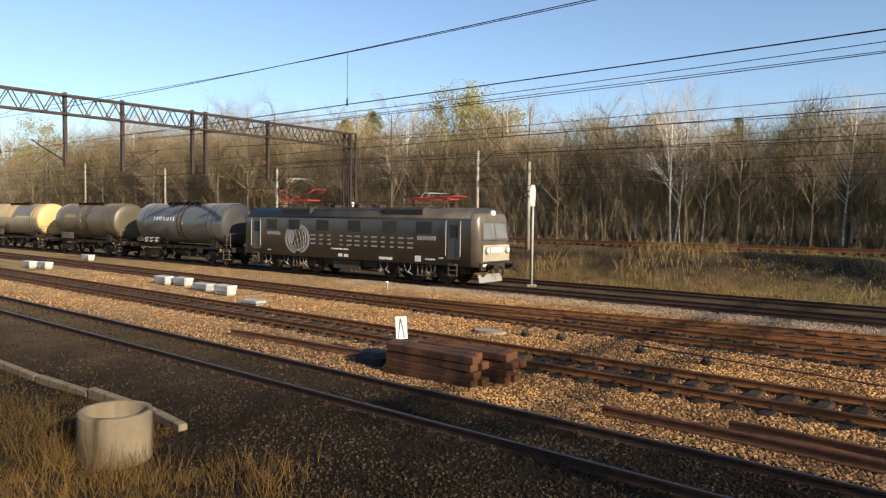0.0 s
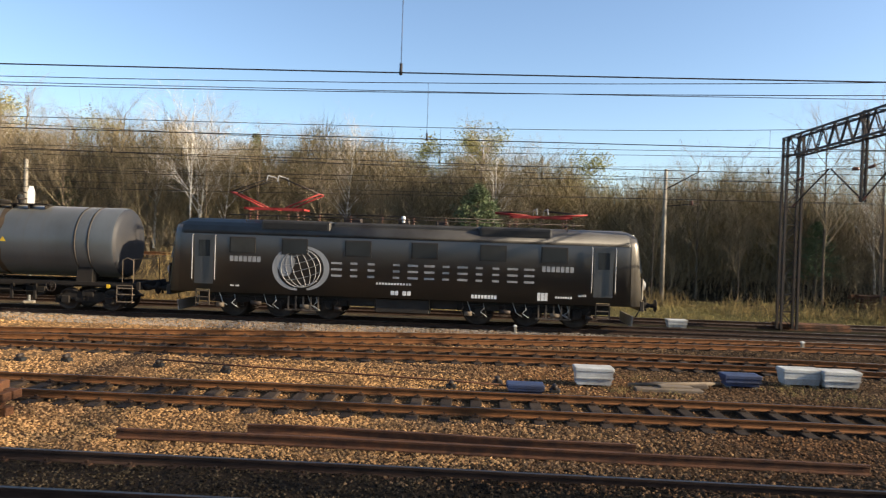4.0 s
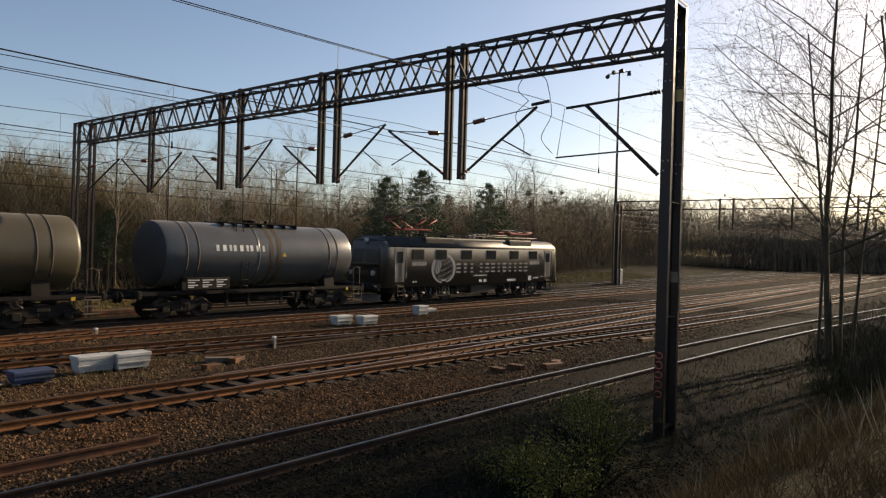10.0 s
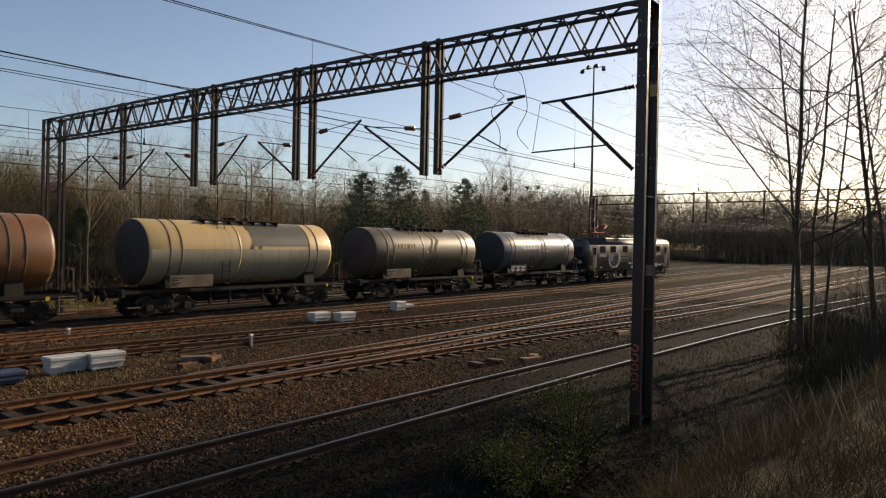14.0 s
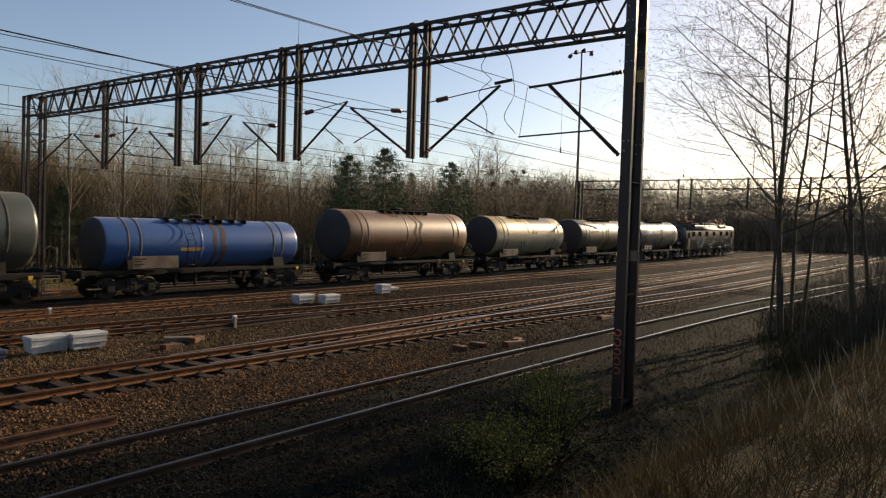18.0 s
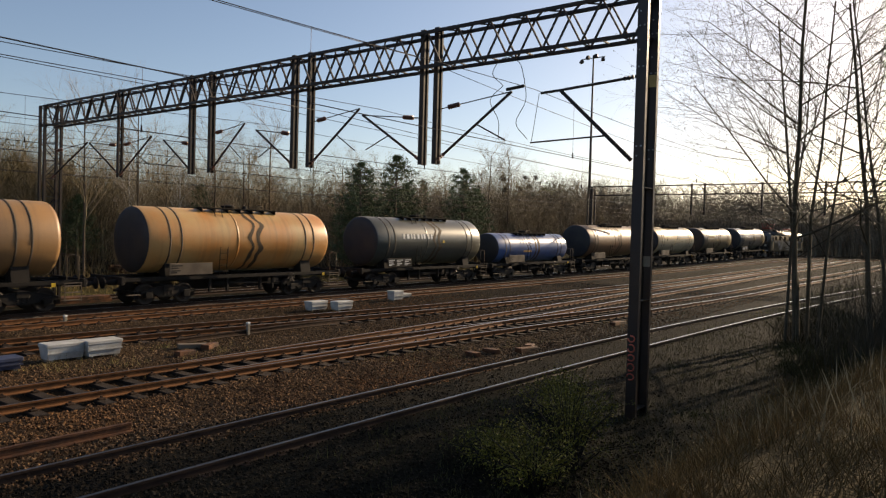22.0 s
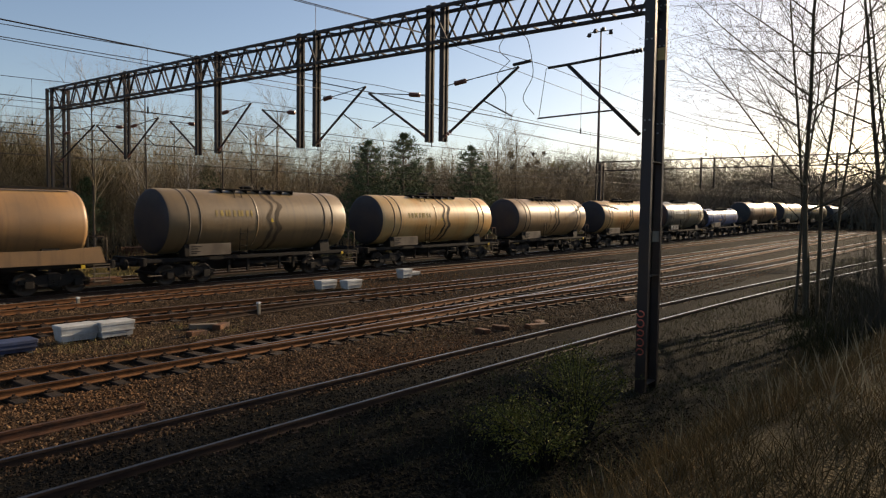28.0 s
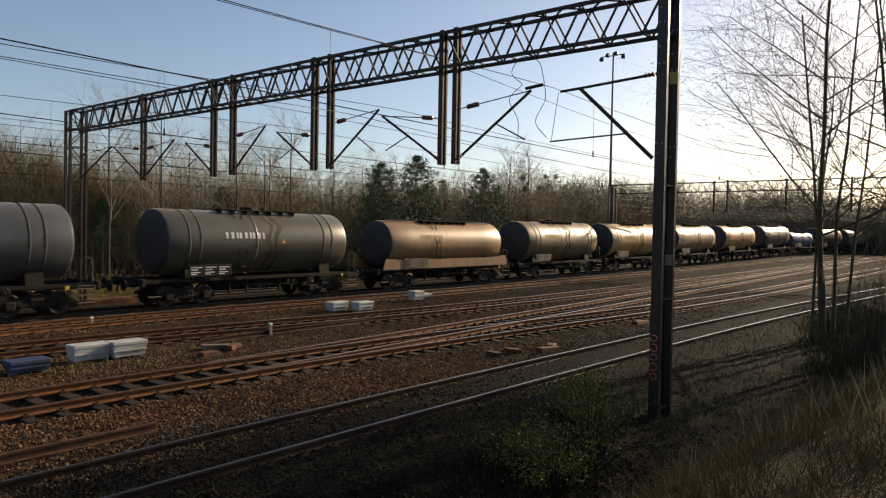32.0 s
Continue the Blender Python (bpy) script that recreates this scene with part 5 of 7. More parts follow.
            part("side_skirt", s.mesh("side_skirt", m), paint, g)
        part("top_duct", Shape().box(-hl + 0.3, hl - 0.3, -0.5, -0.3, top, top + 0.1), "underframe", g)
    # ladders, platform and steps at the ends
    s = Shape()
    for x in (-1.55, -1.15):
        s.tube([(x, -1.3, 1.2), (x, -1.45, mid), (x, -0.8, top)], 0.02, 5)
    for i in range(6):
        z = 1.4 + i * 0.28
        s.tube([(-1.55, -1.35, z), (-1.15, -1.35, z)], 0.014, 4)
    part("ladder", s, "underframe", g)
    s = Shape()
    e = fl
    s.tube([(e - 0.75, -1.25, 1.25), (e - 0.75, -1.25, 2.15), (e - 0.55, -1.25, 2.25), (e - 0.3, -1.25, 2.15), (e - 0.3, -1.25, 1.25)], 0.022, 5)
    s.tube([(e - 0.3, 1.25, 1.25), (e - 0.3, 1.25, 2.2), (e - 0.3, -1.25, 2.2)], 0.022, 5)
    part("end_railing", s, "grime_plate", g)
    s = Shape()
    for x in (e - 0.9, e - 0.27):
        s.box(x, x + 0.025, -1.42, -1.39, 0.42, 1.15)
    st = part("step_frame", s.box(e - 0.9, e - 0.245, -1.42, -1.39, 1.12, 1.15), "grime_plate", g)
    for z in (0.45, 0.75, 1.0):
        part("tread", Shape().box(e - 0.9, e - 0.25, -1.42, -1.2, z, z + 0.03), "grime_plate", st)
    part("foot_step", Shape().box(-e + 0.25, -e + 0.8, -1.42, -1.2, 0.5, 0.53), "grime_plate", g)
    part("end_marker", Shape().box(e - 1.35, e - 1.2, -1.34, -1.325, 1.0, 1.15), "yellow_paint", g)
    for bx in (-hl + 1.3, hl - 1.3):
        bg = part("bogie", cached("bogie", bogie_shape, "underframe"), "underframe", g, m=pose(bx, 0, 0))
        for dx in (-0.9, 0.9):
            wheelset(bg, dx, 0.46, "wheel_small")
    buffer(g, fl, 1)
    buffer(g, -fl, -1)
    return g



SLIP_T, SLIP = (0, 3, 4.5, 7, 9, 11, 13, 15, 25, 28, 30, 32), (2.75, 2.35, 2.1, 1.3, 0.9, 0.45, 0.1, 0.0, 0.0, 0.0, -0.4, -0.85)


def travelled(t):
    """How far the train has rolled at t seconds: it eases a little on the way."""
    ts = np.clip(t + np.linspace(-1.5, 1.5, 13), 0, 32)
    return 7.06 * t + float(np.mean(np.interp(ts, SLIP_T, SLIP)))


LOCO_MID = -33.15
VEHICLES = [(locomotive(), LOCO_MID)]
WAGONS = [
    (-55.7, -44.8, "grey", "dark grey tank wagon with white lettering bars", dict(plate="dark", lettering=("white_paint", -2.9, -0.3, 3.0))),
    (-69.0, -58.9, "soot", "grimy dark brown tank wagon with a pale plate", dict(plate="pale", lettering=("ochre_paint", -3.2, -1.4, 3.05))),
    (-82.9, -72.2, "beige", "beige tank wagon with a large grey repainted panel", dict(patch=("olive", 0.1, 3.7, 8, 78), base=("palegrey", -5.1, 5.1, 84, 150))),
    (-98.1, -86.4, "rusty", "rust-brown tank wagon streaked with dirt", dict(plate="pale")),
    (-112.0, -101.4, "blue", "small blue tank wagon with a yellow stripe", dict(radius=1.12, mid=2.32, plate="pale", patch=("yellow", -1.7, -0.5, 98, 106), band=True)),
    (-125.1, -114.5, "green", "dark green tank wagon with white lettering bars", dict(plate="dark", lettering=("white_paint", -2.9, -0.1, 3.0))),
    (-139.2, -128.7, "orange", "orange tank wagon with sooty streaks", dict(plate="pale")),
    (-153.2, -142.5, "tan", "brownish tan tank wagon, weathered and streaked", dict(plate="pale")),
    (-167.6, -156.4, "yellow", "yellow-ochre tank wagon with dark run marks", dict(plate="old", lettering=("ochre_paint", -3.2, -1.2, 2.95))),
    (-181.0, -170.25, "drab", "drab brown tank wagon with faint yellow lettering bars", dict(plate="old", lettering=("ochre_paint", -2.9, -0.9, 3.05))),
    (-195.3, -184.1, "tan", "tan skirted tank wagon with a long roof duct", dict(style="skirted", radius=1.35, mid=2.72, plate="pale", wheel=False, lettering=("ochre_paint", -2.9, -0.9, 2.95))),
    (-209.2, -198.7, "olive", "dark olive tank wagon with white lettering bars", dict(plate="dark", lettering=("white_paint", -2.3, -0.2, 3.0))),
    (-223.3, -212.8, "grey", "smooth dark grey tank wagon at the train's end", dict(plate="dark")),
]
for a, b, paint, label, extra in WAGONS:
    VEHICLES.append((tank_wagon(0, b - a, paint, label, **extra), (a + b) / 2))


# ---- yard furniture ----
def gz1(x, y):
    return float(surface_z(x, y))


def spare_rail(x0, y0, x1, y1, label):
    s = Shape()
    sec = [(-0.065, 0.0), (0.065, 0.0), (0.065, 0.015), (0.014, 0.035), (0.014, 0.115), (0.036, 0.126), (0.036, 0.16), (-0.036, 0.16), (-0.036, 0.126), (-0.014, 0.115), (-0.014, 0.035), (-0.065, 0.015)]
    n, verts, k = len(sec), [], 9
    for i in range(k):
        x, y = x0 + (x1 - x0) * i / (k - 1), y0 + (y1 - y0) * i / (k - 1) + 0.05 * math.sin(i * 0.8)
        z = gz1(x, y) + 0.02
        verts += [(x, y + u, z + v) for u, v in sec]
    faces = [(i * n + j, i * n + (j + 1) % n, (i + 1) * n + (j + 1) % n, (i + 1) * n + j) for i in range(k - 1) for j in range(n)]
    faces += [tuple(range(n - 1, -1, -1)), tuple((k - 1) * n + j for j in range(n))]
    solid("spare_rail", s.add(verts, faces), "chair_iron" if "dark" in label else "rust", label, "rail", "spare rails on the ballast")


spare_rail(-5.8, 11.38, 6.3, 11.2, "long rusty spare rail lying on the ballast")
spare_rail(-3.8, 12.0, 2.8, 11.72, "shorter rusty spare rail lying beside another")
spare_rail(-17.8, 11.6, -10.9, 12.25, "rusty spare rail leading to the sleeper pile")
spare_rail(11.8, 18.6, 19.5, 19.0, "dark rusty rail lying between two tracks")


def sleeper_pile(x, y, z, cols, rows, label, long=2.6, skew=0.0, seed=3):
    rng = random.Random(seed)
    g = thing("sleeper_pile", pose(x, y, z, 0, 0, skew), label, "timber pile")
    for r in range(rows):
        for c in range(cols):
            dx, tilt = rng.uniform(-0.14, 0.14), rng.uniform(-2.0, 2.0)
            s = Shape().box(-long / 2, long / 2, -0.125, 0.125, 0, 0.15, 0.018)
            ob = part("sleeper", s, "old_timber", g, m=pose(dx + (0.42 if cols == 4 and c > 1 else 0) - 0.1 * (r % 2), (c - (cols - 1) / 2) * 0.28 + (0.12 if cols == 4 and c > 1 else 0) + rng.uniform(-0.015, 0.015), r * 0.165, 0, 0, tilt))
            part("bolt_hole", Shape().lathe("z", (-0.75, 0, 0.151), [(0, 0.0), (0.0, 0.05), (0.004, 0.05)], 8).lathe("z", (0.75, 0, 0.151), [(0, 0.0), (0.0, 0.05), (0.004, 0.05)], 8), "black", ob)
    return g


sleeper_pile(-9.85, 11.75, gz1(-9.5, 11.7) + 0.02, 4, 4, "stack of old reddish-brown wooden sleepers on ballast", 2.45, 2)
g = sleeper_pile(16.0, 33.6, gz1(16, 33.6), 3, 2, "low stack of brown wooden sleepers beside the gantry foot", 3.2, 0, 5)
sleeper_pile(25.0, 44.0, gz1(25, 44) + 0.02, 5, 5, "stack of pale sawn timber on the grass verge", 3.2, 10, 8)
for i, (x, y, a, l_) in enumerate(((11.9, 17.75, -20, 1.0), (12.2, 17.5, 35, 0.8), (18.3, 10.5, -8, 0.9), (18.9, 10.75, 20, 0.6), (26.6, 11.15, 0, 1.1), (16.6, 11.3, 70, 0.5), (17.4, 11.2, 80, 0.5), (11.0, 16.9, 8, 0.55), (5.0, 17.2, 5, 0.8), (-10.4, 12.9, 30, 0.5))):
    s = Shape().box(-l_ / 2, l_ / 2, -0.12, 0.12, 0, 0.13, 0.015)
    solid("timber_offcut", s, ("grime_plate", "old_timber")[10 < y < 12 or i % 2], "short weathered offcut lying between the tracks", "offcut", "offcuts between the tracks", m=pose(x, y, gz1(x, y), 0, 2, a))

# stop board with a black wedge
g = thing("marker_board", pose(-11.62, 12.35, gz1(-11.62, 12.35), 0, -4, 38), "white board with a black wedge beside stacked sleepers", "sign")
part("board", Shape().box(-0.14, 0.14, -0.012, 0.012, 0.55, 1.1, 0.01), "white_paint", g)
s = Shape()
for a, b in (((-0.075, 0.58), (-0.005, 1.05)), ((0.075, 0.58), (0.005, 1.05))):
    s.beam((a[0], -0.016, a[1]), (b[0], -0.016, b[1]), 0.03, 0.006)
part("wedge_stroke", s, "black", g)
part("post", Shape().box(-0.025, 0.025, 0.012, 0.05, -0.1, 0.9), "steel_dark", g)
s = Shape().box(-0.5, 0.35, -0.35, 0.35, 0, 0.3, 0.12)
solid("point_machine", s, "black", "low black point machine cover beside the sleeper stack", "point machine", m=pose(-11.9, 11.75, gz1(-11.9, 11.7)))


def cable_box(x, y, w, mat, label, h=0.42, deep=0.5, turn=0, group="trackside boxes"):
    """A tapered trough with an overhanging lid on short feet."""
    g = thing("trackside_box", pose(x, y, gz1(x, y), 0, 0, turn), label, "trackside box", group)
    a, b, d, e = w / 2, w / 2 * 0.86, deep / 2, deep / 2 * 0.84
    s = Shape()
    s.add([(-b, -e, 0.06), (b, -e, 0.06), (b, e, 0.06), (-b, e, 0.06), (-a * 0.95, -d * 0.95, h - 0.09), (a * 0.95, -d * 0.95, h - 0.09), (a * 0.95, d * 0.95, h - 0.09), (-a * 0.95, d * 0.95, h - 0.09)], [(3, 2, 1, 0), (4, 5, 6, 7), (0, 1, 5, 4), (1, 2, 6, 5), (2, 3, 7, 6), (3, 0, 4, 7)])
    part("trough", s, mat, g)
    part("lid", Shape().box(-a, a, -d, d, h - 0.085, h, 0.02), mat, g)
    for fx in (-b * 0.8, b * 0.8):
        part("foot", Shape().box(fx - 0.05, fx + 0.05, -e * 0.8, e * 0.8, -0.08, 0.06), "concrete", g)
    part("rib", Shape().box(-a * 0.96, a * 0.96, -d * 0.96 - 0.012, -d * 0.9, h * 0.45, h * 0.45 + 0.03), mat, g)
    return g


WHITE = "white lidded trackside box on short concrete feet"
for x, y, w, m_, lab, h in (
    (3.05, 17.35, 0.95, "box_white", WHITE, 0.48), (8.5, 18.45, 0.98, "box_white", WHITE, 0.46), (9.42, 18.3, 0.95, "box_white", WHITE, 0.46),
    (9.25, 32.0, 0.9, "box_white", WHITE, 0.4), (20.95, 22.5, 0.95, "box_white", WHITE, 0.42), (21.85, 21.85, 0.95, "box_white", WHITE, 0.42), (27.1, 23.3, 0.75, "box_white", WHITE, 0.5),
    (-48.6, 17.1, 1.2, "box_white", WHITE, 0.45), (-47.2, 17.5, 1.2, "box_white", WHITE, 0.45), (-33.2, 17.8, 1.1, "box_white", WHITE, 0.42), (-31.9, 18.1, 1.1, "box_white", WHITE, 0.42), (-27.0, 17.3, 1.1, "box_white", WHITE, 0.45), (-53.8, 22.9, 1.2, "box_white", WHITE, 0.45),
    (1.3, 16.1, 0.85, "blue_paint", "dark grey-blue trackside box beside the rail", 0.24), (6.85, 18.0, 0.92, "blue_paint", "dark blue trackside box with a flat lid", 0.34), (-29.2, 17.6, 1.2, "grey_paint", "grey metal trackside box beside the rail", 0.36), (-23.3, 16.2, 1.0, "grey_paint", "grey metal trackside box beside the rail", 0.2), (28.6, 24.0, 0.7, "grey_paint", "grey metal trackside box beside the rail", 0.25)):
    cable_box(x, y, w, m_, lab, h)
# point rodding, levers and small stands
for i, (x, y) in enumerate(((-6.0, 17.1), (-7.85, 17.45), (-10.4, 17.7), (-11.5, 17.5), (-0.4, 16.4), (0.7, 17.0), (2.0, 16.3))):
    g = thing("rodding_stand", pose(x, y, gz1(x, y)), "small black point rodding stand on the ballast", "stand", "rodding stands")
    part("base", Shape().box(-0.12, 0.12, -0.1, 0.1, 0, 0.1, 0.02), "black", g)
    part("roller", Shape().tube([(0, -0.1, 0.14), (0, 0.1, 0.14)], 0.06, 10), "steel_dark", g)
s = Shape()
s.tube([(-7.9, 17.45, 0.02), (-6.0, 17.1, 0.02), (-0.4, 16.4, 0.0), (1.0, 16.1, 0.0)], 0.022, 6)
solid("point_rod", s, "rust", "thin rusty point rod running along the ballast", "rod")
s = Shape()
s.tube([(3.9, 17.3, -0.1), (5.0, 17.4, -0.06), (6.3, 17.9, -0.1)], 0.05, 6)
s.box(4.0, 5.6, 16.9, 17.2, -0.2, -0.1, 0.02)
s.box(4.6, 5.9, 17.5, 17.75, -0.2, -0.08, 0.02)
solid("cable_cover", s, "grime_plate", "low grimy concrete cable covers between the boxes", "cable cover")
s = Shape()
out = [(0.55 * math.cos(t) * (1 + 0.12 * math.sin(3 * t)), 0.32 * math.sin(t)) for t in np.linspace(0, 2 * math.pi, 14, endpoint=False)]
solid("concrete_slab", s.prism(out, "z", 0, 0.07), "concrete", "thin grey concrete slab lying on the ballast", "slab", m=pose(-12.7, 17.3, gz1(-12.7, 17.3)))
for x, y in ((11.6, 25.0), (14.5, 18.75), (-24.0, 24.3), (1.7, 26.6)):
    g = thing("marker_peg", pose(x, y, gz1(x, y)), "short pale marker peg beside the rails", "marker peg", "marker pegs")
    part("stake", Shape().box(-0.05, 0.05, -0.05, 0.05, -0.1, 0.36, 0.012), "concrete", g)
    part("cap", Shape().box(-0.055, 0.055, -0.055, 0.055, 0.36, 0.42, 0.012), "white_paint", g)

# well ring and kerb
g = thing("well_ring", pose(-10.75, 4.95, gz1(-10.75, 4.95) - 0.05, 0, 2, 0), "weathered concrete well ring standing in dry grass", "well ring")
part("ring", Shape().lathe("z", (0, 0, 0), [(0, 0.54), (0.3, 0.535), (0.78, 0.54), (0.83, 0.53), (0.84, 0.47), (0.81, 0.44), (0.12, 0.43), (0.12, 0.0)], 36), "old_concrete", g)
part("soil_fill", Shape().lathe("z", (0, 0, 0.16), [(0, 0.43), (0.02, 0.3), (0.05, 0.0)], 24), "dark_ballast", g)
for i, (x, y, a, l_) in enumerate(((-20.6, 6.0, 2, 2.3), (-18.2, 6.08, 2, 2.3), (-15.8, 6.18, 3, 2.3), (-13.4, 6.3, 3, 2.3), (-11.6, 6.3, -6, 1.2))):
    solid("kerb_stone", Shape().box(-l_ / 2, l_ / 2, -0.08, 0.08, -0.1, 0.15, 0.02), "old_concrete", "long pale concrete kerb stone sunk in grass", "kerb", "kerb stones", m=pose(x, y, gz1(x, y) - 0.02, 0, 1.0 * (i % 2), a))

# signal
g = thing("railway_signal", pose(-21.0, 32.5, gz1(-21.0, 32.5), 0, 0, 26), "slim railway signal with a white oblong head on a pale post", "signal")
part("post", Shape().tube([(0, 0, 0), (0, 0, 5.0)], 0.065, 10), "grey_paint", g)
s = Shape().prism([(-0.11, 4.4), (0.11, 4.4), (0.15, 4.9), (0.15, 5.3), (0.08, 5.55), (-0.08, 5.55), (-0.15, 5.3), (-0.15, 4.9)], "y", -0.12, -0.07)
hd = part("head", s, "white_paint", g)
part("lens_housing", Shape().lathe("y", (-0.45, 0.1, 5.0), [(-0.1, 0.0), (-0.1, 0.16), (0.12, 0.16), (0.14, 0.0)], 14), "black", hd)
part("bracket", Shape().box(-0.5, 0.1, -0.03, 0.03, 4.9, 4.98).box(-0.5, 0.1, -0.03, 0.03, 5.2, 5.26), "steel_dark", g)
part("foot", Shape().box(-0.25, 0.25, -0.25, 0.25, -0.3, 0.12, 0.04), "concrete", g)
part("ladder", Shape().tube([(0.12, 0.25, 0.1), (0.1, 0.12, 4.6)], 0.018, 5).tube([(-0.12, 0.25, 0.1), (-0.1, 0.12, 4.6)], 0.018, 5), "steel_dark", g)


# ---- poles ----
def concrete_pole(x, y, top, bracket, label):
    z = gz1(x, y)
    g = thing("concrete_pole", pose(x, y, z), label, "pole", "concrete line poles")
    part("shaft", Shape().tube([(0, 0, -0.3), (0, 0, top - z)], [0.14, 0.1], 8), "concrete", g)
    if bracket:
        s = Shape().tube([(0, 0, top - z - 1.2), (1.9, -0.3, top - z - 0.1)], 0.035, 6).tube([(0, 0, top - z - 2.2), (1.9, -0.3, top - z - 2.0)], 0.03, 6)
        part("bracket", s, "steel_dark", g)
        part("insulator", Shape().lathe("z", (1.5, -0.25, top - z - 2.1), [(0, 0.05), (0.06, 0.1), (0.12, 0.05), (0.18, 0.1), (0.24, 0.05)], 8), "porcelain", g)
    return g


for x, y, top, br in ((-32.3, 42.3, 8.4, True), (-27.7, 42.3, 7.4, False), (-78.5, 42.3, 8.8, False), (-100.0, 42.3, 10.2, False), (11.3, 42.3, 7.9, True), (-57.0, 42.3, 8.0, True)):
    concrete_pole(x, y, top, br, "pale concrete line pole before the bare wood")
s = Shape()
for y, z in ((41.2, 5.9), (41.4, 7.0), (40.3, 8.3)):
    s.tube([(x, y, z + 0.25 * math.sin(x * 0.06)) for x in np.arange(-115, 60, 5.0)], 0.013, 4)
solid("line_wire", s, "wire", "thin dark wires strung along the concrete poles", "wire")
catenary("far", 0.0, GAPS, 5.6, 6.8, -92, 124, "taut contact wire over the far siding")

g = thing("lamp_mast", pose(69.0, 32.6, gz1(69, 32.6)), "tall slim floodlight mast beside the tracks", "lamp mast")
part("mast", Shape().tube([(0, 0, -0.2), (0, 0, 10), (0, 0, 22.6)], [0.2, 0.14, 0.08], 10), "steel_dark", g)
part("crossbar", Shape().tube([(0, -1.3, 22.3), (0, 1.3, 22.3)], 0.05, 6), "steel_dark", g)
for y, a in ((-1.2, 25), (-0.4, 10), (0.5, -10), (1.2, -30)):
    part("floodlight", Shape().prism([(-0.2, -0.18), (0.2, -0.18), (0.14, 0.16), (-0.14, 0.16)], "x", -0.16, 0.14), "steel_dark", g, m=pose(-0.25, y, 22.6 - 0.5 * abs(y), 0, 25, a))
part("cabinet", Shape().box(-0.3, 0.3, -0.9, -0.3, -0.1, 1.6, 0.03), "grey_paint", g)


# ---- trees ----
def grow(shape, p, d, length, r, level, rng, plan):
    """A wobbling limb with its side branches."""
    count, spread, shrink, bend, lift = plan[level]
    k = 5 if level == len(plan) - 1 else (4 if level > 1 else 3)
    pts, q = [Vector(p)], Vector(d).normalized()
    for i in range(k):
        q = (q + Vector((rng.uniform(-1, 1), rng.uniform(-1, 1), rng.uniform(-0.6, 1) + lift)) * bend).normalized()
        pts.append(pts[-1] + q * length / k)
    end = 0.35 if level else 0.5
    shape.tube(pts, [r * (1 - (1 - end) * i / k) for i in range(k + 1)], 6 if level == len(plan) - 1 else (4 if level > 1 else 3), False)
    if level == 0:
        TIPS.append(pts[-1])
        TIPS.append(pts[-2])
        return
    for i in range(count):
        f = 0.25 + 0.75 * (i + rng.random()) / count if level < len(plan) - 1 else 0.3 + 0.7 * (i + rng.random()) / count
        j = min(int(f * k), k - 1)
        base = pts[j].lerp(pts[j + 1], f * k - j)
        axis = (pts[j + 1] - pts[j]).normalized()
        side = axis.cross(Vector((rng.uniform(-1, 1), rng.uniform(-1, 1), rng.uniform(-1, 1)))).normalized()
        ang = radians(spread * rng.uniform(0.7, 1.25))
        way = axis * math.cos(ang) + side * math.sin(ang)
        grow(TWIGS[0] if level <= TWIGS[1] else shape, base, way, length * shrink * rng.uniform(0.7, 1.2) * (1.15 - 0.6 * f if level == len(plan) - 1 else 1), r * (0.5, 0.46, 0.46, LIMB[0])[min(level, 3)] * (1.1 - 0.6 * f), level - 1, rng, plan)


TWIGS = [None, 3]
TIPS = []
LIMB = [0.5]


def bare_tree(seed, height, radius, bark, twig, label, plan=None, lean=0.05, name="tree", category="tree", group="bare trees of the wood", thin=None):
    rng = random.Random(seed)
    trunk, crown = Shape(), Shape()
    TWIGS[0] = crown
    TIPS.clear()
    TWIGS[1] = thin or 3
    plan = plan or [(0, 0, 0, 0.1, 0.1), (8, 36, 0.55, 0.08, 0.12), (9, 38, 0.52, 0.08, 0.18), (16, 40, 0.4, 0.03, 0.25)]
    grow(trunk, (0, 0, -0.2), (rng.uniform(-lean, lean), rng.uniform(-lean, lean), 1), height, radius, 3, rng, plan)
    g = thing(name, pose(0, 0, -60), label, category, group)
    part("trunk", trunk.mesh("trunk", MAT[bark], False), bark, g)
    part("crown", crown.mesh("crown", MAT[twig], False), twig, g)
    return g


def blades(n, rng, centres, size, width, droop):
    """Small tapering blades: three-cornered leaves about their centres."""
    d = rng.normal(size=(n, 3))
    d[:, 2] = np.abs(d[:, 2]) * 0.7 + droop
    d /= np.linalg.norm(d, axis=1)[:, None]
    a = np.cross(d, rng.normal(size=(n, 3)))
    a /= np.linalg.norm(a, axis=1)[:, None] + 1e-9
    l = size * rng.uniform(0.6, 1.3, (n, 1))
    v = np.stack([centres + a * width, centres - a * width, centres + d * l], 1)
    return v.reshape(-1, 3), np.arange(3 * n).reshape(n, 3)


def quick_mesh(name, verts, faces, mat, smooth=False):
    me = bpy.data.meshes.new(name)
    me.from_pydata(np.asarray(verts).tolist(), [], np.asarray(faces).tolist())
    if smooth:
        me.polygons.foreach_set("use_smooth", [True] * len(faces))
    me.materials.append(MAT[mat])
    me.update()
    return me


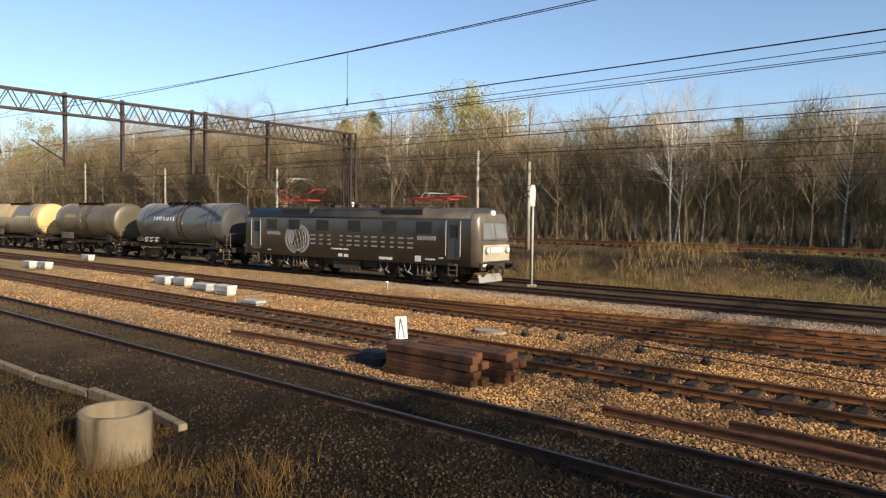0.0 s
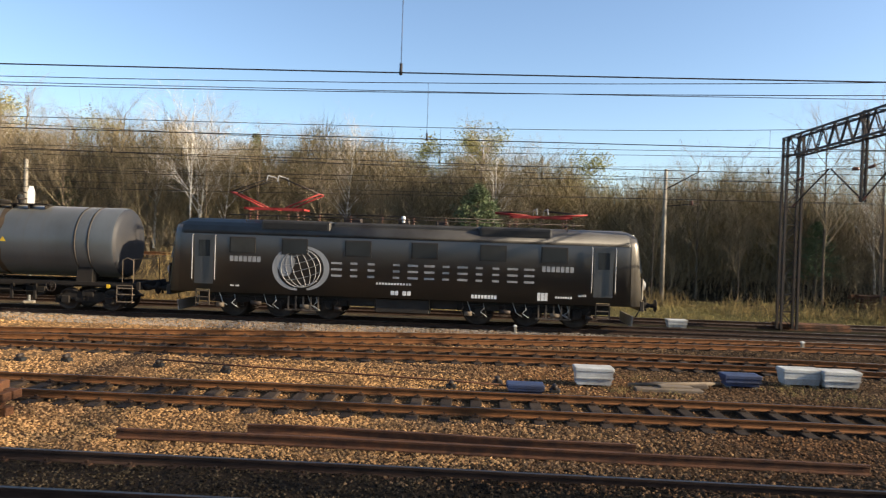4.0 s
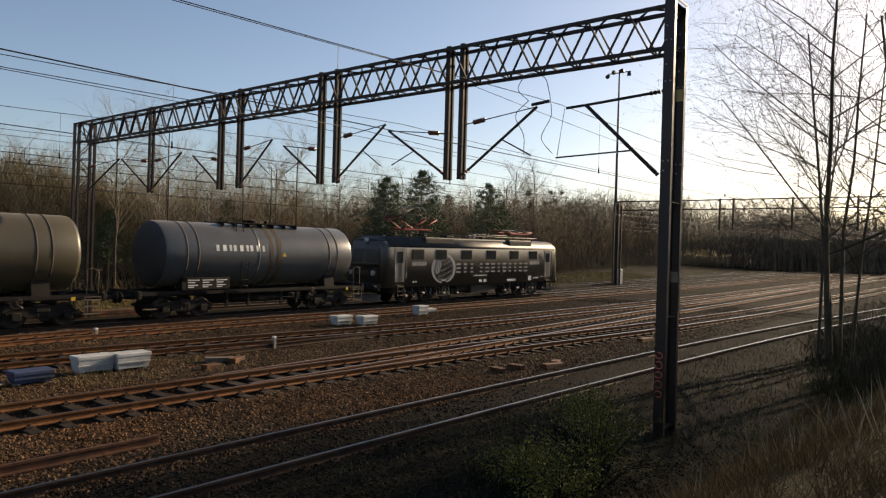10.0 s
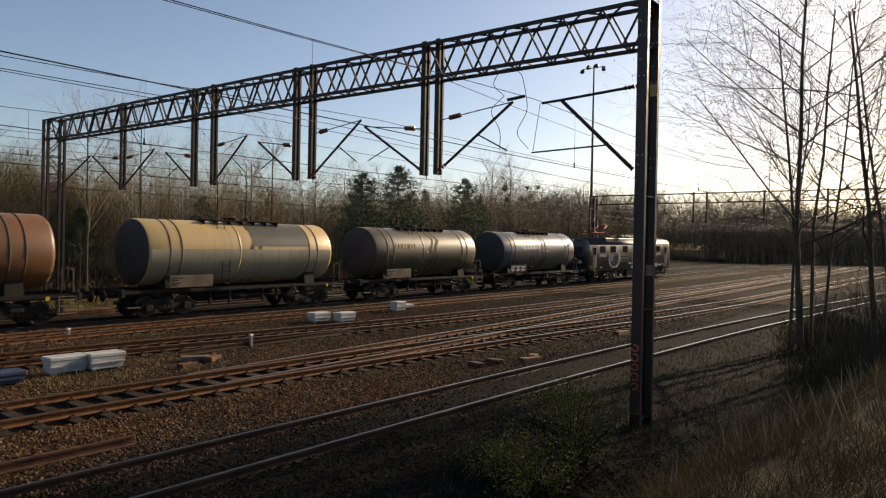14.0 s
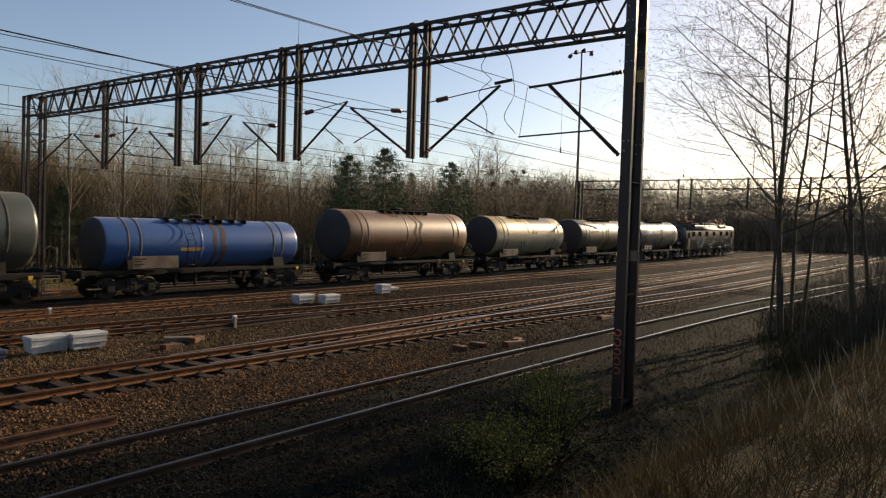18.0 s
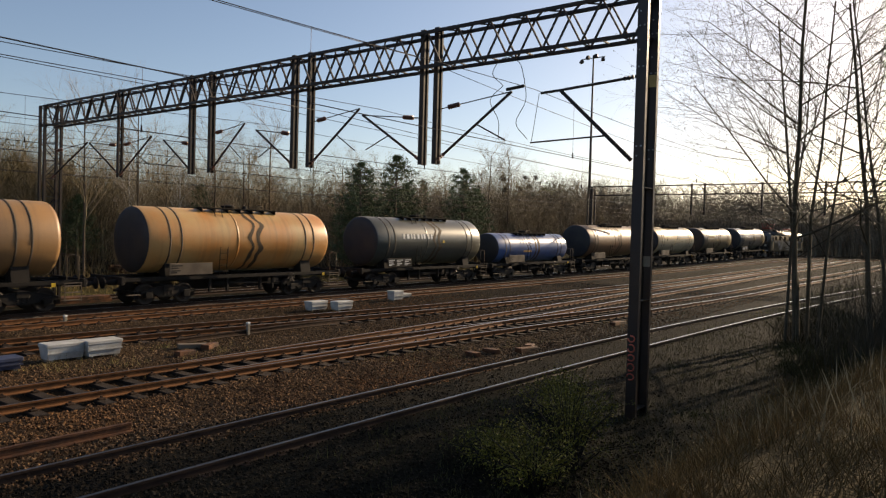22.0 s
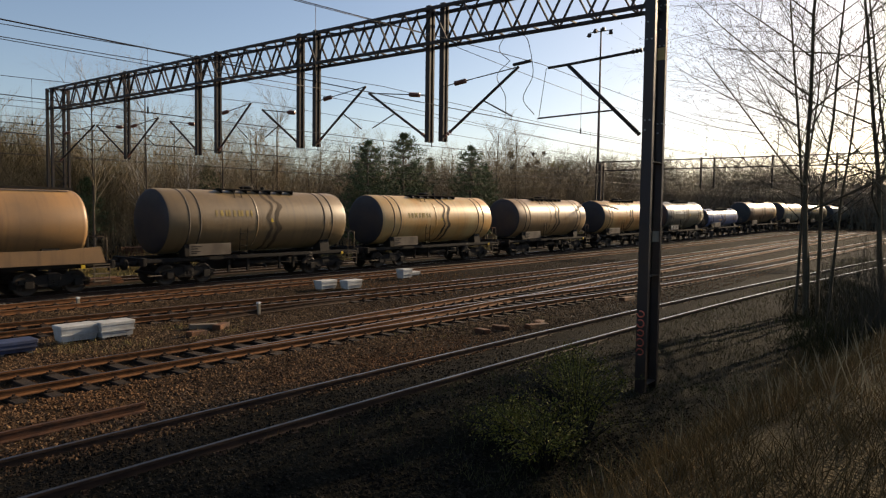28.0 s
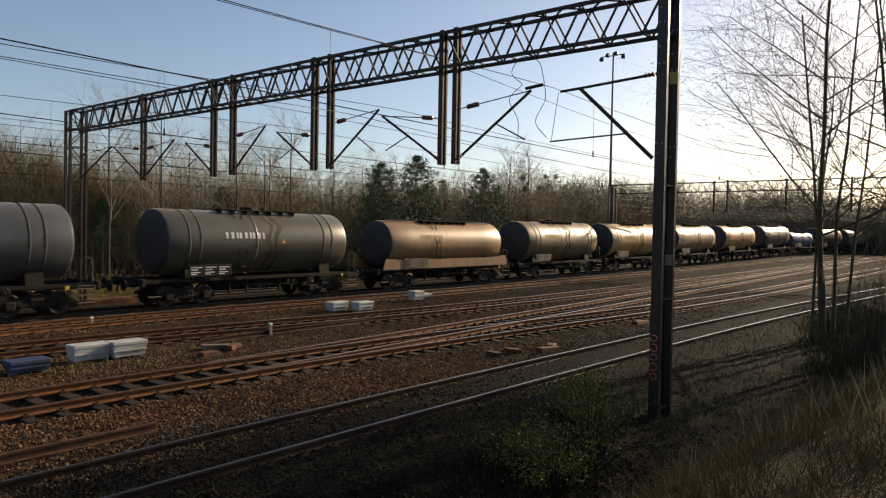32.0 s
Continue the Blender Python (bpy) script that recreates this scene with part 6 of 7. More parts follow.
def pine(seed, height, spread, base, label, narrow=False):
    rng, r2 = random.Random(seed), np.random.default_rng(seed)
    g = thing("pine_tree", pose(0, 0, -60), label, "pine tree", "pines at the wood's edge")
    t = Shape().tube([(0, 0, -0.2), (0.05, 0, height * 0.5), (0, 0.05, height * 0.97)], [height * 0.022, height * 0.014, 0.02], 7)
    cs = []
    levels = 15
    for i in range(levels):
        f = i / (levels - 1)
        z = base + (height - base) * f
        reach = spread * (1 - f) ** (0.9 if narrow else 0.55) * (0.75 + 0.5 * rng.random()) + 0.12
        n = 7 if f < 0.7 else 5
        for k in range(n):
            a = 2 * math.pi * (k + rng.random() * 0.8) / n + i
            rr = reach * rng.uniform(0.7, 1.15)
            tip = Vector((rr * math.cos(a), rr * math.sin(a), z + rr * rng.uniform(0.05, 0.35)))
            t.tube([(0, 0, z), tip], [0.03, 0.01], 3, False)
            for q in np.linspace(0.35, 1.0, 5):
                for _ in range(2):
                    cs.append(Vector((0, 0, z)).lerp(tip, q) + Vector((rng.gauss(0, 0.12), rng.gauss(0, 0.12), rng.gauss(0, 0.1))) * (reach * 0.5 + 0.5))
    part("trunk", t.mesh("trunk", MAT["bark"], False), "bark", g)
    c = np.repeat(np.array([tuple(p) for p in cs]), 9, 0)
    v, f = blades(len(c), r2, c + r2.normal(0, 0.09, c.shape), 0.26, 0.028, 0.15)
    part("crown", quick_mesh("crown", v, f, "needles"), "needles", g)
    return g


def place(proto, x, y, turn, scale=1.0):
    m = pose(x, y, gz1(x, y), 0, 0, turn)
    ob = copy_thing(proto, m)
    ob.matrix_basis = m @ Matrix.Diagonal((scale, scale, scale, 1))
    return ob


def retire(protos):
    """Removes the first copies, which stand nowhere."""
    for g in protos:
        for ob in (*g.children_recursive, g):
            bpy.data.objects.remove(ob)


rng = random.Random(11)
brown = [bare_tree(20 + i, h, 0.075 + 0.012 * (i % 3), "bark", "twigs", "slender leafless tree in the brown spring wood") for i, h in enumerate((9.5, 10.5, 11.5, 9.0, 10.0, 12.0, 8.5))]
pale = [bare_tree(50 + i, h, 0.1, "birch_bark", "birch_twigs", "white-barked leafless birch at the wood's edge", [(0, 0, 0, 0.16, -0.05), (8, 36, 0.55, 0.12, 0.0), (9, 38, 0.5, 0.1, 0.1), (17, 40, 0.36, 0.03, 0.3)], thin=2, group="birches") for i, h in enumerate((10.5, 9.5))]
green = []
for i, h in enumerate((11.0, 10.0)):
    g = bare_tree(70 + i, h, 0.12, "bark", "twigs_green", "tree in first yellow-green bud above the wood")
    rr = np.random.default_rng(500 + i)
    c = np.repeat(np.array([tuple(p) for p in TIPS]), 2, 0)
    v, f = blades(len(c), rr, c + rr.normal(0, 0.2, c.shape), 0.22, 0.05, 0.1)
    tagged(part("bud_spray", quick_mesh("bud_spray", v, f, "twigs_green"), "twigs_green", g), kind="stuff")
    green.append(g)


def wood_y(x):
    return np.interp(x, [-220, -60, -10, 10, 60, 110, 160, 210, 235], [47.5, 49.0, 50.5, 47.0, 44.0, 50.0, 52.0, 35.0, -70.0])


spots = []
for row in range(4):
    x = -215.0 + rng.random() * 3
    while x < 232:
        step = (3.3 + 0.3 * row) * rng.uniform(0.6, 1.5) * (1.0 if -110 < x < 110 else 2.6)
        y = float(wood_y(x)) + row * 4.0 + rng.uniform(-1.5, 1.5)
        kind = rng.random()
        proto = rng.choice(pale) if kind < 0.025 and row < 3 else (rng.choice(green) if kind < 0.09 and row > 1 else rng.choice(brown))
        tall = np.interp(x, [-220, -90, -60, -30, -10, 12, 60, 120, 230], [1.6, 1.42, 1.12, 0.93, 0.86, 0.84, 0.9, 1.15, 1.15])
        place(proto, x, y, rng.uniform(0, 360), float(tall) * rng.uniform(0.75, 1.12) * (0.9 if row < 2 else 1.0))
        x += step
for x, y, k in ((24.5, 43.0, 1.05), (27.5, 44.5, 1.0), (30.5, 43.5, 1.12), (34.0, 45.0, 1.05), (21.5, 44.0, 0.95), (37.5, 46.0, 1.0), (70.0, 46.0, 1.05), (76.0, 47.0, 1.1), (82.0, 48.5, 1.15)):
    place(rng.choice(brown), x, y, rng.uniform(0, 360), k)
for x, y, k in ((-105, 52, 1.45), (-65.6, 53, 1.2), (-57.2, 54, 1.2), (-50.0, 54, 1.15), (-36.5, 52.5, 1.0), (-24.5, 53, 0.9), (-9.5, 51.5, 0.85), (28, 50, 0.8)):
    place(rng.choice(pale), x, y, rng.uniform(0, 360), k)
place(green[0], -46.5, 57.5, 40, 1.15), place(green[1], -43.5, 58.5, 160, 1.12), place(green[0], -49.0, 59.5, 250, 1.1), place(green[1], -70.0, 62, 250, 1.0), place(green[0], -33.0, 60, 100, 0.85)
retire(brown + pale + green)
big_birch = bare_tree(91, 10.6, 0.085, "birch_bark", "birch_twigs", "tall white birch with spreading leafless crown", thin=1, plan=[(0, 0, 0, 0.16, -0.15), (7, 42, 0.6, 0.14, -0.05), (7, 44, 0.55, 0.12, 0.0), (14, 46, 0.5, 0.06, 0.3)], lean=0.12, group="birches")
for x, y, a, k in ((-20.6, 50.6, 30, 0.97), (-20.3, 50.5, 150, 0.9), (-20.0, 50.8, 260, 0.8), (-18.6, 51.4, 80, 0.7), (-48.0, 50.5, 200, 1.05), (1.5, 49.5, 10, 0.8)):
    place(big_birch, x, y, a, k)
retire([big_birch])
for i, (x, y, z) in enumerate(((73.1, 46.0, 10.3), (74.4, 46.6, 9.0), (81.8, 48.0, 11.2), (83.8, 48.4, 10.2), (84.7, 48.0, 11.4), (78.8, 47.0, 9.4))):
    g = thing("mistletoe", pose(x, y, z), "dark round mistletoe clump high in a bare tree", "mistletoe", "mistletoe clumps")
    rr = np.random.default_rng(300 + i)
    c = rr.normal(0, 0.16, (260, 3))
    v, f = blades(260, rr, c, 0.3, 0.02, -0.25)
    part("leaves", quick_mesh("leaves", v, f, "slope_bark"), "slope_bark", g)
    part("stalk", Shape().tube([(0, 0, -2.2), (0.05, 0.04, -1.0), (0, 0, 0)], 0.03, 5), "slope_bark", g)
pines = [pine(5, 6.2, 2.0, 1.3, "young green pine standing before the wood"), pine(6, 8.5, 2.2, 2.8, "dark green pine among bare trees"), pine(7, 9.5, 1.6, 2.0, "narrow dark green spruce among bare trees", True), pine(8, 8.0, 2.5, 1.0, "full dark green pine at the edge of the grass")]
for i, x, y, a, k in ((0, 0.2, 41.0, 0, 0.98), (3, 40.8, 39.0, 10, 1.08), (3, 45.5, 39.3, 100, 1.2), (3, 55.2, 39.2, 200, 1.15), (3, 59.5, 40.5, 300, 0.95), (3, 50.0, 42.0, 60, 0.95), (3, 43.0, 41.5, 220, 0.95), (2, -18.0, 57.0, 20, 0.95), (2, -14.8, 57.5, 80, 0.82), (2, -12.5, 58.0, 80, 0.8), (1, -30.5, 51.5, 80, 0.6), (2, 84.4, 60, 0, 1.02), (1, 90, 58, 0, 0.9), (2, 70.0, 56, 0, 0.95), (1, 31.0, 46.0, 0, 0.75), (1, -62.0, 60.0, 0, 1.6), (1, -68.0, 61.0, 70, 1.55), (1, 22.0, 46.0, 130, 0.6), (2, 105, 60, 0, 0.95)):
    place(pines[i], x, y, a, k)
retire(pines)

# the trees close by on the slope
LIMB[0] = 0.42
near_plan = [(0, 0, 0, 0.16, -0.1), (7, 42, 0.6, 0.2, -0.1), (9, 46, 0.55, 0.2, 0.1), (13, 60, 0.55, 0.08, 0.3)]
close = []
for i, (h, rad) in enumerate(((10.5, 0.085), (10.0, 0.06), (8.5, 0.05))):
    g = bare_tree(131 + i, h, rad, "slope_bark", "slope_bark", "leafless alder with hanging catkins on the grassy slope", near_plan, 0.2, group="trees on the slope")
    rr = np.random.default_rng(400 + i)
    c = np.array([tuple(p) for p in TIPS])[::2]
    v, f = blades(len(c), rr, c, 0.07, 0.012, 0.05)
    v = v.reshape(-1, 3, 3)
    v[:, 2] = c + np.array((0, 0, -0.06)) + rr.normal(0, 0.012, c.shape)
    tagged(part("catkin_spray", quick_mesh("catkin_spray", v.reshape(-1, 3), f, "slope_bark"), "slope_bark", g), kind="stuff")
    close.append(g)
for i, x, y, a, k in ((0, 28.6, 5.05, 20, 1.3), (1, 28.9, 4.75, 140, 1.25), (2, 29.3, 4.45, 200, 1.3), (0, 29.6, 2.7, 250, 1.25), (1, 29.9, 2.35, 30, 1.3), (2, 28.2, 5.35, 300, 1.2), (1, 28.4, 4.95, 70, 1.2), (0, 33.0, 1.2, 80, 1.2), (1, 36.0, 0.2, 10, 1.2), (2, 38.0, -1.5, 130, 1.2), (0, 46.0, -3.0, 180, 1.1), (1, 55.0, -4.0, 80, 1.1)):
    place(close[i], x, y, a, k)
retire(close)


# ---- brush, far woods and grass ----
def stems(n, x, y, z, h, r, lean, seed, mat, name, label, category, forks=2):
    """Thin upright shoots, each with short side shoots, joined."""
    q = np.random.default_rng(seed)
    vs, fs, k = [], [], 0

    def shoots(base, top, rad):
        nonlocal k
        m = len(base)
        a = q.uniform(0, 2 * np.pi, m)
        ring = [np.stack([np.cos(a + t), np.sin(a + t), 0 * a], 1) for t in (0, 2.09, 4.19)]
        mid = (base + top) / 2 + q.normal(0, 0.04, base.shape) * h.mean()
        pts = [base + rad[:, None] * c for c in ring] + [mid + 0.7 * rad[:, None] * c for c in ring] + [top]
        v = np.stack(pts, 1).reshape(-1, 3)
        o = k + 7 * np.arange(m)[:, None]
        f = [(0, 1, 4), (0, 4, 3), (1, 2, 5), (1, 5, 4), (2, 0, 3), (2, 3, 5), (3, 4, 6), (4, 5, 6), (5, 3, 6)]
        fs.append((o[:, :, None] + np.array(f)[None]).reshape(-1, 3))
        vs.append(v)
        k += 7 * m

    base = np.stack([x, y, z], 1)
    off = q.normal(0, lean, (n, 3)) * h[:, None]
    off[:, 2] = h
    top = base + off
    shoots(base, top, r)
    for _ in range(forks):
        u = q.uniform(0.25, 0.85, (n, 1))
        b = base + off * u
        e = q.normal(0, 0.55, (n, 3))
        e[:, 2] = np.abs(e[:, 2]) + 0.35
        shoots(b, b + e * h[:, None] * 0.42 * (1.1 - u), r * 0.6)
    ob = new(name, quick_mesh(name, np.concatenate(vs), np.concatenate(fs), mat))
    return tagged(ob, label, category, kind="stuff")


q = np.random.default_rng(4)
n = 19000
x = q.uniform(-140, 170, n)
y = wood_y(x) - 1.5 + np.abs(q.normal(0, 10, n))
stems(n, x, y, surface_z(x, y) - 0.1, 5.0 * q.random(n) ** 1.6 + 0.4, q.uniform(0.006, 0.016, n), 0.3, 5, "undergrowth", "undergrowth", "tangled brown leafless undergrowth below the trees", "undergrowth", 4)
n = 6000
x = q.uniform(-190, 200, n)
y = wood_y(x) + q.uniform(3, 34, n)
tall = np.interp(x, [-220, -60, -10, 15, 60, 120, 230], [1.5, 1.08, 0.94, 0.9, 0.9, 1.0, 0.95])
stems(n, x, y, surface_z(x, y) - 0.1, q.uniform(6, 11.5, n) * tall, q.uniform(0.01, 0.026, n), 0.1, 16, "twig_haze", "inner_wood", "dense brown leafless saplings deep in the wood", "woodland", 18)
n = 7000
x = q.uniform(-330, 330, n)
y = np.where(x < 150, q.uniform(82, 125, n), np.interp(x, [150, 210, 250, 330], [85, 60, -40, -120]) + q.uniform(0, 60, n))
stems(n, x, y, surface_z(x, y) - 0.1, q.uniform(7, 12.5, n) * np.where(x < -20, 1.15, 0.85), q.uniform(0.03, 0.07, n), 0.05, 6, "twig_haze", "far_woods", "distant brown leafless woodland behind the yard", "woodland", 9)
n = 7000
x = q.uniform(-48, 34, n)
y = q.uniform(37.5, 44, n)
keep = (np.array([noise.noise((a * 0.15, b * 0.3, 2)) for a, b in zip(x, y)]) > 0.05)
x, y = x[keep], y[keep]
n = len(x)
stems(n, x, y, surface_z(x, y) - 0.05, q.uniform(0.3, 1.3, n), q.uniform(0.008, 0.016, n), 0.35, 7, "brush", "brushwood", "dry yellow brushwood and reeds on the bank", "brushwood", 3)
n = 4800
x = q.uniform(150, 215, n)
y = q.uniform(-95, 50, n)
stems(n, x, y, surface_z(x, y) - 0.1, q.uniform(6.0, 12.5, n), q.uniform(0.05, 0.11, n), 0.07, 26, "far_twigs", "end_wood", "dark leafless woodland closing the view along the tracks", "woodland", 10)


def twig_cloud(n, x, y, top, low, size, width, mat, name, label, seed):
    """Fine outer twigs, standing up and outwards, thinner towards the tree tops."""
    r = np.random.default_rng(seed)
    z = surface_z(x, y) + top * (low + (1 - low) * r.random(n) ** 0.8)
    base = np.stack([x, y, z], 1)
    way = r.normal(0, 0.5, (n, 3))
    way[:, 2] = np.abs(way[:, 2]) + 0.5
    long = way * (size * r.uniform(0.5, 1.3, n))[:, None]
    side = r.normal(0, 1, (n, 3))
    side -= (side * way).sum(1)[:, None] * way / (way * way).sum(1)[:, None]
    side *= (width * 0.5 / np.linalg.norm(side, axis=1))[:, None]
    v = np.stack([base - side, base + side, base + long], 1).reshape(-1, 3)
    ob = new(name, quick_mesh(name, v, np.arange(3 * n).reshape(-1, 3), mat))
    return tagged(ob, label, "woodland", kind="stuff")


n = 360000
x = np.where(q.random(n) < 0.7, q.uniform(-130, 25, n), q.uniform(-190, 125, n))
y = wood_y(x) + np.abs(q.normal(0, 9, n))
wave = 1 + 0.13 * np.sin(x * 0.43) + 0.1 * np.sin(x * 1.13 + y * 0.4) + 0.08 * np.sin(x * 2.3 - y * 0.9)
tall = np.interp(x, [-220, -90, -60, -30, -10, 15, 60, 120, 230], [13.6, 12.0, 9.4, 8.0, 7.4, 6.6, 6.2, 7.4, 8.0]) * wave
twig_cloud(n, x, y, tall, 0.12, 1.5, 0.028, "fine_twigs", "fine_twigs", "haze of fine brown twigs in the leafless wood", 77)
n = 45000
x = q.uniform(85, 212, n)
y = wood_y(x) + np.abs(q.normal(0, 12, n))
wave = 1 + 0.15 * np.sin(x * 0.23) + 0.12 * np.sin(x * 0.61 + y * 0.4) + 0.08 * np.sin(x * 1.3 - y * 0.9)
twig_cloud(n, x, y, np.interp(x, [85, 110, 150, 212], [6.5, 9.0, 11.0, 12.0]) * wave, 0.1, 2.2, 0.06, "far_twigs", "far_twigs", "haze of grey-brown twigs closing the far view", 79)
n = 60000
x = q.uniform(-190, 150, n)
y = wood_y(x) + 6 + np.abs(q.normal(0, 16, n))
twig_cloud(n, x, y, np.full(n, 3.6), 0.0, 1.8, 0.07, "fine_twigs", "thicket_twigs", "dense brown thicket deep between the trunks", 80)
n = 60000
x = q.uniform(145, 215, n)
y = q.uniform(-95, 50, n)
wave = 1 + 0.15 * np.sin(y * 0.21) + 0.12 * np.sin(y * 0.57 + x * 0.4) + 0.08 * np.sin(y * 1.3 - x * 0.9)
twig_cloud(n, x, y, 11.5 * wave, 0.05, 2.6, 0.09, "far_twigs", "far_twigs", "haze of grey-brown twigs closing the far view", 78)
n = 2600
x = np.concatenate([q.uniform(21, 60, n // 2), q.uniform(22, 30, n - n // 2)])
y = np.clip(q.normal(0.6, 1.5, n), -5, 3.9) - np.clip(x - 26, 0, 40) * 0.14
stems(n, x, y, surface_z(x, y) - 0.1, q.uniform(0.8, 4.2, n), q.uniform(0.004, 0.011, n), 0.2, 8, "slope_bark", "thicket", "dark leafless thicket under the trees on the slope", "thicket", 5)


def grass(n, x, y, size, width, mat, name, label, seed, droop=0.6):
    r = np.random.default_rng(seed)
    c = np.stack([x, y, surface_z(x, y) - 0.03], 1)
    v, f = blades(n, r, c, 1.0, width, droop)
    v = v.reshape(-1, 3, 3)
    v[:, 2] = c + (v[:, 2] - c) * np.asarray(size).reshape(-1, 1)
    ob = new(name, quick_mesh(name, v.reshape(-1, 3), f, mat))
    return tagged(ob, label, "grass", kind="stuff")


def clumps(n, per, x0, x1, y0, y1, spread, seed, where=None):
    r = np.random.default_rng(seed)
    cx, cy = r.uniform(x0, x1, n), r.uniform(y0, y1, n)
    if where is not None:
        k = where(cx, cy)
        cx, cy = cx[k], cy[k]
    x = np.repeat(cx, per) + r.normal(0, spread, len(cx) * per)
    y = np.repeat(cy, per) + r.normal(0, spread, len(cy) * per)
    return x, y, r


def slope_left(a, b):
    return b < 6.0 - 0.5 * np.clip((-8 - a) / 4, 0, 1) + 0.5 * np.sin(a * 2.1) + 0.4 * np.sin(a * 5.3 + b * 3)


x, y, r = clumps(1250, 40, -21, -1.0, 0.6, 7.0, 0.07, 21, slope_left)
grass(len(x), x, y, r.uniform(0.1, 0.32, len(x)) * np.repeat(r.uniform(0.5, 1.5, len(x) // 40), 40), 0.0035, "dry_grass", "tall_dry_grass", "tall dry straw-coloured grass on the slope", 22, 1.7)
x, y, r = clumps(620, 9, -21, -1.0, 0.6, 6.6, 0.12, 41, slope_left)
grass(len(x), x, y, r.uniform(0.35, 0.8, len(x)), 0.0045, "dry_grass", "dry_grass_stalks", "long golden stalks of dead grass", 42, 2.6)
x, y, r = clumps(60, 16, -12.1, -9.7, 3.6, 5.3, 0.08, 43, lambda a, b: np.hypot(a + 10.75, b - 4.95) > 0.66)
grass(len(x), x, y, r.uniform(0.3, 0.75, len(x)), 0.004, "dry_grass", "ring_grass", "long dry grass crowding the concrete ring", 44, 2.0)
x, y, r = clumps(3600, 20, 1.2, 26, -1.2, 3.8, 0.1, 23)
grass(len(x), x, y, r.uniform(0.08, 0.4, len(x)), 0.004, "slope_straw", "slope_grass", "dry brownish grass with pale seed heads on the slope", 24, 1.6)
x, y, r = clumps(3000, 12, -75, -9, 36.2, 44.6, 0.3, 65)
grass(len(x), x, y, r.uniform(0.1, 0.45, len(x)), 0.014, "slope_straw", "verge_straw", "brown dead grass and litter on the bank", 66, 0.9)
x, y, r = clumps(6000, 12, -12, 90, 36.2, 45, 0.25, 25)
grass(len(x), x, y, r.uniform(0.06, 0.3, len(x)), 0.014, "green_grass", "verge_grass", "short yellow-green grass on the far verge", 26, 1.2)
x, y, r = clumps(900, 9, -30, 45, 6.0, 27, 0.09, 27, lambda a, b: np.array([noise.noise((u * 0.3, w * 0.5, 9)) for u, w in zip(a, b)]) > 0.12)
grass(len(x), x, y, r.uniform(0.05, 0.2, len(x)), 0.006, "dry_grass", "track_weeds", "sparse dry weeds between the rails", 28, 0.8)
x, y, r = clumps(2600, 12, 7.5, 62, 1.5, 8.2, 0.18, 29)
grass(len(x), x, y, r.uniform(0.06, 0.24, len(x)), 0.007, "ditch_green", "ditch_grass", "dark green grass in the shaded ditch", 30, 1.4)
x, y, r = clumps(700, 30, 15, 40, 0.2, 6.2, 0.3, 71, lambda a, b: b < 0.2 * a - 0.3)
grass(len(x), x, y, r.uniform(0.15, 0.75, len(x)) * ease(x, 13, 24), 0.011, "bramble", "bramble_thicket", "low dark green bramble and nettle under the trees", 72, 1.1)
x, y, r = clumps(1900, 12, 18, 85, 2.0, 27, 0.3, 75, lambda a, b: (np.sin(a * 0.55 + b) + np.sin(b * 1.7 - a * 0.3) > 0.3) | (b < 7.5))
grass(len(x), x, y, r.uniform(0.04, 0.2, len(x)), 0.012, "bramble", "yard_grass", "low dark grass and dead stalks between the tracks", 76, 1.2)
x, y, r = clumps(700, 10, 16, 70, 9.0, 27, 0.3, 77, lambda a, b: np.sin(a * 0.4 + b * 0.7) + np.sin(b * 1.3) > 0.4)
grass(len(x), x, y, r.uniform(0.03, 0.12, len(x)), 0.012, "dry_grass", "yard_straw", "reddish dead stalks in patches between the tracks", 78, 1.3)
x, y, r = clumps(120, 22, 13.5, 30, 10.6, 13.2, 0.16, 73, lambda a, b: np.sin(a * 1.3) + np.sin(b * 2.3 + a * 0.7) > 0.1)
grass(len(x), x, y, r.uniform(0.05, 0.2, len(x)), 0.006, "green_grass", "track_side_weeds", "yellow-green weeds among timber blocks", 74, 1.4)

x, y, r = clumps(150, 26, 3.0, 14.0, 15.9, 18.6, 0.14, 47, lambda a, b: np.sin(a * 1.7) + np.sin(b * 2.9 + a) > 0.2)
grass(len(x), x, y, r.uniform(0.06, 0.26, len(x)), 0.005, "green_grass", "yard_weeds", "yellow-green weeds round the trackside boxes", 48, 1.5)

x, y, r = clumps(170, 4, 6.5, 20, 0.6, 3.6, 0.12, 51)
grass(len(x), x, y, r.uniform(0.3, 0.62, len(x)), 0.008, "seed_head", "seed_stalks", "pale seed heads of dry grass on the crest", 52, 1.8)

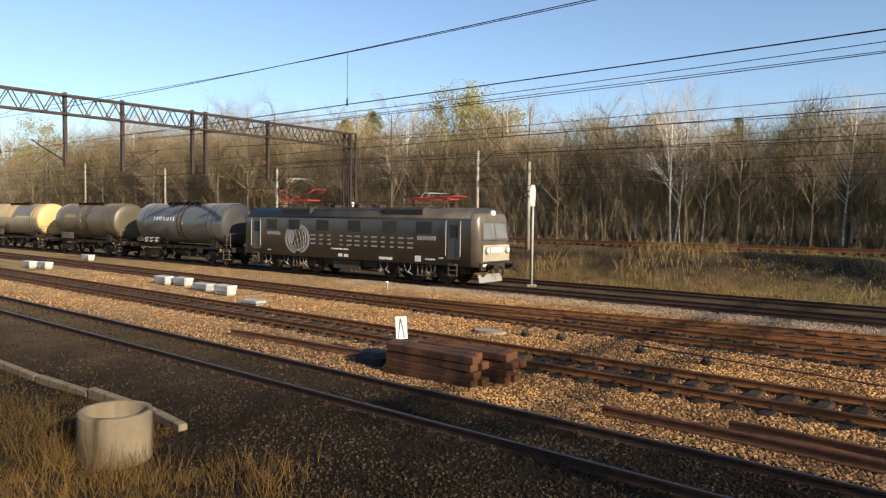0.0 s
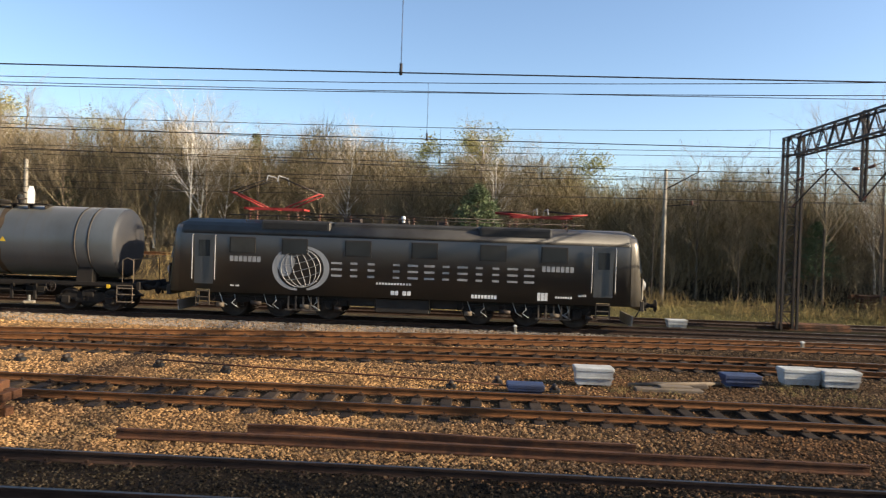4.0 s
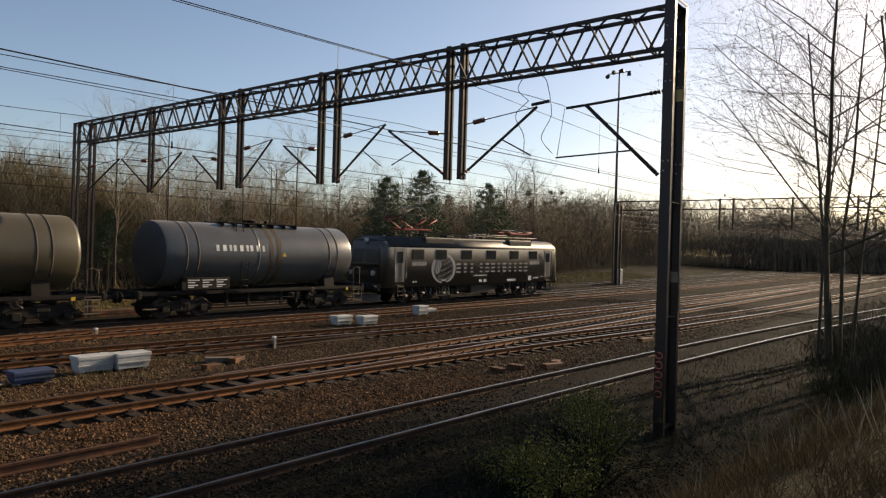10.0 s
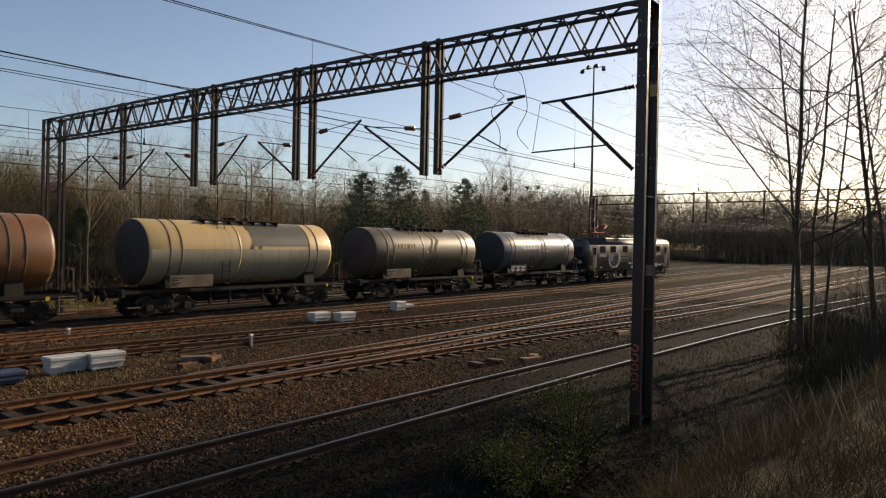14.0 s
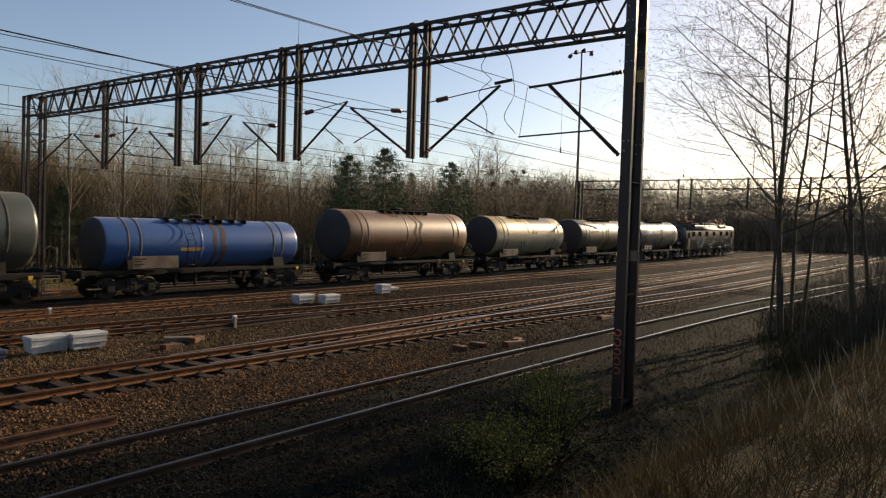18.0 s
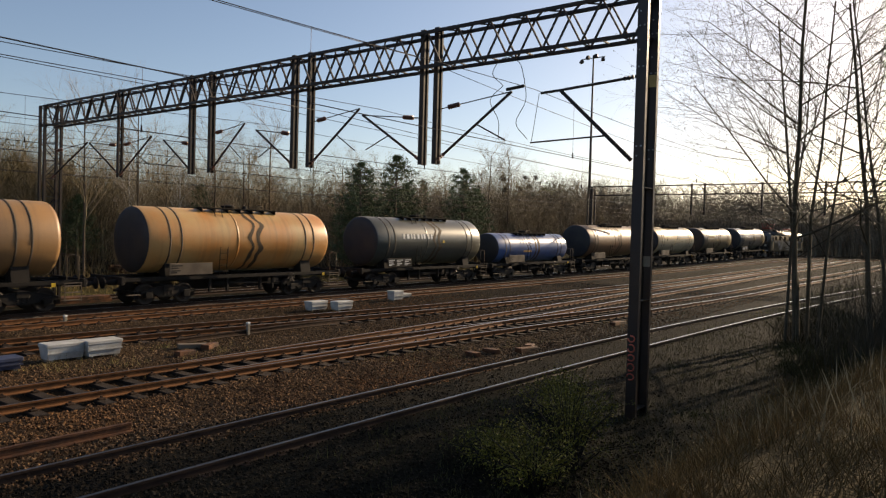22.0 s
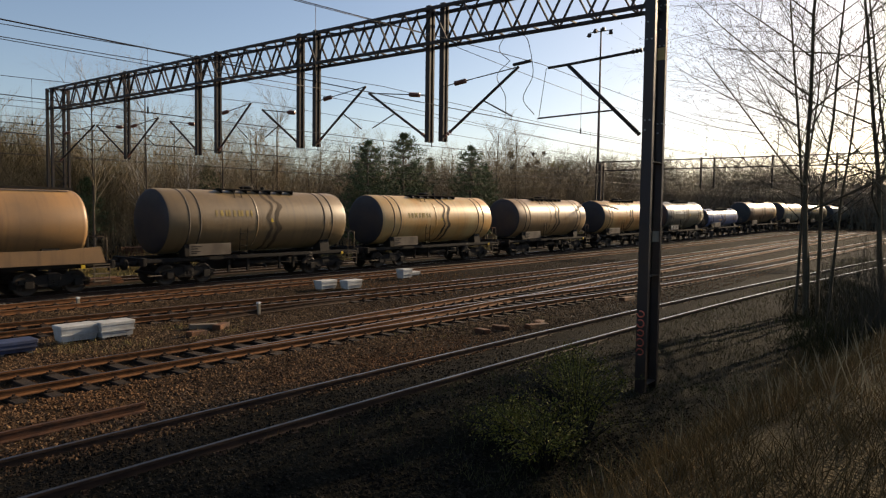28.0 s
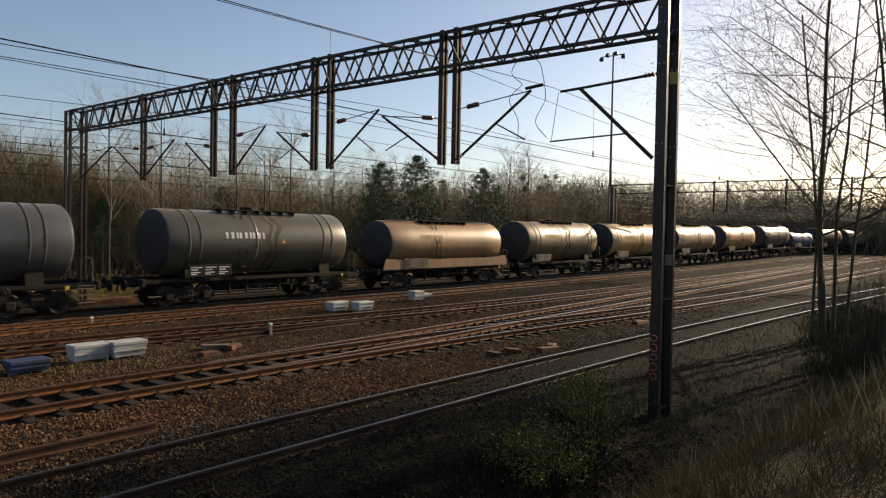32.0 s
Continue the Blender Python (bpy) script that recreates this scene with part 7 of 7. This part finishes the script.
# budding bush beside the pillar
for i, (bx, by, h, sp) in enumerate(((10.3, 5.1, 1.35, 1.2), (11.9, 5.9, 1.15, 1.2), (9.0, 5.0, 0.9, 1.0), (13.0, 6.6, 0.8, 0.8), (9.6, 6.0, 0.7, 0.9))):
    r = np.random.default_rng(60 + i)
    g = thing("bush", pose(bx, by, gz1(bx, by)), "small bush with yellow-green spring buds by the pillar", "bush", "bushes in the ditch")
    s, tips = Shape(), []
    for k in range(60):
        a, e = r.uniform(0, 2 * np.pi), r.uniform(0.1, 1.0)
        tip = Vector((sp * e * math.cos(a), sp * e * math.sin(a), h * r.uniform(0.5, 1.05) * (1.1 - 0.4 * e)))
        mid = tip * 0.5 + Vector((0, 0, 0.12))
        s.tube([(0.1 * math.cos(a), 0.1 * math.sin(a), -0.05), mid, tip], [0.014, 0.009, 0.004], 4, False)
        tips += [mid.lerp(tip, u) for u in np.linspace(0, 1, 6)] + [(mid * 0.8).lerp(mid, u) for u in (0.2, 0.8)]
    part("twig_frame", s.mesh("twig_frame", MAT["bark_dark"], False), "bark_dark", g)
    c = np.repeat(np.array([tuple(p) for p in tips]), 5, 0)
    v, f = blades(len(c), r, c + r.normal(0, 0.07, c.shape), 0.045, 0.014, 0.1)
    part("leaves", quick_mesh("leaves", v, f, "buds"), "buds", g)


# ---- ballast stones ----
def stones(n, x, y, size, mat, name, label, seed, lift=0.0):
    r = np.random.default_rng(seed)
    base = np.array([(1, 0, 0), (-1, 0, 0), (0, 1, 0), (0, -1, 0), (0, 0, 1), (0, 0, -1)], float)
    face = np.array([(0, 2, 4), (2, 1, 4), (1, 3, 4), (3, 0, 4), (2, 0, 5), (1, 2, 5), (3, 1, 5), (0, 3, 5)])
    v = base[None] * r.uniform(0.55, 1.25, (n, 6, 1)) * (size[:, None, None] * r.uniform(0.6, 1.2, (n, 1, 3)))
    qn = r.normal(size=(n, 4))
    qn /= np.linalg.norm(qn, axis=1)[:, None]
    w_, a, b, c = qn.T
    rot = np.stack([1 - 2 * (b * b + c * c), 2 * (a * b - c * w_), 2 * (a * c + b * w_), 2 * (a * b + c * w_), 1 - 2 * (a * a + c * c), 2 * (b * c - a * w_), 2 * (a * c - b * w_), 2 * (b * c + a * w_), 1 - 2 * (a * a + b * b)], -1).reshape(n, 3, 3)
    v = np.einsum("nij,nkj->nki", rot, v) + np.stack([x, y, surface_z(x, y) + lift + size * 0.15], 1)[:, None]
    f = face[None] + 6 * np.arange(n)[:, None, None]
    ob = new(name, quick_mesh(name, v.reshape(-1, 3), f.reshape(-1, 3), mat))
    return tagged(ob, label, "ballast", kind="stuff")


q = np.random.default_rng(9)


def spread_stones(n, x0, x1, y0, y1, fade):
    x, y = q.uniform(x0, x1, n * 3), q.uniform(y0, y1, n * 3)
    keep = q.random(n * 3) < np.clip(fade / np.hypot(x, y), 0, 1) ** 2 * (1 - 0.75 * bed(x, y))
    return x[keep][:n], y[keep][:n]


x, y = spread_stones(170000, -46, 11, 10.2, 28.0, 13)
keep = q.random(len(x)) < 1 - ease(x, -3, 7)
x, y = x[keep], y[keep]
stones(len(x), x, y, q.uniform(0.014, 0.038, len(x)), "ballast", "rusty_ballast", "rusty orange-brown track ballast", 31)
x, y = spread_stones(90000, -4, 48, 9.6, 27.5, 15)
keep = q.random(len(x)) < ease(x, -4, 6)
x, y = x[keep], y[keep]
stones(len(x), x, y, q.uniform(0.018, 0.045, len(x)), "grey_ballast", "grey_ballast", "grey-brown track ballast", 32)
x, y = spread_stones(95000, -30, 24, 2.6, 10.6, 8)
keep = q.random(len(x)) < 1 - 0.85 * ease(x, 9, 18)
x, y = x[keep], y[keep]
stones(len(x), x, y, q.uniform(0.01, 0.038, len(x)), "dark_ballast", "dark_ballast", "dark cinder ballast round the nearest track", 33)
x, y = spread_stones(16000, -30, 34, 25.4, 28.3, 28)
stones(len(x), x, y, q.uniform(0.02, 0.05, len(x)), "pale_ballast", "pale_ballast", "pale stone ballast under the train's line", 34)


# ---- sleepers ----
def sleeper_mesh():
    return Shape().box(-0.125, 0.125, -1.28, 1.28, -0.3, -0.163, 0.015)


def chair_mesh():
    s = Shape()
    for side in (-1, 1):
        for o in (-0.12, 0.12):
            s.box(-0.07, 0.07, side * GAUGE / 2 + o - 0.055, side * GAUGE / 2 + o + 0.055, -0.17, -0.125, 0.01)
            s.box(-0.02, 0.02, side * GAUGE / 2 + o - 0.02, side * GAUGE / 2 + o + 0.02, -0.13, -0.085)
    return s


def sleepers(key, near0, near1):
    """Wooden sleepers under a track, each one a part where the camera stands near, joined farther off."""
    t, x0, x1, lift = TRACKS[key]
    line, rest, chairs = LINES[key], Shape(), Shape()
    one, chair = cached("sleeper", sleeper_mesh, "sleeper"), chair_mesh()
    r = random.Random(len(key))
    for x in np.arange(x0 + 0.3, x1, 0.63):
        y, z = line.at(x)
        m = pose(x, y, z + lift, 0, 0, math.degrees(line.slope(x)) + r.uniform(-1.2, 1.2))
        if near0 <= x <= near1:
            part("sleeper", one, "sleeper", t, m=m)
            chairs.add([m @ Vector(p) for p in chair.v], chair.f)
        elif -120 < x < 110:
            rest.add([m @ v.co for v in one.vertices], [tuple(p.vertices) for p in one.polygons])
    if rest.v:
        tagged(part("far_sleepers", rest.mesh("far_sleepers", MAT["sleeper_far"], False), "sleeper_far", t), kind="stuff")
    if chairs.v:
        tagged(part("rail_chairs", chairs.mesh("rail_chairs", MAT["chair_iron"], False), "chair_iron", t), kind="stuff")


for key, a, b in (("near", -34, 48), ("second", -46, 45), ("branch", 14, 40), ("third", -46, 40), ("cross", -12, 30), ("train", 0, -1), ("far", 0, -1), ("bank", 0, -1)):
    sleepers(key, a, b)


# ---- what moves ----
def motions():
    line = LINES["train"]
    for ob, u in VEHICLES:
        rows = []
        for k in range(33):
            t = 1.0 * k
            x = u + travelled(t)
            y, z = line.at(x)
            pitch = math.degrees(math.atan2(line.at(x + 3)[1] - line.at(x - 3)[1], 6.0))
            rows.append((t, pose(x, y, z, 0, -pitch, math.degrees(line.slope(x)))))
        walk(ob, rows)
    # wheels roll with the train
    for ob, x, r in SPINNING:
        walk(ob, [(0.1 * k, pose(x, 0, r, 0, math.degrees(travelled(0.1 * k) / r), 0)) for k in range(321)])


motions()
